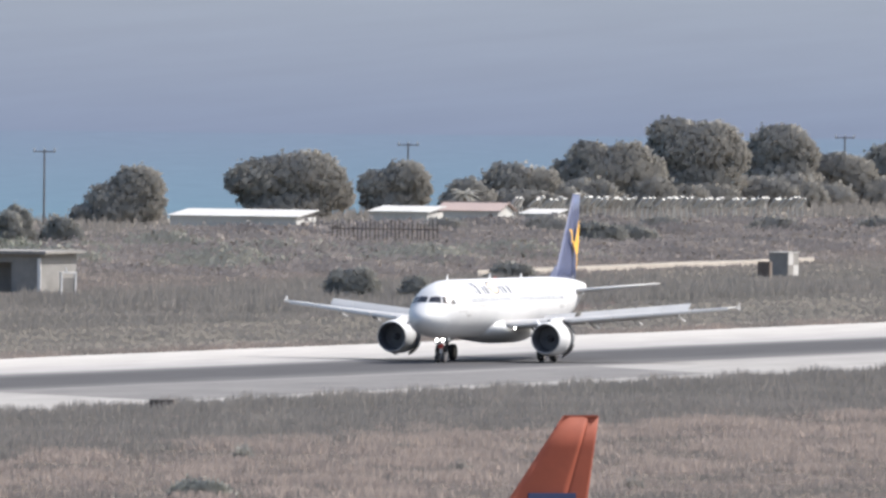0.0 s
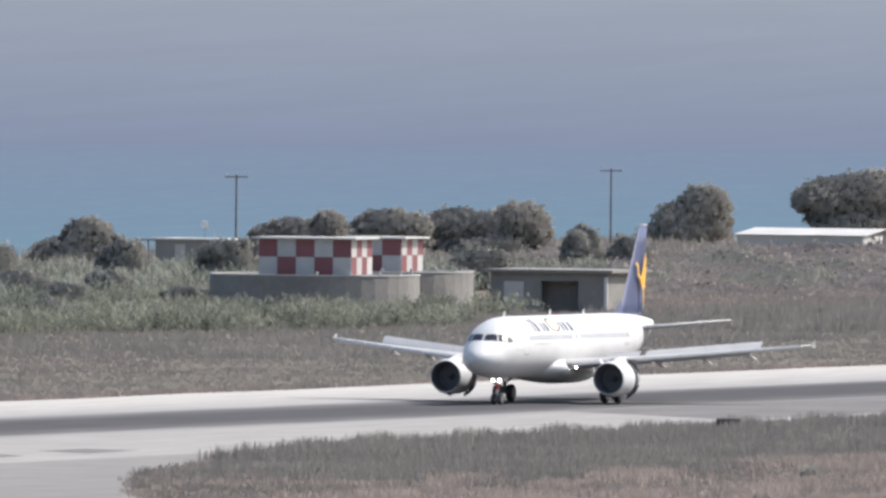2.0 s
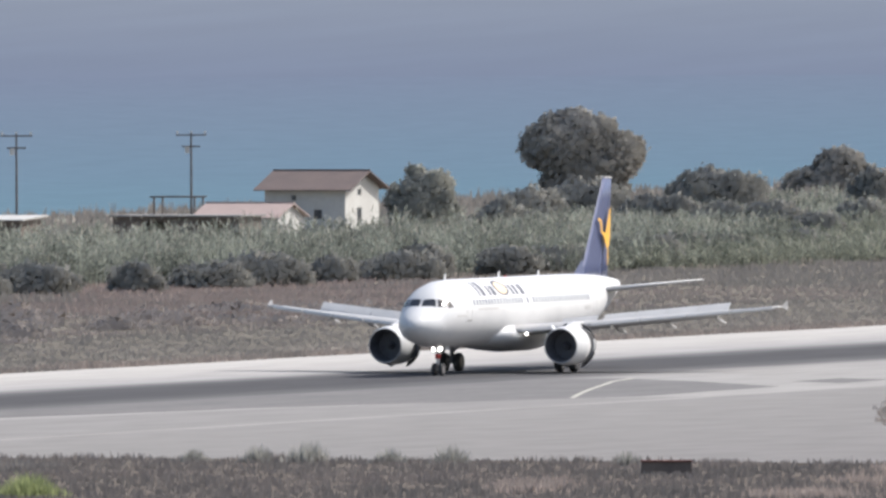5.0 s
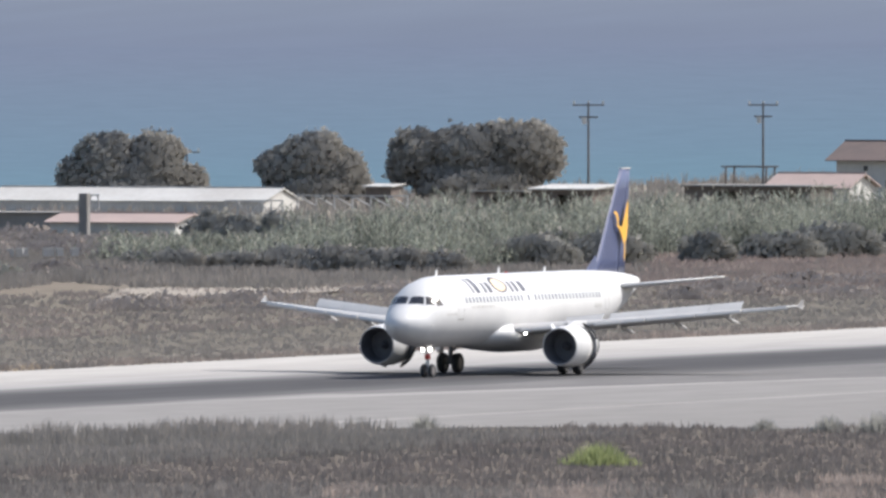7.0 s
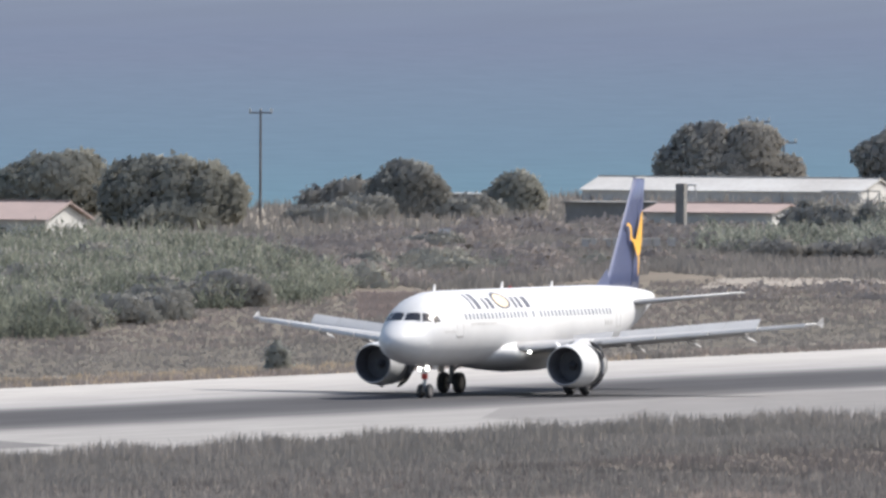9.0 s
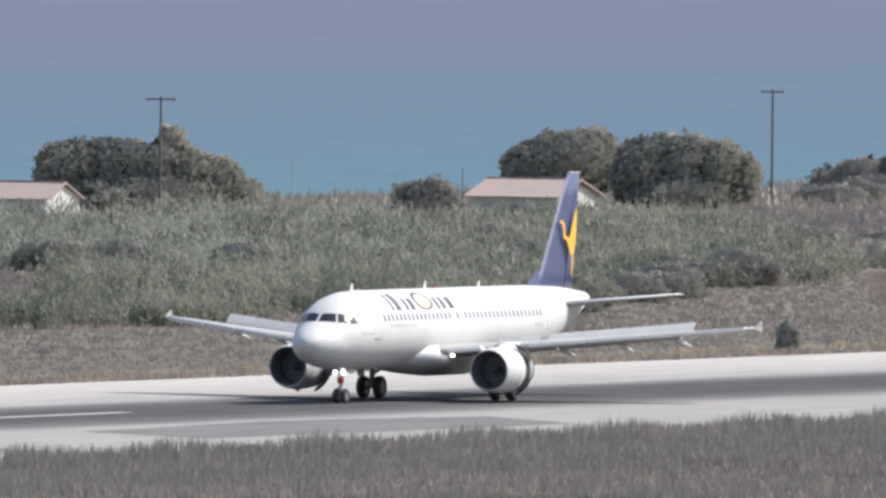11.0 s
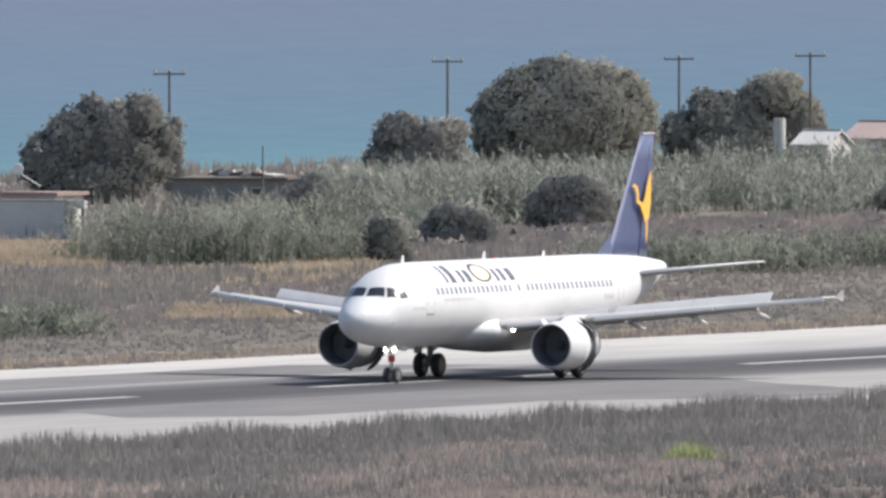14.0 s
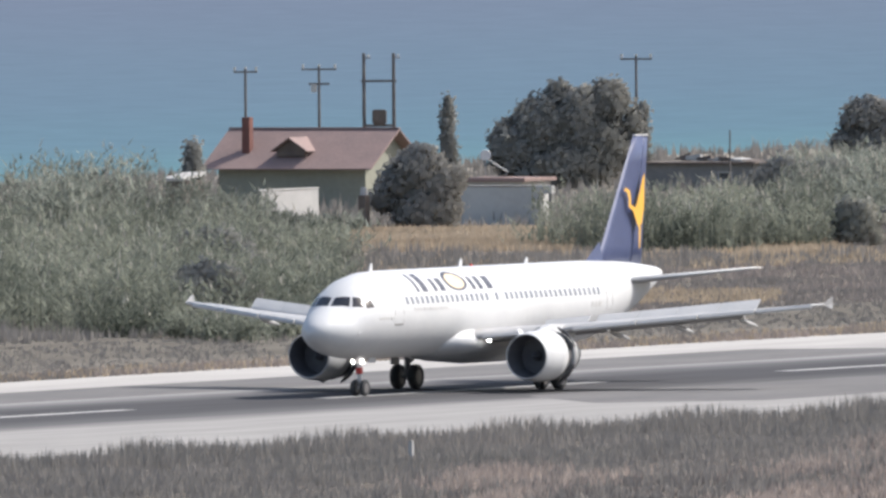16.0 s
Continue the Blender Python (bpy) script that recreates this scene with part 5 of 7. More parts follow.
part("upright", boxed(-0.3, -0.18, -0.06, 0.06, 1.983, 2.3, 0.02), M_WHITE, ob)
part("grey_panel", boxed(-0.695, 0.695, -0.04, 0.04, 0.0, 1.5, 0.01), M_CONC2, ob, "dull grey panel")
ob = flat_house("chequered_cabin", "small white and grey chequered cabin beside the track", 2309.5, 2312.8, 690.0, 691.7, 2.1, M_CONC, M_RENDER, 0.1, 0.08, category="cabin")
for r in range(2):
    for c in range(2):
        part("panel", boxed(0.1 + c * 1.55, 1.6 + c * 1.55, -0.05, -0.004, 0.02 + r * 1.04, 1.02 + r * 1.04), M_WPANEL if (r + c) % 2 else M_CONC2, ob)
tagged(part("equipment_box", boxed(2304.0, 2304.9, 690.0, 691.1, -0.05, 1.4, 0.04), M_WOOD, None), "dark metal equipment box beside the chequered cabin", "equipment box")

# house with a solar heater and a shaded terrace
ob = flat_house("flat_roofed_house", "low grey flat-roofed house with a shaded terrace", 2396.5, 2403.0, 825.0, 831.5, 2.4, M_CONC, M_RENDER, 0.25, 0.15, side=[(1.0, 2.0, 0.9, 2.0, "window"), (3.6, 4.6, -0.2, 2.0, "door")], category="house")
for u in (7.2, 9.4):
    part("terrace_post", boxed(0.2, 0.35, u, u + 0.15, -0.1, 2.3), M_RENDER, ob)
part("terrace_roof", boxed(-0.1, 3.0, 6.8, 9.7, 2.303, 2.42, 0.02), M_WOOD, ob)
solar_heater(2399.5, 827.2, 2.58)
flat_house("yard_wall", "long low grey yard wall", 2300.0, 2300.4, 786.0, 801.0, 1.55, M_CONC, M_CONC2, 0.05, 0.06, category="wall")

# white two-storey house, red-roofed annexe, long shed
gable_house("white_house", "white two-storey house with a brown tiled gable roof", 2161.9, 2170.1, 800.0, 807.2, 3.75, 5.05, M_RENDER, M_TILE2, 0.75,
            side=[(2.0, 2.9, 1.0, 2.0, "window"), (4.3, 4.9, 2.6, 3.2, "window")], front=[(3.0, 4.0, 3.0, 3.7, "window"), (2.9, 4.1, 0.8, 2.1, "window")])
gable_house("annexe", "low annexe with a faded pink tiled roof", 2131.8, 2138.5, 795.0, 802.0, 1.75, 2.75, M_RENDER, M_PINK, 0.4, courses=6, category="annexe")
flat_house("long_shed", "long low dark timber shed with a flat roof", 2109.7, 2115.0, 790.0, 801.0, 2.05, M_WOOD, M_CONC, 0.35, 0.14, side=[(1.0, 3.5, -0.2, 1.7, "open"), (6.0, 8.5, -0.2, 1.7, "open")], category="shed")
ob = thing("pergola", pose(2142, 806, 0), "dark timber pergola behind the annexe", "pergola")
for u in (0.0, 3.6):
    for v in (0.0, 2.0):
        part("post", boxed(v - 0.06, v + 0.06, u - 0.06, u + 0.06, -0.1, 3.2), M_WOOD, ob)
for v in range(6):
    part("rafter", boxed(v * 0.42 - 0.05, v * 0.42 + 0.05, -0.3, 4.0, 3.203, 3.32), M_WOOD, ob)

# sheds, long greenhouse and low buildings
flat_house("tin_shed", "low shed with a white sheet roof", 2078.0, 2083.0, 797.0, 802.2, 2.2, M_WOOD, M_SHEET, 0.4, 0.12, side=[(1.0, 3.0, -0.2, 1.8, "open")], category="shed", tilt=3)
flat_house("tin_shed", "small lean-to with a patched white sheet roof", 2079.0, 2083.0, 803.5, 807.5, 2.0, M_WOOD, M_SHEET, 0.4, 0.10, side=[(0.8, 2.6, -0.2, 1.6, "open")], category="shed", tilt=-3)
flat_house("tin_shed", "small shed with a white sheet roof among the trees", 2115.0, 2117.6, 829.0, 831.2, 1.8, M_WOOD, M_SHEET, 0.3, 0.10, category="shed", tilt=3)
gable_house("greenhouse", "long low greenhouse covered in pale plastic sheeting", 2081.5, 2089.5, 827.0, 851.5, 1.05, 2.0, M_SHEET, M_SHEET, 0.2, courses=5, category="greenhouse")
ob = thing("bare_hoops", pose(2083.0, 815.0, 0), "bare white greenhouse frame with diagonal braces", "greenhouse frame")
for k in range(7):
    part("post", boxed(-0.05, 0.05, k * 1.6 - 0.05, k * 1.6 + 0.05, -0.1, 1.5), M_SHEET, ob)
    if k < 6:
        part("brace", rodded((0, k * 1.6, 0.7), (0, k * 1.6 + 1.55, 1.5), 0.06, n=6), M_SHEET, ob)
part("rail", boxed(-0.06, 0.06, -0.1, 9.8, 1.503, 1.6), M_SHEET, ob)
gable_house("low_house", "long low house with a faded pink roof and a chimney", 1957.4, 1963.8, 785.0, 795.4, 1.3, 1.85, M_RENDER, M_PINK, 0.35, front=[(2.0, 2.8, 0.5, 1.1, "window"), (3.6, 4.4, 0.5, 1.1, "window")], courses=5)
# the low house's chimney, built as a free-standing pier
tagged(part("chimney_pier", boxed(1940.6, 1941.3, 785.5, 786.2, -0.1, 3.75, 0.04), M_CONC, None), "tall plain grey pier that stands for the chimney of the low house", "pier")
flat_house("outbuilding", "low grey outbuilding with a flat roof", 1968.0, 1973.0, 797.5, 806.5, 1.75, M_CONC, M_CONC2, 0.25, 0.12, category="outbuilding")
flat_house("beach_hut", "small hut with a white flat roof by the shore", 2029.0, 2033.0, 838.0, 842.0, 1.35, M_CONC, M_SHEET, 0.3, 0.12, category="hut")
gable_house("barn", "low barn with a faded pink sheet roof", 1839.9, 1847.6, 795.0, 801.8, 2.25, 3.35, M_RENDER, M_PINK, 0.4, side=[(3.0, 4.0, 0.9, 1.7, "window"), (5.0, 5.9, -0.2, 1.8, "door")], front=[(2.0, 2.7, 0.8, 1.7, "window"), (3.4, 4.1, 0.8, 1.7, "window"), (4.9, 5.6, 0.8, 1.7, "window")], courses=6, category="barn")
gable_house("beach_house", "small house with a pale pink roof behind the reeds", 1826.0, 1832.0, 829.6, 834.6, 1.7, 2.75, M_RENDER, M_PINK, 0.3, courses=6)
gable_house("small_white_house", "small white house with a roof tank", 1745.5, 1749.5, 799.2, 801.8, 2.6, 3.45, M_RENDER, M_RENDER, 0.2, front=[(1.3, 2.1, 0.9, 1.8, "window")], courses=4)
tagged(part("roof_tank", rodded((1746.2, 803.2, -0.1), (1746.2, 803.2, 4.4), 0.42, n=16), M_SHEET, None), "white cylindrical water tank beside the small house", "tank")

# cottage, yard walls
cottage = gable_house("cottage", "cream cottage with a terracotta tiled roof and a chimney", 1581.8, 1588.4, 790.0, 800.6, 3.15, 5.1, M_CREAM, M_TILE, 0.85, courses=14)
part("chimney", boxed(0.7, 1.3, 8.7, 9.25, 2.9, 6.0, 0.03), M_BRICK, cottage, "dark red brick chimney")
bm = lofted([[(0.1, 4.4, 3.5), (0.1, 6.4, 3.5), (0.1, 6.4, 3.95), (0.1, 5.4, 4.6), (0.1, 4.4, 3.95)], [(2.6, 4.4, 3.5), (2.6, 6.4, 3.5), (2.6, 6.4, 3.95), (2.6, 5.4, 4.6), (2.6, 4.4, 3.95)]])
dorm = part("dormer", bm, M_WOOD, cottage, "dark dormer in the roof")
for s in (-1, 1):
    part("dormer_roof", lofted([[(-0.25, 5.4, 4.72), (-0.25, 5.4 + s * 1.3, 3.86), (-0.25, 5.4 + s * 1.3, 3.78), (-0.25, 5.4, 4.64)], [(2.7, 5.4, 4.72), (2.7, 5.4 + s * 1.3, 3.86), (2.7, 5.4 + s * 1.3, 3.78), (2.7, 5.4, 4.64)]]), M_TILE, dorm)
ob = thing("garden_wall", pose(1517, 765, 0), "white rendered garden wall by the reeds", "wall")
part("wall_face", boxed(0, 8.2, 0, 0.28, -0.2, 2.55), M_WPANEL, ob)
part("coping", boxed(-0.05, 8.25, -0.05, 0.33, 2.553, 2.63, 0.01), M_RENDER, ob)
flat_house("garage", "plain grey garage with a pink-tiled edge and a white corner", 1539.4, 1540.8, 757.0, 763.6, 2.36, M_RENDER, M_CONC2, 0.05, 0.08, category="garage")
ob = thing("white_pier", pose(1539.1, 756.45, 0), "white rendered wall pier with a short lintel at the garage corner", "pier")
part("shaft", boxed(0, 0.5, 0.0, 0.42, -0.1, 1.95, 0.02), M_WPANEL, ob)
part("lintel", boxed(0, 0.5, -0.75, 0.42, 1.953, 2.45, 0.02), M_WPANEL, ob)
part("short_post", boxed(0.05, 0.45, -0.72, -0.5, -0.1, 1.95, 0.02), M_CONC2, ob)
flat_house("lean_to", "low lean-to with a terracotta roof behind the garage", 1549.0, 1553.0, 762.6, 767.0, 2.5, M_RENDER, M_TILE, 0.3, 0.25, category="lean-to")
solar_heater(1550.8, 765.5, 2.9, 26)
ob = flat_house("ruined_hut", "half-ruined hut with a patched sheet roof", 1645.4, 1650.0, 793.0, 801.4, 1.8, M_CONC, M_WOOD, 0.35, 0.12, side=[(1.5, 2.6, 0.7, 1.3, "window")], front=[(1.0, 2.0, 0.6, 1.2, "window")], category="hut")
for k in range(7):
    part("loose_sheet", lofted([[(0.3 + 0.5 * k, 0.2 + 1.0 * k, 1.95), (2.2 + 0.3 * k, 0.1 + 1.02 * k, 1.97), (2.3 + 0.3 * k, 1.0 + 1.05 * k, 2.05), (0.4 + 0.5 * k, 1.1 + 1.05 * k, 2.03)],
                                [(0.3 + 0.5 * k, 0.2 + 1.0 * k, 1.99 + 0.09 * k), (2.2 + 0.3 * k, 0.1 + 1.02 * k, 2.03 + 0.07 * (k % 3)), (2.3 + 0.3 * k, 1.0 + 1.05 * k, 2.11 + 0.08 * (k % 2)), (0.4 + 0.5 * k, 1.1 + 1.05 * k, 2.09 + 0.1 * (k % 3))]]), M_SHEET if k % 2 else M_WOOD, ob)
tagged(part("thin_post", rodded((1643, 793.5, -0.2), (1643, 793.5, 4.1), 0.07, 0.05, 8), M_POLE, None), "thin dark post beside the ruined hut", "post")
tagged(part("thin_post", rodded((1903, 830, -0.2), (1903, 830, 3.2), 0.06, 0.04, 8), M_POLE, None), "thin grey post beside the barn", "post")
tagged(part("thin_post", rodded((1896, 841, -0.2), (1896, 841, 3.9), 0.05, 0.03, 8), M_STEEL, None), "thin grey mast by the shore", "mast")
ob = thing("goal_frame", pose(1668, 800, 0), "bare metal frame standing in the reeds", "metal frame")
for v in (0, 1.5):
    part("post", boxed(-0.05, 0.05, v - 0.05, v + 0.05, -0.1, 2.5), M_STEEL, ob)
part("crossbar", boxed(-0.05, 0.05, -0.15, 1.65, 2.503, 2.6), M_STEEL, ob)

flat_house("shack", "low shack with a torn white sheet roof behind the reeds", 1532.2, 1535.2, 778.0, 779.2, 2.85, M_WOOD, M_SHEET, 0.12, 0.22, category="shack", tilt=6)
ob = thing("white_canister", pose(1521.5, 760.0, 0), "white plastic canister on a rough timber stand", "canister")
part("stand", boxed(-0.3, 0.3, -0.25, 0.25, -0.1, 2.2), M_WOOD, ob)
part("tank", rodded((0, 0, 2.203), (0, 0, 2.7), 0.24, 0.2, 14), M_WPANEL, ob)

# twin-pole frame with a transformer behind the cottage
ob = thing("twin_pole_frame", pose(1654, 825, 0, 0, 0, -66), "two tall wooden poles joined by a crossbar with a transformer", "utility pole", "utility poles along the shore")
for u in (-1.0, 1.0):
    part("shaft", rodded((u, 0, -0.2), (u, 0, 9.1), 0.15, 0.11, 10), M_POLE, ob)
    part("insulator", rodded((u + 0.3, 0, 8.85), (u + 0.3, 0, 9.0), 0.09, n=8), M_PALE, ob)
    part("bracket", boxed(u - 0.05, u + 0.45, -0.04, 0.04, 8.72, 8.82), M_STEEL, ob)
part("crossbar", boxed(-1.2, 1.2, -0.07, 0.07, 7.15, 7.3, 0.02), M_POLE, ob)
part("transformer", boxed(-0.45, 0.5, -0.4, 0.4, 4.3, 5.3, 0.08), M_WOOD, ob)
part("platform", boxed(-1.1, 1.1, -0.3, 0.3, 4.15, 4.297), M_WOOD, ob)

# pale greenhouses, shade panels, palisade by the far trees
flat_house("greenhouse", "low greenhouse covered in torn white sheeting", 2575.6, 2582.0, 820.0, 833.0, 1.35, M_SHEET, M_SHEET, 0.3, 0.12, category="greenhouse", tilt=5)
flat_house("greenhouse", "small white greenhouse beside the palm", 2618.7, 2624.0, 820.0, 826.0, 1.5, M_SHEET, M_SHEET, 0.3, 0.12, category="greenhouse", tilt=5)
gable_house("small_house", "small house with a pale pink roof by the trees", 2642.7, 2648.0, 820.0, 826.3, 1.5, 2.2, M_RENDER, M_PINK, 0.3, courses=4)
sun_panel = thing("shade_panel", pose(2640, 800, 0), "white tilted shade panel on a post, one of a long row", "shade panel", "row of shade panels")
part("post", boxed(-0.05, 0.05, -0.05, 0.05, -0.1, 2.3), M_SHEET, sun_panel)
part("panel", lofted([[(-0.5, 0.35, 1.85), (0.5, 0.35, 1.85), (0.5, -0.35, 2.75), (-0.5, -0.35, 2.75)], [(-0.5, 0.52, 1.98), (0.5, 0.52, 1.98), (0.5, -0.18, 2.88), (-0.5, -0.18, 2.88)]]), M_SHEET, sun_panel)
rng = random.Random(3)
for k in range(1, 58):
    copy_thing(sun_panel, pose(2650 + k * 0.54 + rng.uniform(-0.3, 0.3), 820.5 - k * 0.37, rng.uniform(-0.15, 0.1), rng.uniform(-12, 12), 0, rng.uniform(-14, 14)))
sun_panel.matrix_basis = pose(2650, 820.5, -0.02)
flat_house("greenhouse", "low shelter of loose white sheeting before the shade panels", 2636, 2640, 812.0, 815.6, 1.25, M_SHEET, M_SHEET, 0.2, 0.12, category="greenhouse", tilt=6)
ob = thing("palisade", pose(2488, 778, 0), "dark palisade of thin wooden stakes", "fence")
for k in range(26):
    part("stake", rodded((rng.uniform(-0.2, 0.2), k * 0.42, -0.1), (rng.uniform(-0.2, 0.2), k * 0.42 + rng.uniform(-0.08, 0.08), 2.2 + rng.uniform(-0.3, 0.3)), 0.07, 0.05, 6), M_WOOD, ob)
part("rail", boxed(-0.05, 0.05, -0.1, 10.6, 1.4, 1.5), M_WOOD, ob)

# white boxes in the scrub, a trellis and a trestle by the long sheds
hive = thing("white_box", pose(1845, 754.5, 0, 0, 0, -64), "small white wooden box in the scrub, like a beehive", "box", "white boxes in the scrub")
part("leg_frame", boxed(-0.2, 0.2, -0.18, 0.18, -0.05, 0.5), M_WOOD, hive, "dark wooden stand")
part("body", boxed(-0.24, 0.24, -0.22, 0.22, 0.503, 1.02, 0.02), M_WPANEL, hive)
part("lid", boxed(-0.28, 0.28, -0.26, 0.26, 1.023, 1.12, 0.02), M_SHEET, hive)
for k in range(1, 9):
    copy_thing(hive, pose(1845 + 0.9 * k + rng.uniform(-0.6, 0.6), 754.5 - 0.45 * k + rng.uniform(-0.5, 0.5), 0, 0, 0, -64 + rng.uniform(-15, 15)))
ob = thing("trellis", pose(2011.5, 800, 0, 0, 0, -68), "white lattice trellis on posts beside the long shed", "trellis")
for k in range(6):
    part("post", boxed(-2.3 + k * 0.9, -2.2 + k * 0.9, -0.05, 0.05, -0.1, 2.25), M_WPANEL, ob)
for k in range(5):
    part("slat", rodded((-2.2 + k * 0.9, -0.09, 1.0 + 1.1 * (k % 2)), (-1.35 + k * 0.9, -0.09, 2.1 - 1.1 * (k % 2)), 0.045, n=6), M_WPANEL, ob)
for z in (0.9, 2.15):
    part("rail", boxed(-2.35, 2.3, 0.06, 0.12, z, z + 0.1), M_WPANEL, ob)
ob = thing("metal_trestle", pose(1973, 798, 0, 0, 0, -68), "thin braced metal trestle behind the low house", "trestle")
for a in (-0.4, 0.4):
    part("leg", rodded((a * 1.3, 0, -0.1), (a * 0.7, 0, 3.1), 0.05, n=6), M_STEEL, ob)
    part("brace", rodded((a * 1.1, 0.06, 1.3), (-a * 0.8, 0.06, 2.8), 0.03, n=6), M_STEEL, ob)
part("platform", boxed(-0.4, 0.4, -0.3, 0.3, 3.1, 3.2), M_STEEL, ob)

ob = thing("white_board", pose(1880, 780, 0, 0, 0, -66), "small white board on a short post in the scrub", "board")
part("post", boxed(-0.07, 0.07, -0.05, 0.05, -0.1, 0.95), M_WPANEL, ob)
part("panel", boxed(-0.5, 0.5, -0.09, -0.053, 0.6, 1.15, 0.01), M_WHITE, ob)
ob = thing("white_trough", pose(1838.5, 800, 0, 0, 0, -66), "low white trough beside the barn", "trough")
part("basin", boxed(-0.4, 0.4, -0.25, 0.25, 0.25, 0.5, 0.03), M_WPANEL, ob)
for u in (-0.3, 0.3):
    part("leg", boxed(u - 0.05, u + 0.05, -0.2, 0.2, -0.05, 0.252), M_WPANEL, ob)
ob = thing("palm", pose(2689, 838, 0), "small feathery palm beside the greenhouses", "palm")
part("trunk", rodded((0, 0, -0.1), (0, 0, 2.7), 0.22, 0.17, 8), M_BARK, ob)
for k in range(22):
    a, e = 2.4 * k, 0.75 - 0.06 * k
    v = [Vector((math.cos(a) * q * 1.9, math.sin(a) * q * 1.9, 2.7 + 1.9 * e * q - 1.0 * q * q)) for q in (0, 0.25, 0.5, 0.75, 1)]
    sd = Vector((-math.sin(a), math.cos(a), 0))
    bm = bmesh.new()
    l, r = [[bm.verts.new(p + sd * sg * wd + Vector((0, 0, -0.12 * (wd > 0.05)))) for p, wd in zip(v, (0.04, 0.2, 0.24, 0.16, 0.02))] for sg in (-1, 1)]
    m = [bm.verts.new(p) for p in v]
    for i in range(4):
        bm.faces.new((l[i], l[i + 1], m[i + 1], m[i]))
        bm.faces.new((m[i], m[i + 1], r[i + 1], r[i]))
    part("frond", bm, M_LEAF3, ob)

# small things on the verges
tagged(part("distance_board", boxed(1661.4, 1661.7, 537.0, 538.6, 0.0, 0.85, 0.03), M_WOOD, None), "dark grey sign board at the runway's edge", "sign")
ob = thing("edge_box", pose(1340, 478.2, 0, 0, 0, -68), "low dark reddish-brown box on the verge", "box")
part("body", boxed(-1.3, 1.3, -0.4, 0.4, -0.05, 0.62, 0.04), M_WOOD, ob)
part("lid", boxed(-1.36, 1.36, -0.46, 0.46, 0.623, 0.72, 0.02), M_BRICK, ob)
ob = thing("marker_post", pose(1063, 528.8, 0), "short white marker post in the grass", "marker post")
part("shaft", boxed(-0.09, 0.09, -0.09, 0.09, -0.1, 0.78, 0.02), M_WPANEL, ob)
part("cap", boxed(-0.11, 0.11, -0.11, 0.11, 0.783, 0.84, 0.02), M_SHEET, ob)

# the parked airliner with an orange tail, below the hill
airliner(pose(1062.99, 343.45, 0.0, 0, 0, -50), M_ORANGE, "parked white airliner with a plain orange tail fin", False)


# ---- shrubs, reeds and grass ----
SHRUB = "dense dark evergreen shrub in the dry grass"


def shrub(x, y, w, h, label=SHRUB, leaf=M_LEAF3, count=2600, n=7, size=0.34):
    return tree(x, y, w, h, label, leaf, base=0.05, n=n, count=count, size=size, category="shrub", name="shrub")


shrub(2145, 678, 4.8, 2.7)
shrub(2140, 671, 2.6, 1.9)
shrub(1573, 738, 6.0, 3.6, "large round dark-green shrub before the reeds", count=4500)
shrub(1518, 720, 5.4, 2.8, count=4000)
shrub(1479, 706, 2.8, 2.9, "grey-green shrub beside the dry clearing", M_LEAF2)
shrub(2205, 782, 11.0, 5.0, "broad dark shrub mass in front of the tall tree", count=7000)
shrub(2160, 778, 9.0, 4.8, "broad dark shrub mass among the reeds", count=7000)
shrub(2140, 764, 7.5, 3.6, "dark shrub mass at the edge of the reeds", count=6000)
shrub(2130, 755, 5.5, 3.0, count=4500)
shrub(2155, 752, 4.5, 2.8, count=4000)
shrub(2268, 757, 6.4, 4.0, "tall dark shrub behind the shelter", count=5000)
shrub(2238, 770, 6.2, 4.9, "tall dark shrub behind the tanks", count=5000)
shrub(2228, 776, 5.0, 4.6, "tall dark shrub behind the tanks", count=4500)
shrub(2215, 735, 4.0, 2.6, count=3000)
shrub(2421, 798, 3.6, 4.2, "pointed dark shrub by the pole", count=2600)
shrub(2410, 795, 3.0, 3.6, count=2200)
shrub(1497, 715, 4.0, 2.4, "low grey-green bush with pale tips", M_LEAF2, count=3000)
shrub(1450, 612, 1.6, 1.9, "small pale shrub at the runway's edge", M_PALELEAF, count=450, size=0.22)
shrub(1620, 667, 3.6, 1.4, "loose pale green bush on the verge", M_PALELEAF, count=1200)
shrub(1604, 686, 6.4, 1.9, "low dark bush in front of the reeds", count=3400)
shrub(1752, 733, 3.4, 1.6, count=1500)
shrub(1840, 765, 4.5, 1.2, "low dark scrub in front of the low house", count=2000)
shrub(1855, 770, 3.5, 1.1, "low dark scrub in front of the low house", count=1600)
shrub(1431, 461, 3.4, 0.9, "low pale green plant in the dry grass", M_PALELEAF, count=1500, size=0.24)
shrub(2440, 800, 4.0, 2.6, count=2500)
shrub(2120, 747, 6.5, 3.3, "dark bush among the reeds", count=3500)
shrub(2096, 735, 5.5, 2.7, "dark bush among the low reeds", count=3000)
shrub(2106, 728, 4.6, 2.5, "dark bush among the low reeds", count=2600)
shrub(2290, 785, 5.5, 3.8, "tall dark bush behind the tanks", count=3200)
shrub(1586, 762, 5.5, 3.4, "dark bush rising out of the reeds", count=3000)
shrub(1597, 764, 4.5, 3.0, "dark bush rising out of the reeds", count=2600)
shrub(2502, 766.5, 6.5, 2.1, "broad dark bush in the dry grass", count=3600)
shrub(2506, 764, 5.0, 1.8, "broad dark bush in the dry grass", count=2600)
shrub(2260, 700, 4.0, 1.5, "dark bush in the dry grass", count=1800)
for k in range(7):
    shrub(2560 + 14 * k, 800 - 7 * k, 5.5, 1.7, "dark scrub before the shade panels", M_LEAF, count=1800)
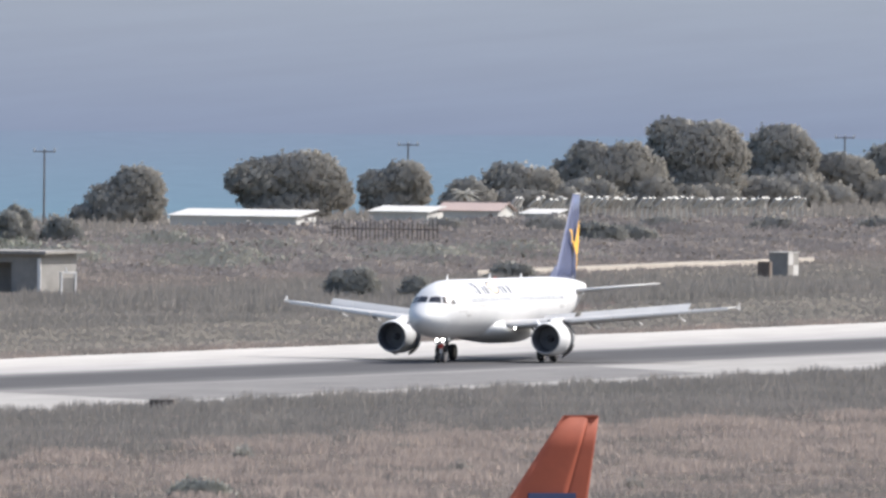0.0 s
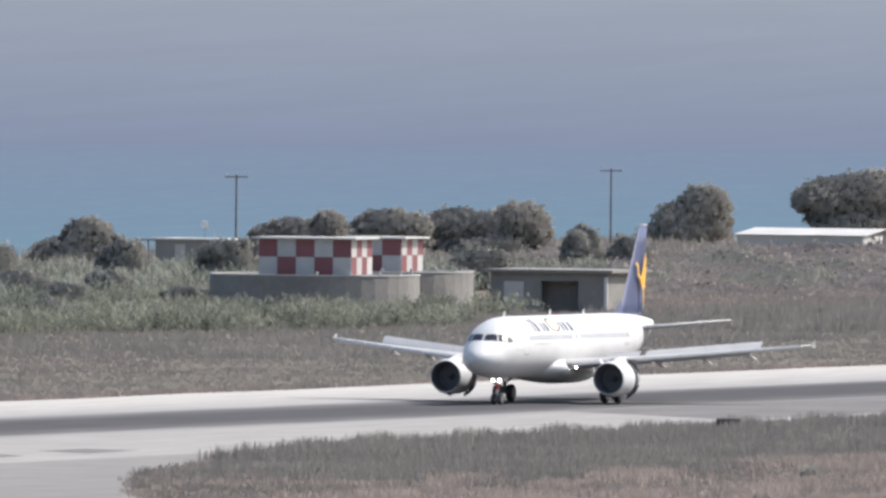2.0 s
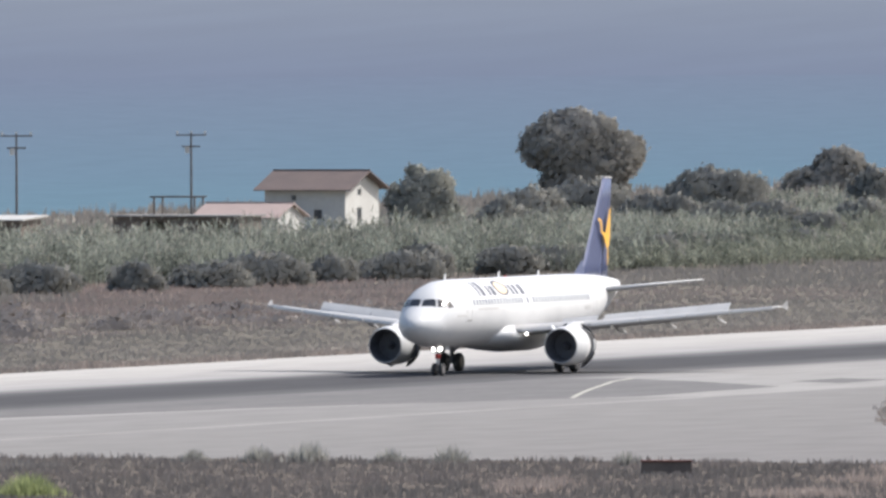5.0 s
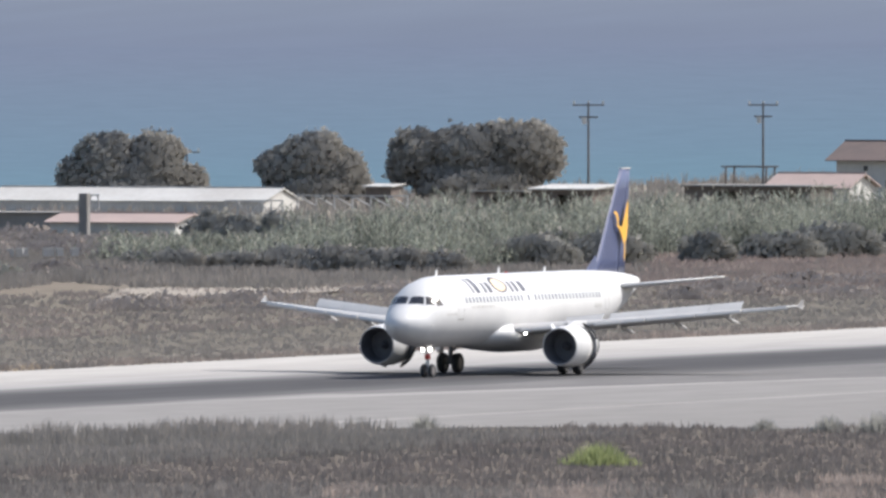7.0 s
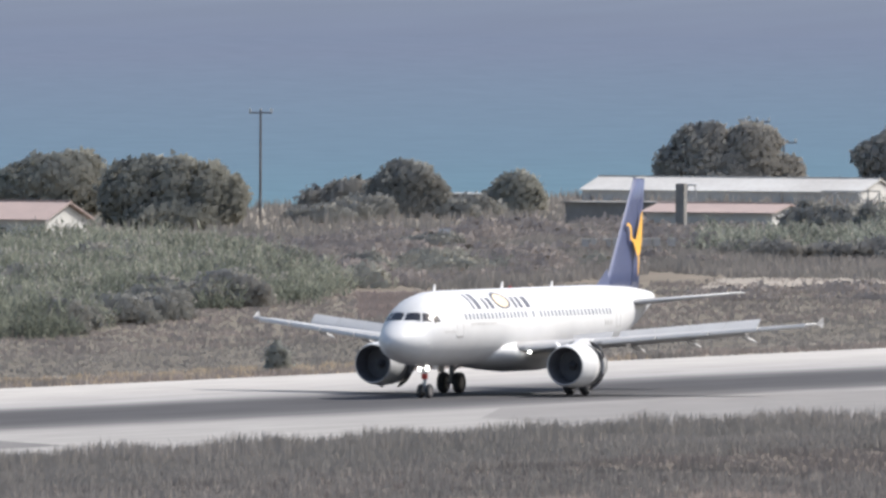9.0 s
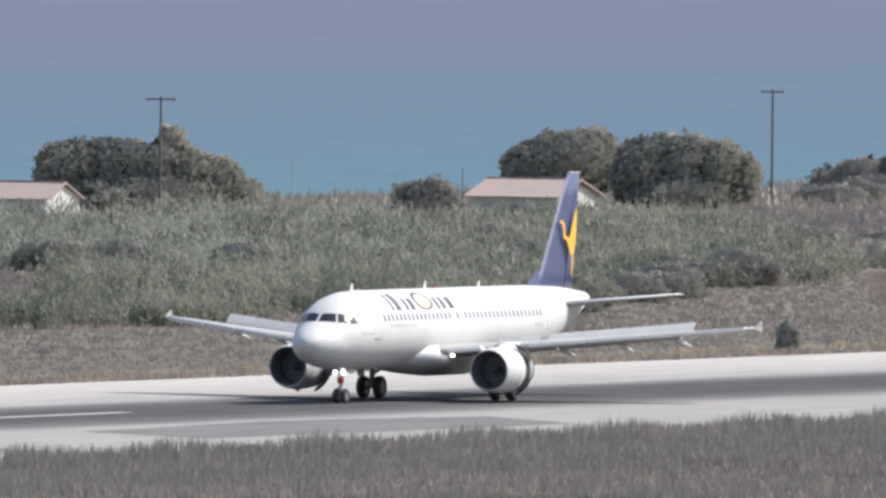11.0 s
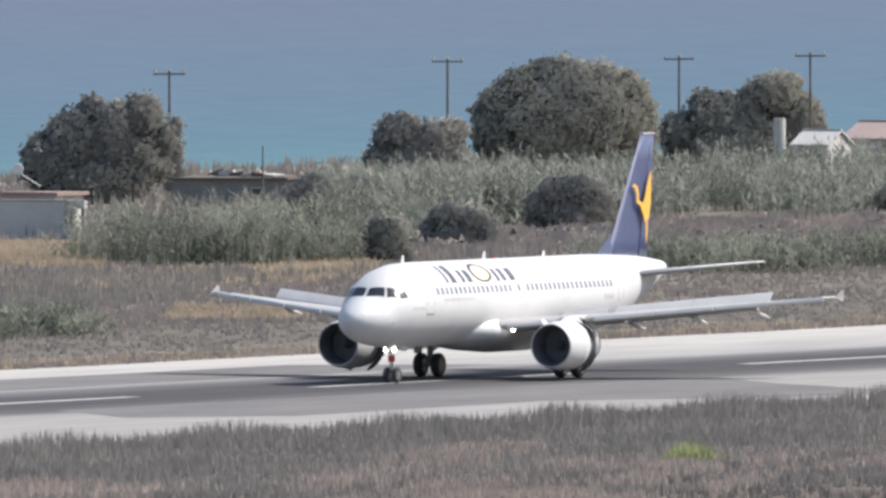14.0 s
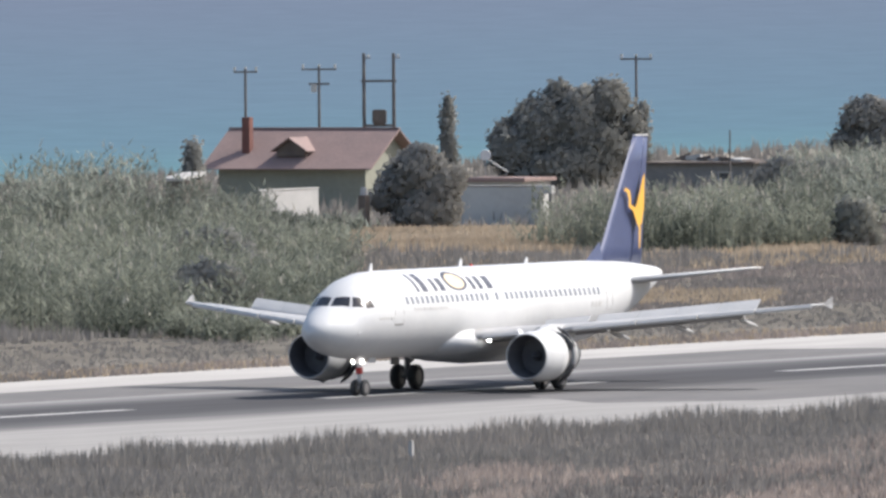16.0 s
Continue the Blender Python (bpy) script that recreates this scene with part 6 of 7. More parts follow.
for k in range(11):
    shrub(2735 + 14.5 * k, 846 + (k % 3), 8.5, 2.6 + 0.4 * (k % 4), "dark hedge below the trees by the shore", M_LEAF, count=2200, size=0.5)


def inside(poly, p):
    """Which points (n, 2) lie in the polygon."""
    hit = np.zeros(len(p), bool)
    for (x0, y0), (x1, y1) in zip(poly, poly[1:] + poly[:1]):
        if y0 == y1:
            continue
        cross = (p[:, 1] < y0) != (p[:, 1] < y1)
        hit ^= cross & (p[:, 0] < x0 + (p[:, 1] - y0) * (x1 - x0) / (y1 - y0))
    return hit


def scatter(rs, poly, per_m2):
    q = np.array(poly)
    lo, hi = q.min(0), q.max(0)
    n = int((hi - lo).prod() * per_m2)
    p = rs.uniform(lo, hi, (n, 2))
    return p[inside(poly, p)]


def blades(rs, p, length, width, rise, curl, edge_on=False):
    """Pointed leaves: one triangle each, from p (n, 3) outwards and up; edge_on: turned edge-on to the sun, which evens
    out their light and shade.
    """
    n = len(p)
    a = rs.uniform(0, 2 * math.pi, n)
    if edge_on:
        a = math.atan2(TO_SUN.y, TO_SUN.x) + math.pi / 2 + math.pi * rs.randint(0, 2, n) + rs.normal(0, 0.4, n)
    d = np.stack([np.cos(a), np.sin(a), np.zeros(n)], 1)
    s = np.stack([-np.sin(a), np.cos(a), np.zeros(n)], 1)
    tip = p + d * (length * curl)[:, None] + np.array([0, 0, 1.0]) * (length * rise)[:, None]
    return np.stack([p - s * width[:, None] / 2, p + s * width[:, None] / 2, tip], 1)


def reeds(poly, h, per_m2, label, leaf, seed, plume=0.25, lumps=0.3, spread=1.15):
    """A stand of giant reed in clumps: stems that lean out of each clump, drooping leaves up each stem and pale plumes."""
    rs = np.random.RandomState(seed)
    heart = scatter(rs, poly, per_m2 / 14)
    m = len(heart)
    tall = h * (1 - lumps * rs.uniform(0, 1, m) ** 1.5)
    own = np.repeat(np.arange(m), 16)
    n = len(own)
    off = rs.normal(0, spread, (n, 2))
    dist = np.minimum(1, np.linalg.norm(off, axis=1) / (2.4 * spread))
    hh = tall[own] * (1.05 - 0.55 * dist ** 2) * rs.uniform(0.78, 1.1, n)
    ob = tagged(new("reed_bed"), label, "reeds", kind="stuff")
    base = np.concatenate([heart[own] + off * 0.8, np.zeros((n, 1))], 1)
    lean = np.concatenate([off * 0.22, np.zeros((n, 1))], 1)
    up = np.array([0, 0, 1.0])
    tris = []
    for k in range(8):
        f = rs.uniform(0.12, 0.97, n)
        b = base + lean * f[:, None] + up * (hh * f)[:, None] + np.concatenate([rs.normal(0, 0.10, (n, 2)), np.zeros((n, 1))], 1)
        tris.append(blades(rs, b, rs.uniform(0.5, 1.1, n), rs.uniform(0.11, 0.19, n), rs.uniform(0.1, 0.75, n), rs.uniform(0.5, 0.9, n)))
    tris.append(blades(rs, base, hh, np.full(n, 0.08), np.ones(n), rs.uniform(0, 0.06, n)))
    t = np.concatenate(tris).reshape(-1, 3)
    soup("leaves", t, np.arange(len(t)).reshape(-1, 3), leaf, ob, 3)
    q = rs.rand(n) < plume
    c = int(q.sum())
    top = base[q] + lean[q] + up * (hh[q] - 0.1)[:, None]
    pl = np.concatenate([blades(rs, top, rs.uniform(0.3, 0.6, c), np.full(c, 0.11), np.ones(c), rs.uniform(0.1, 0.5, c)) for _ in range(2)]).reshape(-1, 3)
    soup("plumes", pl, np.arange(len(pl)).reshape(-1, 3), M_PLUME, ob, 3)
    return ob


REED = "tall dense stand of grey-green giant reeds"
reeds([(2066, 752), (2150, 783), (2235, 797), (2138, 752)], 2.3, 1.4, REED, M_REED, 11)
reeds([(2138, 752), (2235, 797), (2345, 803), (2330, 765), (2200, 745)], 2.4, 1.0, "lower stand of grey-green reeds", M_REED, 21)
reeds([(1905, 754.5), (1876, 744), (1832, 726), (1822, 717), (1822, 708), (1848, 716), (1892, 722), (1960, 706), (2045, 716), (2062, 750), (1960, 764)], 3.8, 1.3, REED, M_REED, 12, lumps=0.6)
reeds([(1851, 749), (1826, 733), (1829, 727), (1834, 727.5), (1876, 744), (1882, 761)], 2.2, 1.5, "lower clumps of grey-green reeds", M_REED, 26, lumps=0.4)
reeds([(1960, 706), (2060, 690), (2140, 710), (2200, 748), (2062, 752)], 2.1, 1.0, "low green reeds and weeds before the tall reeds", M_REED2, 13, plume=0.1, lumps=0.5)
reeds([(1590, 705), (1640, 710), (1678, 735), (1735, 760), (1800, 790), (1790, 800), (1705, 800), (1640, 757), (1622, 745)], 3.0, 1.3, REED, M_REED, 14, lumps=0.6)
reeds([(1640, 706), (1672, 707), (1735, 735), (1795, 762), (1840, 785), (1800, 788), (1735, 758), (1680, 735)], 2.5, 1.3, "lower green reeds before the barn", M_REED2, 27, lumps=0.5)
reeds([(1532, 662), (1551, 668), (1595, 683), (1631, 698), (1590, 722), (1522, 690)], 3.0, 1.1, "mixed reeds and weeds, patchy green", M_REED2, 15, plume=0.12, lumps=0.6)
reeds([(1455, 672), (1497, 664), (1507, 678), (1465, 690)], 2.1, 1.6, "low green reeds at the edge of the verge", M_REED2, 16, plume=0.1)
reeds([(1542, 741), (1640, 757), (1692, 798), (1644, 790)], 3.3, 1.4, REED, M_REED, 17)
reeds([(1452, 706), (1484, 708), (1512, 730), (1480, 728)], 3.7, 2.2, "broad feathery bush of grey-green reeds", M_REED2, 28, plume=0.2, lumps=0.35)
reeds([(1262, 646), (1288, 650), (1387, 700), (1457, 735), (1440, 745), (1350, 715), (1290, 680)], 3.7, 1.6, "tall dense thicket of green reeds", M_REED2, 18, plume=0.1, lumps=0.5)
reeds([(1289, 650), (1297, 650), (1397, 700), (1468, 735), (1458, 737), (1388, 701)], 2.0, 2.0, "low green weeds beside the thicket", M_REED2, 22, plume=0.05, lumps=0.5)
reeds([(1435, 747), (1456, 747), (1480, 760), (1460, 762)], 5.2, 2.2, "very tall thicket of grey-green reeds", M_REED, 19, plume=0.15, lumps=0.2)
reeds([(1498, 752), (1510, 752), (1517, 762), (1505, 761)], 1.5, 2.6, "low reeds before the garden wall", M_REED, 29, plume=0.1, lumps=0.5, spread=0.7)
reeds([(1456, 747), (1470, 747), (1496, 762), (1480, 762)], 5.9, 2.2, "very tall thicket of grey-green reeds", M_REED, 23, plume=0.15, lumps=0.2)
reeds([(1470, 747), (1475, 747), (1502, 762), (1496, 762)], 4.4, 2.2, "tall thicket of grey-green reeds", M_REED, 24, plume=0.15, lumps=0.2)
reeds([(1475, 747), (1484, 747), (1510, 762), (1502, 762)], 3.1, 2.2, "tall thicket of grey-green reeds", M_REED, 25, plume=0.15, lumps=0.2)
reeds([(1255, 633), (1300, 637), (1330, 655), (1270, 650)], 1.3, 1.6, "low green weeds along the verge", M_REED2, 20, plume=0.05, spread=0.8)
rng = random.Random(21)
for x0, y0, x1, y1, k, h in ((1842, 712, 1955, 708, 9, 2.3), (1962, 712, 2050, 718, 5, 2.2), (1598, 707, 1626, 742, 4, 2.4), (1290, 655, 1440, 728, 6, 2.6), (2075, 757, 2140, 776, 4, 3.6), (1536, 665, 1600, 684, 4, 1.9)):
    for i in range(k):
        f = (i + rng.uniform(0.2, 0.8)) / k
        shrub(x0 + (x1 - x0) * f, y0 + (y1 - y0) * f + rng.uniform(-2.0, 1.0), rng.uniform(4.0, 7.5), h * rng.uniform(0.75, 1.25), "dark bushy growth at the foot of the reeds", M_LEAF3, count=1500)


for x, y, h in ((1835, 738, 1.5), (1825, 731.5, 1.7), (1827, 728, 1.5), (1828, 724.5, 2.0), (1822, 720, 2.0), (1816.5, 716, 2.3), (1815.5, 713, 2.2), (1815, 710.5, 2.4), (1816, 708, 2.0), (1851, 716, 2.2), (1861, 718.5, 2.6), (1880, 724, 2.4)):
    shrub(x, y, 5.0, h * 0.85, "dark bushy growth at the foot of the reeds", M_LEAF, count=1700)
for x, y, h in ((1888, 754, 3.4), (1884, 750, 3.0), (1882, 746, 3.2)):
    shrub(x, y, 6.0, h, "dark spreading bush behind the low reeds", M_LEAF3, count=2800)
# bushes added to stand in for the dark gaps between reed clumps
for x, y, w, h in ((1640, 701, 7.0, 2.0), (1632, 695, 5.0, 1.5), (1636, 694, 6.5, 2.4), (1681, 712, 7.0, 1.6), (1673, 724, 6.0, 2.0), (1628, 702, 6.0, 2.0), (1676, 720, 5.0, 1.8), (1600, 693, 6.5, 2.0), (1612, 691, 5.5, 1.8), (1721, 748, 7.0, 2.2), (1716, 735, 6.0, 1.9), (1576, 679, 5.0, 1.5), (1712, 740, 6.0, 2.0), (1735, 746, 5.0, 2.4), (1757, 752, 6.0, 2.0), (1719, 731, 5.0, 2.2), (1764, 744, 4.0, 1.8)):
    shrub(x, y, w, h, "dark bush added for a dark gap in the patchy reeds", M_LEAF, count=2000)
reeds([(1622, 690), (1645, 692), (1714, 719), (1784, 754), (1814, 772), (1735, 760), (1678, 735), (1628, 700)], 2.1, 1.3, "thin patchy grey-green reeds", M_REED2, 30, plume=0.1, lumps=0.7)


def grass(poly, per_m2, h0, h1, label, leaf, seed, width=0.09, avoid=None, name="grass"):
    rs = np.random.RandomState(seed)
    p2 = scatter(rs, poly, per_m2)
    if avoid:
        p2 = p2[~inside(avoid, p2)]
    n = len(p2)
    size = 0.6 + 0.4 * np.sin(p2[:, 0] * 0.35 + 2 * np.sin(p2[:, 1] * 0.4)) + rs.uniform(-0.2, 0.25, n)
    size = np.clip(size, 0.15, 1.25)
    tris = []
    for k in range(4):
        b = np.concatenate([p2 + rs.normal(0, 0.14, (n, 2)), np.full((n, 1), -0.02)], 1)
        ln = (h0 + (h1 - h0) * size) * rs.uniform(0.6, 1.15, n)
        tris.append(blades(rs, b, ln, np.full(n, width * 1.25), np.ones(n), rs.uniform(0.05, 0.45, n), True))
    t = np.concatenate(tris).reshape(-1, 3)
    return tagged(soup(name, t, np.arange(len(t)).reshape(-1, 3), leaf, None, 3), label, "grass", kind="stuff")


GOLD = [(1521, 762), (1536, 741), (1536, 733), (1455, 695), (1440, 697), (1461, 731)]
TAXI = [(1600, 542), (1569, 538), (1519, 528), (1489, 518.5), (1455, 506.5), (1426, 494.5), (1395, 479.5), (1372, 452), (1360, 418), (1338, 418), (1355, 455), (1365, 485), (1367, 510), (1367.5, 520), (1366, 528), (1360, 534), (1350, 539), (1340, 542)]
grass([(1372, 425), (1500, 425), (1960, 500), (1960, 541), (1372, 541)], 0.9, 0.16, 0.42, "dry brownish verge grass in tufts", M_GRASS, 31, avoid=TAXI)
grass([(1190, 425), (1372, 425), (1372, 525), (1190, 525)], 1.1, 0.18, 0.45, "dull brown verge grass in tufts", M_DIM, 53, avoid=TAXI)
grass([(1140, 470), (1240, 460), (1240, 525), (960, 525), (960, 500)], 1.2, 0.25, 0.55, "dull grey-green verge grass", M_GRASS2, 54)
grass([(960, 425), (1150, 425), (1150, 505), (960, 505)], 0.7, 0.18, 0.42, "dull brown verge grass in tufts", M_DIM, 55)
grass([(960, 533), (1960, 533), (1960, 541.5), (960, 541.5)], 3.0, 0.4, 1.0, "taller dark grass along the runway's edge", M_GRASS2, 32, width=0.07, avoid=TAXI)
grass([(960, 515), (1350, 515), (1350, 534), (960, 534)], 2.2, 0.3, 0.6, "grey-green grass beside the runway", M_GRASS2, 33, avoid=TAXI)
grass([(1500, 500), (1960, 505), (1960, 534), (1560, 534), (1500, 520)], 2.0, 0.3, 0.6, "grey-green grass beside the runway", M_GRASS2, 34, avoid=TAXI)
grass([(1150, 612), (2560, 612), (2560, 660), (1150, 640)], 0.6, 0.12, 0.3, "short grey-green verge grass", M_GRASS2, 35)
grass([(1150, 608.6), (2560, 608.6), (2560, 612.5), (1150, 612.5)], 2.2, 0.15, 0.5, "pale dry grass along the far runway edge", M_GRASS, 36)
grass([(1280, 640), (1900, 647), (1900, 705), (1500, 705)], 0.6, 0.15, 0.36, "rough dry grass and weeds", M_RUSSET, 37, width=0.12)
grass([(1900, 647), (2150, 650), (2150, 705), (1900, 705)], 0.8, 0.2, 0.48, "rough grey-green grass and weeds", M_GRASS2, 69, width=0.12)
RED = [(2277, 709), (2300, 707), (2265, 689), (2168, 660), (2088, 642), (2154, 671)]
grass([(2150, 650), (2560, 655), (2640, 728), (2150, 712)], 0.6, 0.2, 0.4, "short dry grass beside the track", M_GRASS2, 43, width=0.11, avoid=RED)
grass(RED, 1.0, 0.15, 0.35, "short reddish dry grass on bare soil", M_REDGRASS, 68, width=0.12)
grass([(1690, 700), (1840, 735), (1990, 800), (1860, 800)], 1.1, 0.4, 0.9, "grey-green dry grass clearing", M_GRASS2, 38, width=0.11)
grass([(2250, 728), (2640, 728), (2720, 810), (2450, 830), (2330, 800)], 0.7, 0.25, 0.6, "brownish dry grass between low scrub", M_RUSSET, 40, width=0.14)
grass([(2060, 650), (2260, 660), (2260, 700), (2080, 700)], 0.9, 0.4, 1.0, "tall grey-green weeds round the tanks", M_GRASS2, 41, width=0.12)

def streaks(poly, count, label, leaf, seed, per_m2=2.4):
    """Long ragged patches of dry grass that has bleached more than the rest."""
    rs = np.random.RandomState(seed)
    area = scatter(rs, poly, 0.05)
    mid = area[rs.choice(len(area), count)]
    long, wide = rs.uniform(5, 14, count), rs.uniform(1.0, 3.2, count)
    own = np.repeat(np.arange(count), np.maximum(8, (per_m2 * long * wide * 2.4).astype(int)))
    u = rs.normal(0, 0.5, (len(own), 2)) * np.stack([long[own], wide[own]], 1)
    c, d = math.cos(0.31), math.sin(0.31)
    p2 = mid[own] + np.stack([u[:, 0] * c - u[:, 1] * d, u[:, 0] * d + u[:, 1] * c], 1)
    p2 = p2[~inside(TAXI, p2)]
    n = len(p2)
    t = []
    for k in range(4):
        b = np.concatenate([p2 + rs.normal(0, 0.15, (n, 2)), np.full((n, 1), -0.02)], 1)
        t.append(blades(rs, b, rs.uniform(0.25, 0.62, n), np.full(n, 0.12), np.ones(n), rs.uniform(0.1, 0.6, n), True))
    t = np.concatenate(t).reshape(-1, 3)
    return tagged(soup("grass", t, np.arange(len(t)).reshape(-1, 3), leaf, None, 3), label, "grass", kind="stuff")


streaks([(1420, 445), (1560, 455), (1690, 500), (1600, 508), (1500, 505), (1420, 485)], 110, "bleached pinkish streaks of dry verge grass", M_BLOND, 71)
streaks([(1000, 470), (1105, 478), (1105, 524), (1000, 512)], 34, "bleached pinkish streaks of dry verge grass", M_BLOND, 72)
streaks([(1150, 430), (1350, 430), (1345, 470), (1180, 490)], 45, "bleached pinkish streaks of dry verge grass", M_BLOND, 73)


def scrub(poly, per_m2, w0, w1, h0, h1, label, leaf, seed, leaves=320, size=0.42):
    """Low rounded mounds of dry scrub scattered over a stretch of ground."""
    rs = np.random.RandomState(seed)
    p = scatter(rs, poly, per_m2)
    w, k = rs.uniform(w0, w1, len(p)), rs.uniform(0, 1, len(p)) ** 1.6
    h = h0 + (h1 - h0) * k
    ob = tagged(new("scrub"), label, "scrub", kind="stuff")
    lobes = np.stack([p[:, 0], p[:, 1], h * 0.15, w / 2, w / 2, h * 0.85], 1)
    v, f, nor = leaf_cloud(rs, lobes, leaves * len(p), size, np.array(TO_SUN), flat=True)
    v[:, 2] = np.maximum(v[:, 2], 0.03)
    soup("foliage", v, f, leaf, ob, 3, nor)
    return ob


scrub([(2245, 722), (2640, 728), (2720, 812), (2450, 832), (2330, 800)], 0.007, 9, 24, 0.4, 1.3, "low pinkish-brown dry scrub in soft mounds", M_SCRUB, 61, 620, 0.36)
scrub([(2250, 722), (2420, 735), (2440, 790), (2330, 790)], 0.003, 6, 14, 0.8, 2.0, "darker grey-green scrub in mounds", M_LEAF2, 62, 520, 0.38)
scrub([(1700, 705), (1840, 735), (1990, 800), (1860, 800), (1720, 730)], 0.012, 3.5, 9, 0.4, 1.5, "low pale dry scrub in mounds", M_SCRUB, 63, 280, 0.4)
scrub([(1700, 712), (1790, 730), (1830, 770), (1760, 760)], 0.008, 3, 6, 0.7, 1.9, "grey-green scrub in mounds", M_LEAF2, 64, 300, 0.38)
scrub([(1480, 690), (1590, 700), (1660, 735), (1600, 745), (1500, 722)], 0.010, 3, 8, 0.4, 1.2, "low pale dry scrub in mounds", M_SCRUB, 65, 280, 0.36)
scrub([(1640, 640), (1830, 655), (1830, 700), (1690, 690)], 0.006, 3, 8, 0.3, 0.9, "low dry scrub on the far verge", M_SCRUB, 66, 240, 0.36)
grass([(2080, 698), (2250, 706), (2640, 722), (2640, 736), (2250, 736), (2080, 726)], 0.7, 0.2, 0.45, "brownish dry grass beside the track", M_RUSSET, 56, width=0.13)
scrub([(2500, 797), (2640, 806), (2650, 816), (2530, 814)], 0.05, 4, 8, 0.7, 1.3, "pale dry scrub before the greenhouses", M_SCRUB, 67, 260, 0.45)
grass([(1470, 690), (1570, 700), (1600, 745), (1500, 720)], 1.4, 0.3, 0.8, "patchy dry grass among shrubs", M_RUSSET, 42, width=0.1, avoid=GOLD)
grass([(1400, 690), (1500, 690), (1560, 745), (1640, 790), (1800, 800), (2000, 800), (2300, 805), (2900, 800), (2900, 862), (1560, 862), (1480, 775)], 0.24, 0.4, 1.1, "dry scrubby grass towards the shore", M_GRASS2, 44, width=0.13, avoid=GOLD)
grass([(1470, 705), (1580, 700), (1620, 745), (1520, 740)], 0.9, 0.3, 0.7, "reddish dry grass among shrubs", M_RUSSET, 45, width=0.11, avoid=GOLD)

grass([(1180, 650), (1275, 642), (1330, 655), (1450, 700), (1430, 728), (1400, 722), (1300, 690)], 0.8, 0.3, 0.8, "rough grey-green grass before the thicket", M_GRASS2, 46, width=0.11)
for k in range(5):
    shrub(1965 + 9.5 * k, 826 + (k * 7 % 5), 5.5, 1.3 + 0.3 * (k % 3), "dark hedge at the foot of the trees", M_LEAF3, count=1500, size=0.42)

grass([(1748, 692), (1840, 700), (1850, 745), (1810, 742), (1757, 708)], 1.1, 0.35, 0.8, "grey-green grass behind the bare strip", M_GRASS2, 47, width=0.11)
grass([(1521, 762), (1528, 749), (1466, 718), (1460, 731)], 4.0, 0.28, 0.5, "golden dry grass clearing", M_STRAW, 48, width=0.12)
grass([(1535, 741), (1536, 733), (1455, 695), (1446, 698), (1480, 713)], 3.5, 0.28, 0.5, "golden dry grass patch before the shrubs", M_STRAW, 49, width=0.12)
grass([(1385, 688), (1470, 684), (1478, 700), (1452, 712), (1425, 722)], 1.6, 0.2, 0.5, "golden dry grass on the bare ground", M_STRAW, 51, width=0.12)
grass([(1385, 688), (1470, 684), (1478, 700), (1452, 712), (1425, 722)], 0.6, 0.3, 0.7, "grey-green tufts among the dry grass", M_GRASS2, 52, width=0.11, avoid=GOLD)
grass([(1352, 668), (1312, 645), (1362, 638), (1448, 686), (1390, 690)], 1.0, 0.2, 0.45, "dull brown grass before the clearing", M_RUSSET, 57, width=0.11, avoid=GOLD)
grass([(1364, 664), (1365, 656), (1338, 644), (1335, 651)], 3.0, 0.25, 0.5, "golden dry grass before the thicket", M_STRAW, 58, width=0.12)
grass([(1880, 742), (1935, 706), (1800, 655), (1765, 664), (1810, 712)], 1.0, 0.2, 0.42, "reddish dry grass before the reeds", M_REDGRASS, 59, width=0.12)
grass([(1684, 705), (1688, 696), (1613, 665), (1608, 673)], 2.0, 0.2, 0.45, "reddish dry grass on the bare ground", M_REDGRASS, 60, width=0.12)
grass([(1150, 609), (1500, 609), (1500, 619), (1150, 614)], 0.9, 0.15, 0.4, "pale straw along the far runway edge", M_STRAW, 61, width=0.11)
M_TRACK = surf("sandy_track", (0.33, 0.3, 0.265), (0.27, 0.245, 0.215), 0.95, 0.2, spec=0.0)
strip = [(1751, 706), (1754.1, 703.9), (1759, 701), (1761.4, 697.6), (1770, 692)], [(1712, 692), (1716, 688.5), (1733, 691), (1738, 687), (1752, 688)]
tagged(mesh_ob("path", [(x, y, 0.12) for row in strip for x, y in row], [(i, i + 1, 6 + i, 5 + i) for i in range(4)], M_TRACK), "pale sandy bare strip in the dry grass", "track", kind="structure")
for tr, deep, rise in (([(2282, 709.9), (2303, 711.2), (2327, 711.8), (2353, 713.4), (2372, 712.8), (2400, 714.5)], 5.0, 0.52), ([(2240, 699), (2205, 690), (2180, 680), (2156, 669.5), (2139, 661)], 3.4, 0.42)):
    verts = [(x + dx, y + dx * 0.3, z) for x, y in tr for dx, z in ((-1.2, -0.05), (-0.3, rise * 0.9), (0.4, rise), (deep, rise), (deep + 2, -0.05))]
    faces = [(5 * i + k, 5 * i + 5 + k, 5 * i + 6 + k, 5 * i + 1 + k) for i in range(len(tr) - 1) for k in range(4)]
    tagged(mesh_ob("path", verts, faces, M_TRACK), "pale sandy dirt track on a low bank", "track", kind="structure")


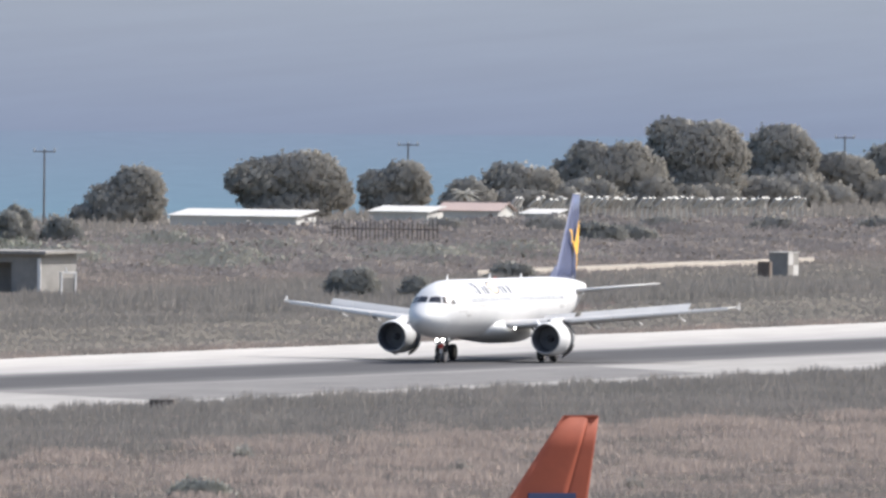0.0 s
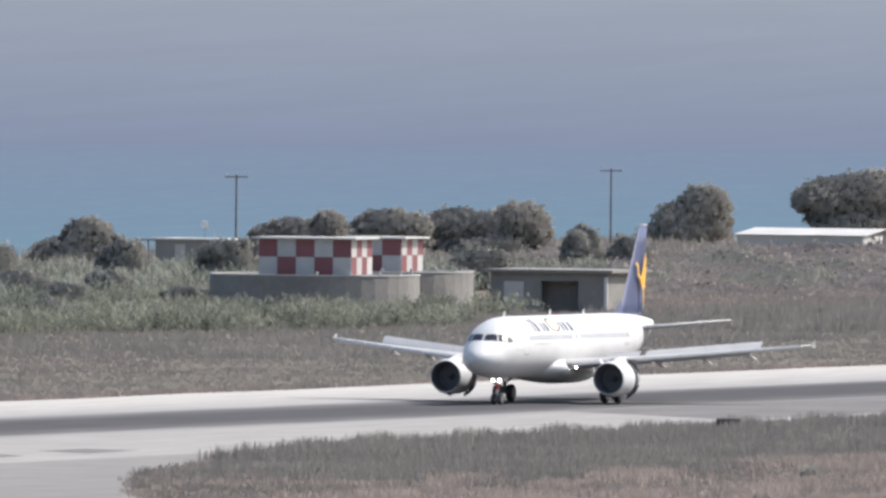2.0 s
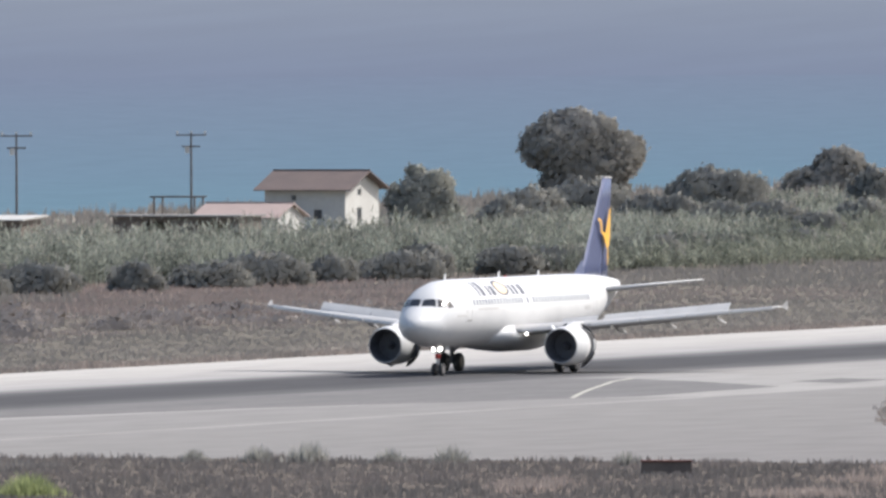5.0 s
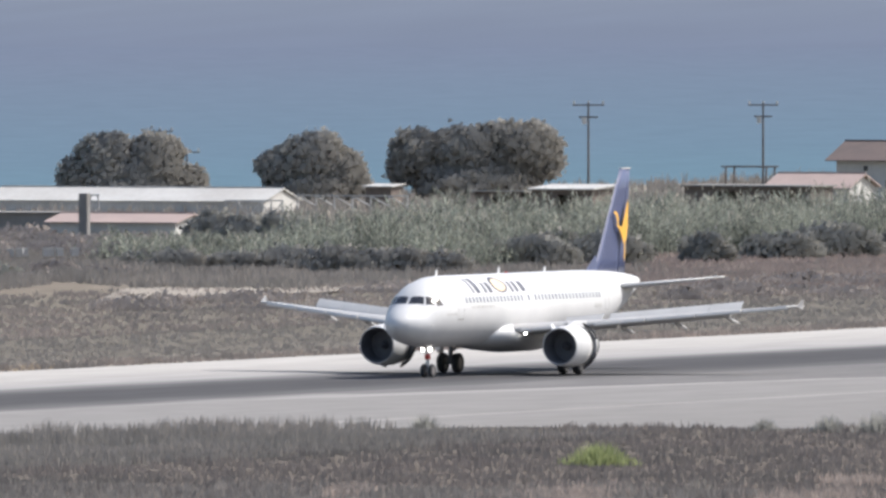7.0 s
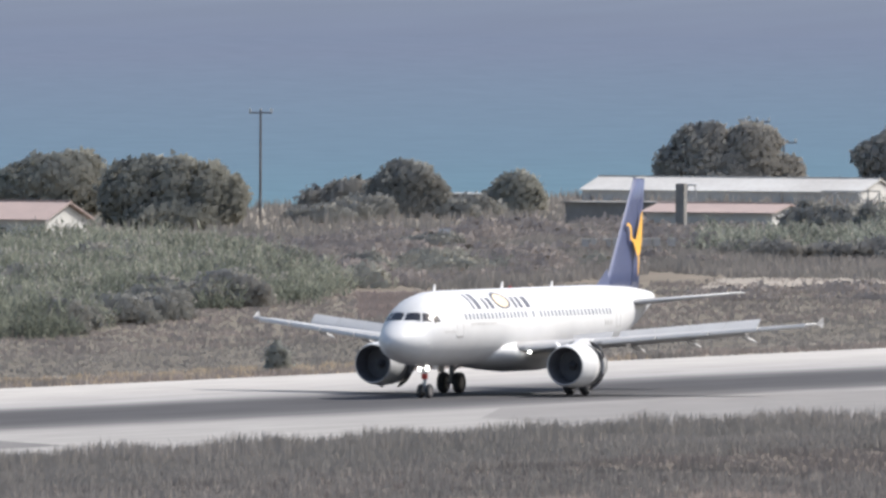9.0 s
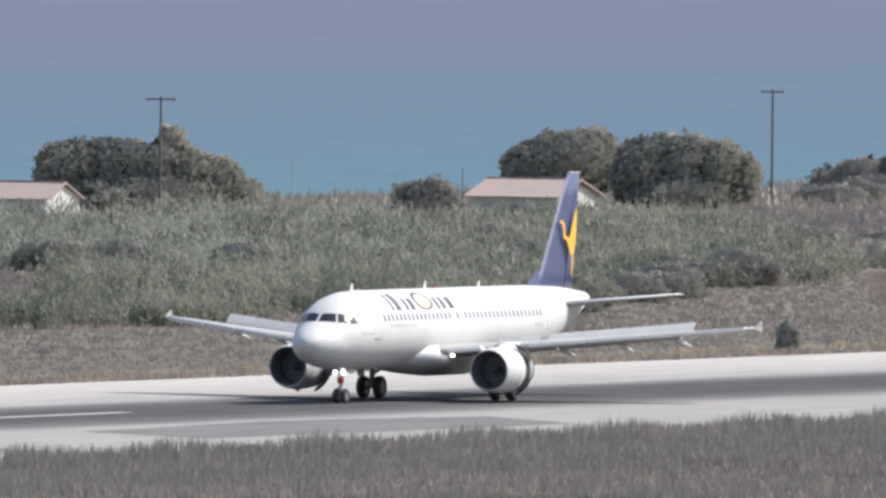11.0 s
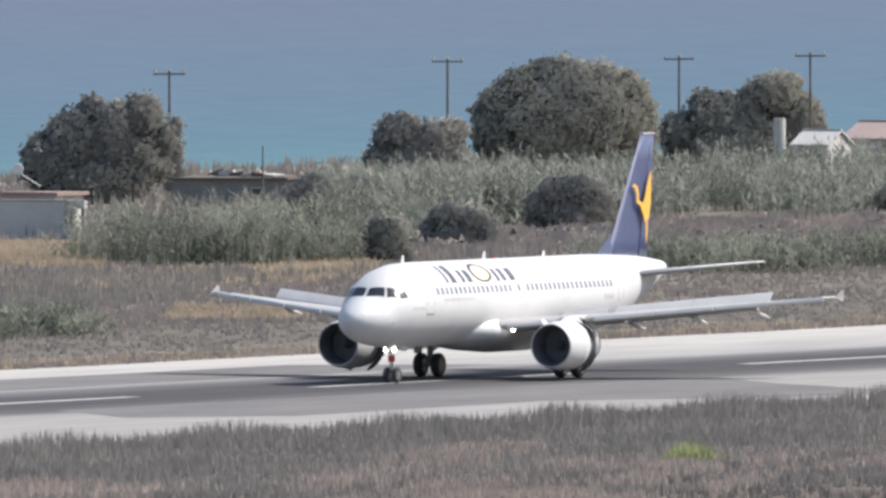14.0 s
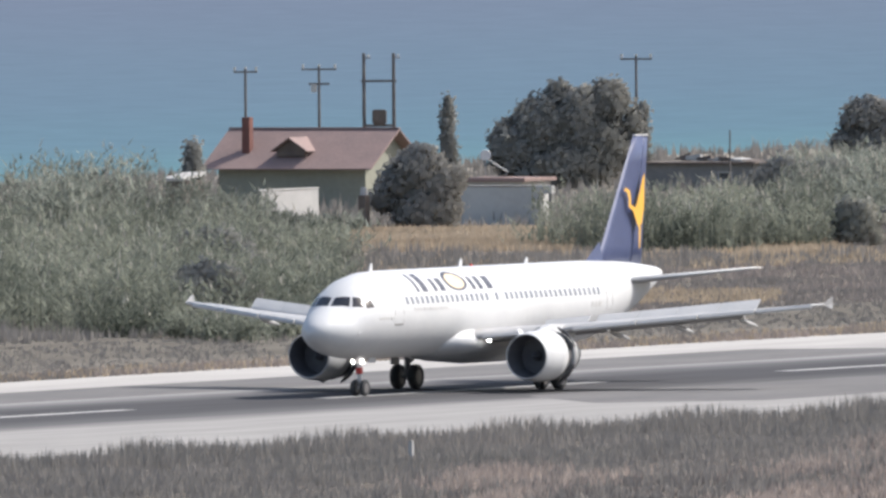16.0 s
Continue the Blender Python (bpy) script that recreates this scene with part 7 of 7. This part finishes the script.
def weed(x, y, w, h, label, leaf=M_GRASS2, count=160, seed=0):
    """A loose plant: pointed leaves that spread from a common foot."""
    rs = np.random.RandomState(seed + int(x * 7 + y))
    ob = thing("weed", pose(x, y, ground_z(x, y)), label, "weed", "weeds on the verge")
    p = np.concatenate([rs.normal(0, w * 0.24, (count, 2)), np.zeros((count, 1))], 1)
    ln = h * rs.uniform(0.35, 1.1, count) * np.exp(-(np.linalg.norm(p, axis=1) / (w * 0.6)) ** 2)
    t = blades(rs, p, ln, np.full(count, 0.10), np.ones(count), rs.uniform(0.1, 0.7, count)).reshape(-1, 3)
    soup("foliage", t, np.arange(len(t)).reshape(-1, 3), leaf, ob, 3)
    return ob


for k, (x, y) in enumerate(((1289, 494), (1291, 494.8), (1287.5, 493.4), (1092, 506.5), (1093, 507.2))):
    weed(x, y, 3.2 if x > 1200 else 2.4, 1.25 if k < 3 else 1.0, "low yellow-green plant in the dry grass", M_FRESH, 420, k)
DARKWEED = "ragged dark weed at the taxiway's edge"
for k, (x, y, w, h) in enumerate(((1359, 497, 1.6, 0.9), (1360.5, 501, 1.4, 0.7), (1361.5, 506, 2.0, 1.0), (1362, 509, 1.4, 0.8), (1363, 513, 1.3, 0.6), (1352, 528, 1.4, 0.9), (1356, 486, 1.2, 0.7))):
    weed(x, y, w * 1.25, h * 1.3, DARKWEED, M_LEAF3, 330, 10 + k)
weed(1534, 491.5, 1.1, 0.95, "small dark weed in the dry grass", M_LEAF3, 260, 50)
for k, (x, y) in enumerate(((1560, 490), (1508, 470), (1470, 448), (1240, 470), (1200, 486), (1150, 460))):
    weed(x, y, 1.8, 0.8, "ragged grey-green weed in the dry grass", M_GRASS2, 170, 30 + k)


# ---- what moves ----
def motions():
    rows = [(0.0, 1866.36, -1.01), (0.5, 1837.86, -0.67), (1.0, 1807.95, -0.46), (1.5, 1780.44, -0.41), (2.0, 1751.75, -0.29), (2.5, 1725.47, -0.27), (3.0, 1697.57, -0.24), (5.3, 1579.55, -0.14), (5.5, 1569.88, -0.14),
            (6.0, 1544.51, -0.34), (6.5, 1521.2, -0.64), (7.0, 1496.57, -1.05), (7.5, 1474.02, -1.0), (8.0, 1450.15, -0.86), (8.5, 1428.51, -0.65), (9.0, 1405.8, -0.45), (11.3, 1314.39, 0.39), (11.5, 1307.58, 0.85),
            (12.0, 1288.96, 1.23), (12.5, 1272.83, 1.46), (13.0, 1256.03, 1.22), (13.5, 1241.33, 1.0), (14.0, 1225.85, 0.75), (14.5, 1211.91, 0.51), (15.0, 1197.52, 0.31), (15.5, 1184.74, 0.21), (16.0, 1171.36, 0.07)]
    walk(airliner_moving, [(t, pose(x, 579.1, 0.052, 0, 0, yaw)) for t, x, yaw in rows])


motions()
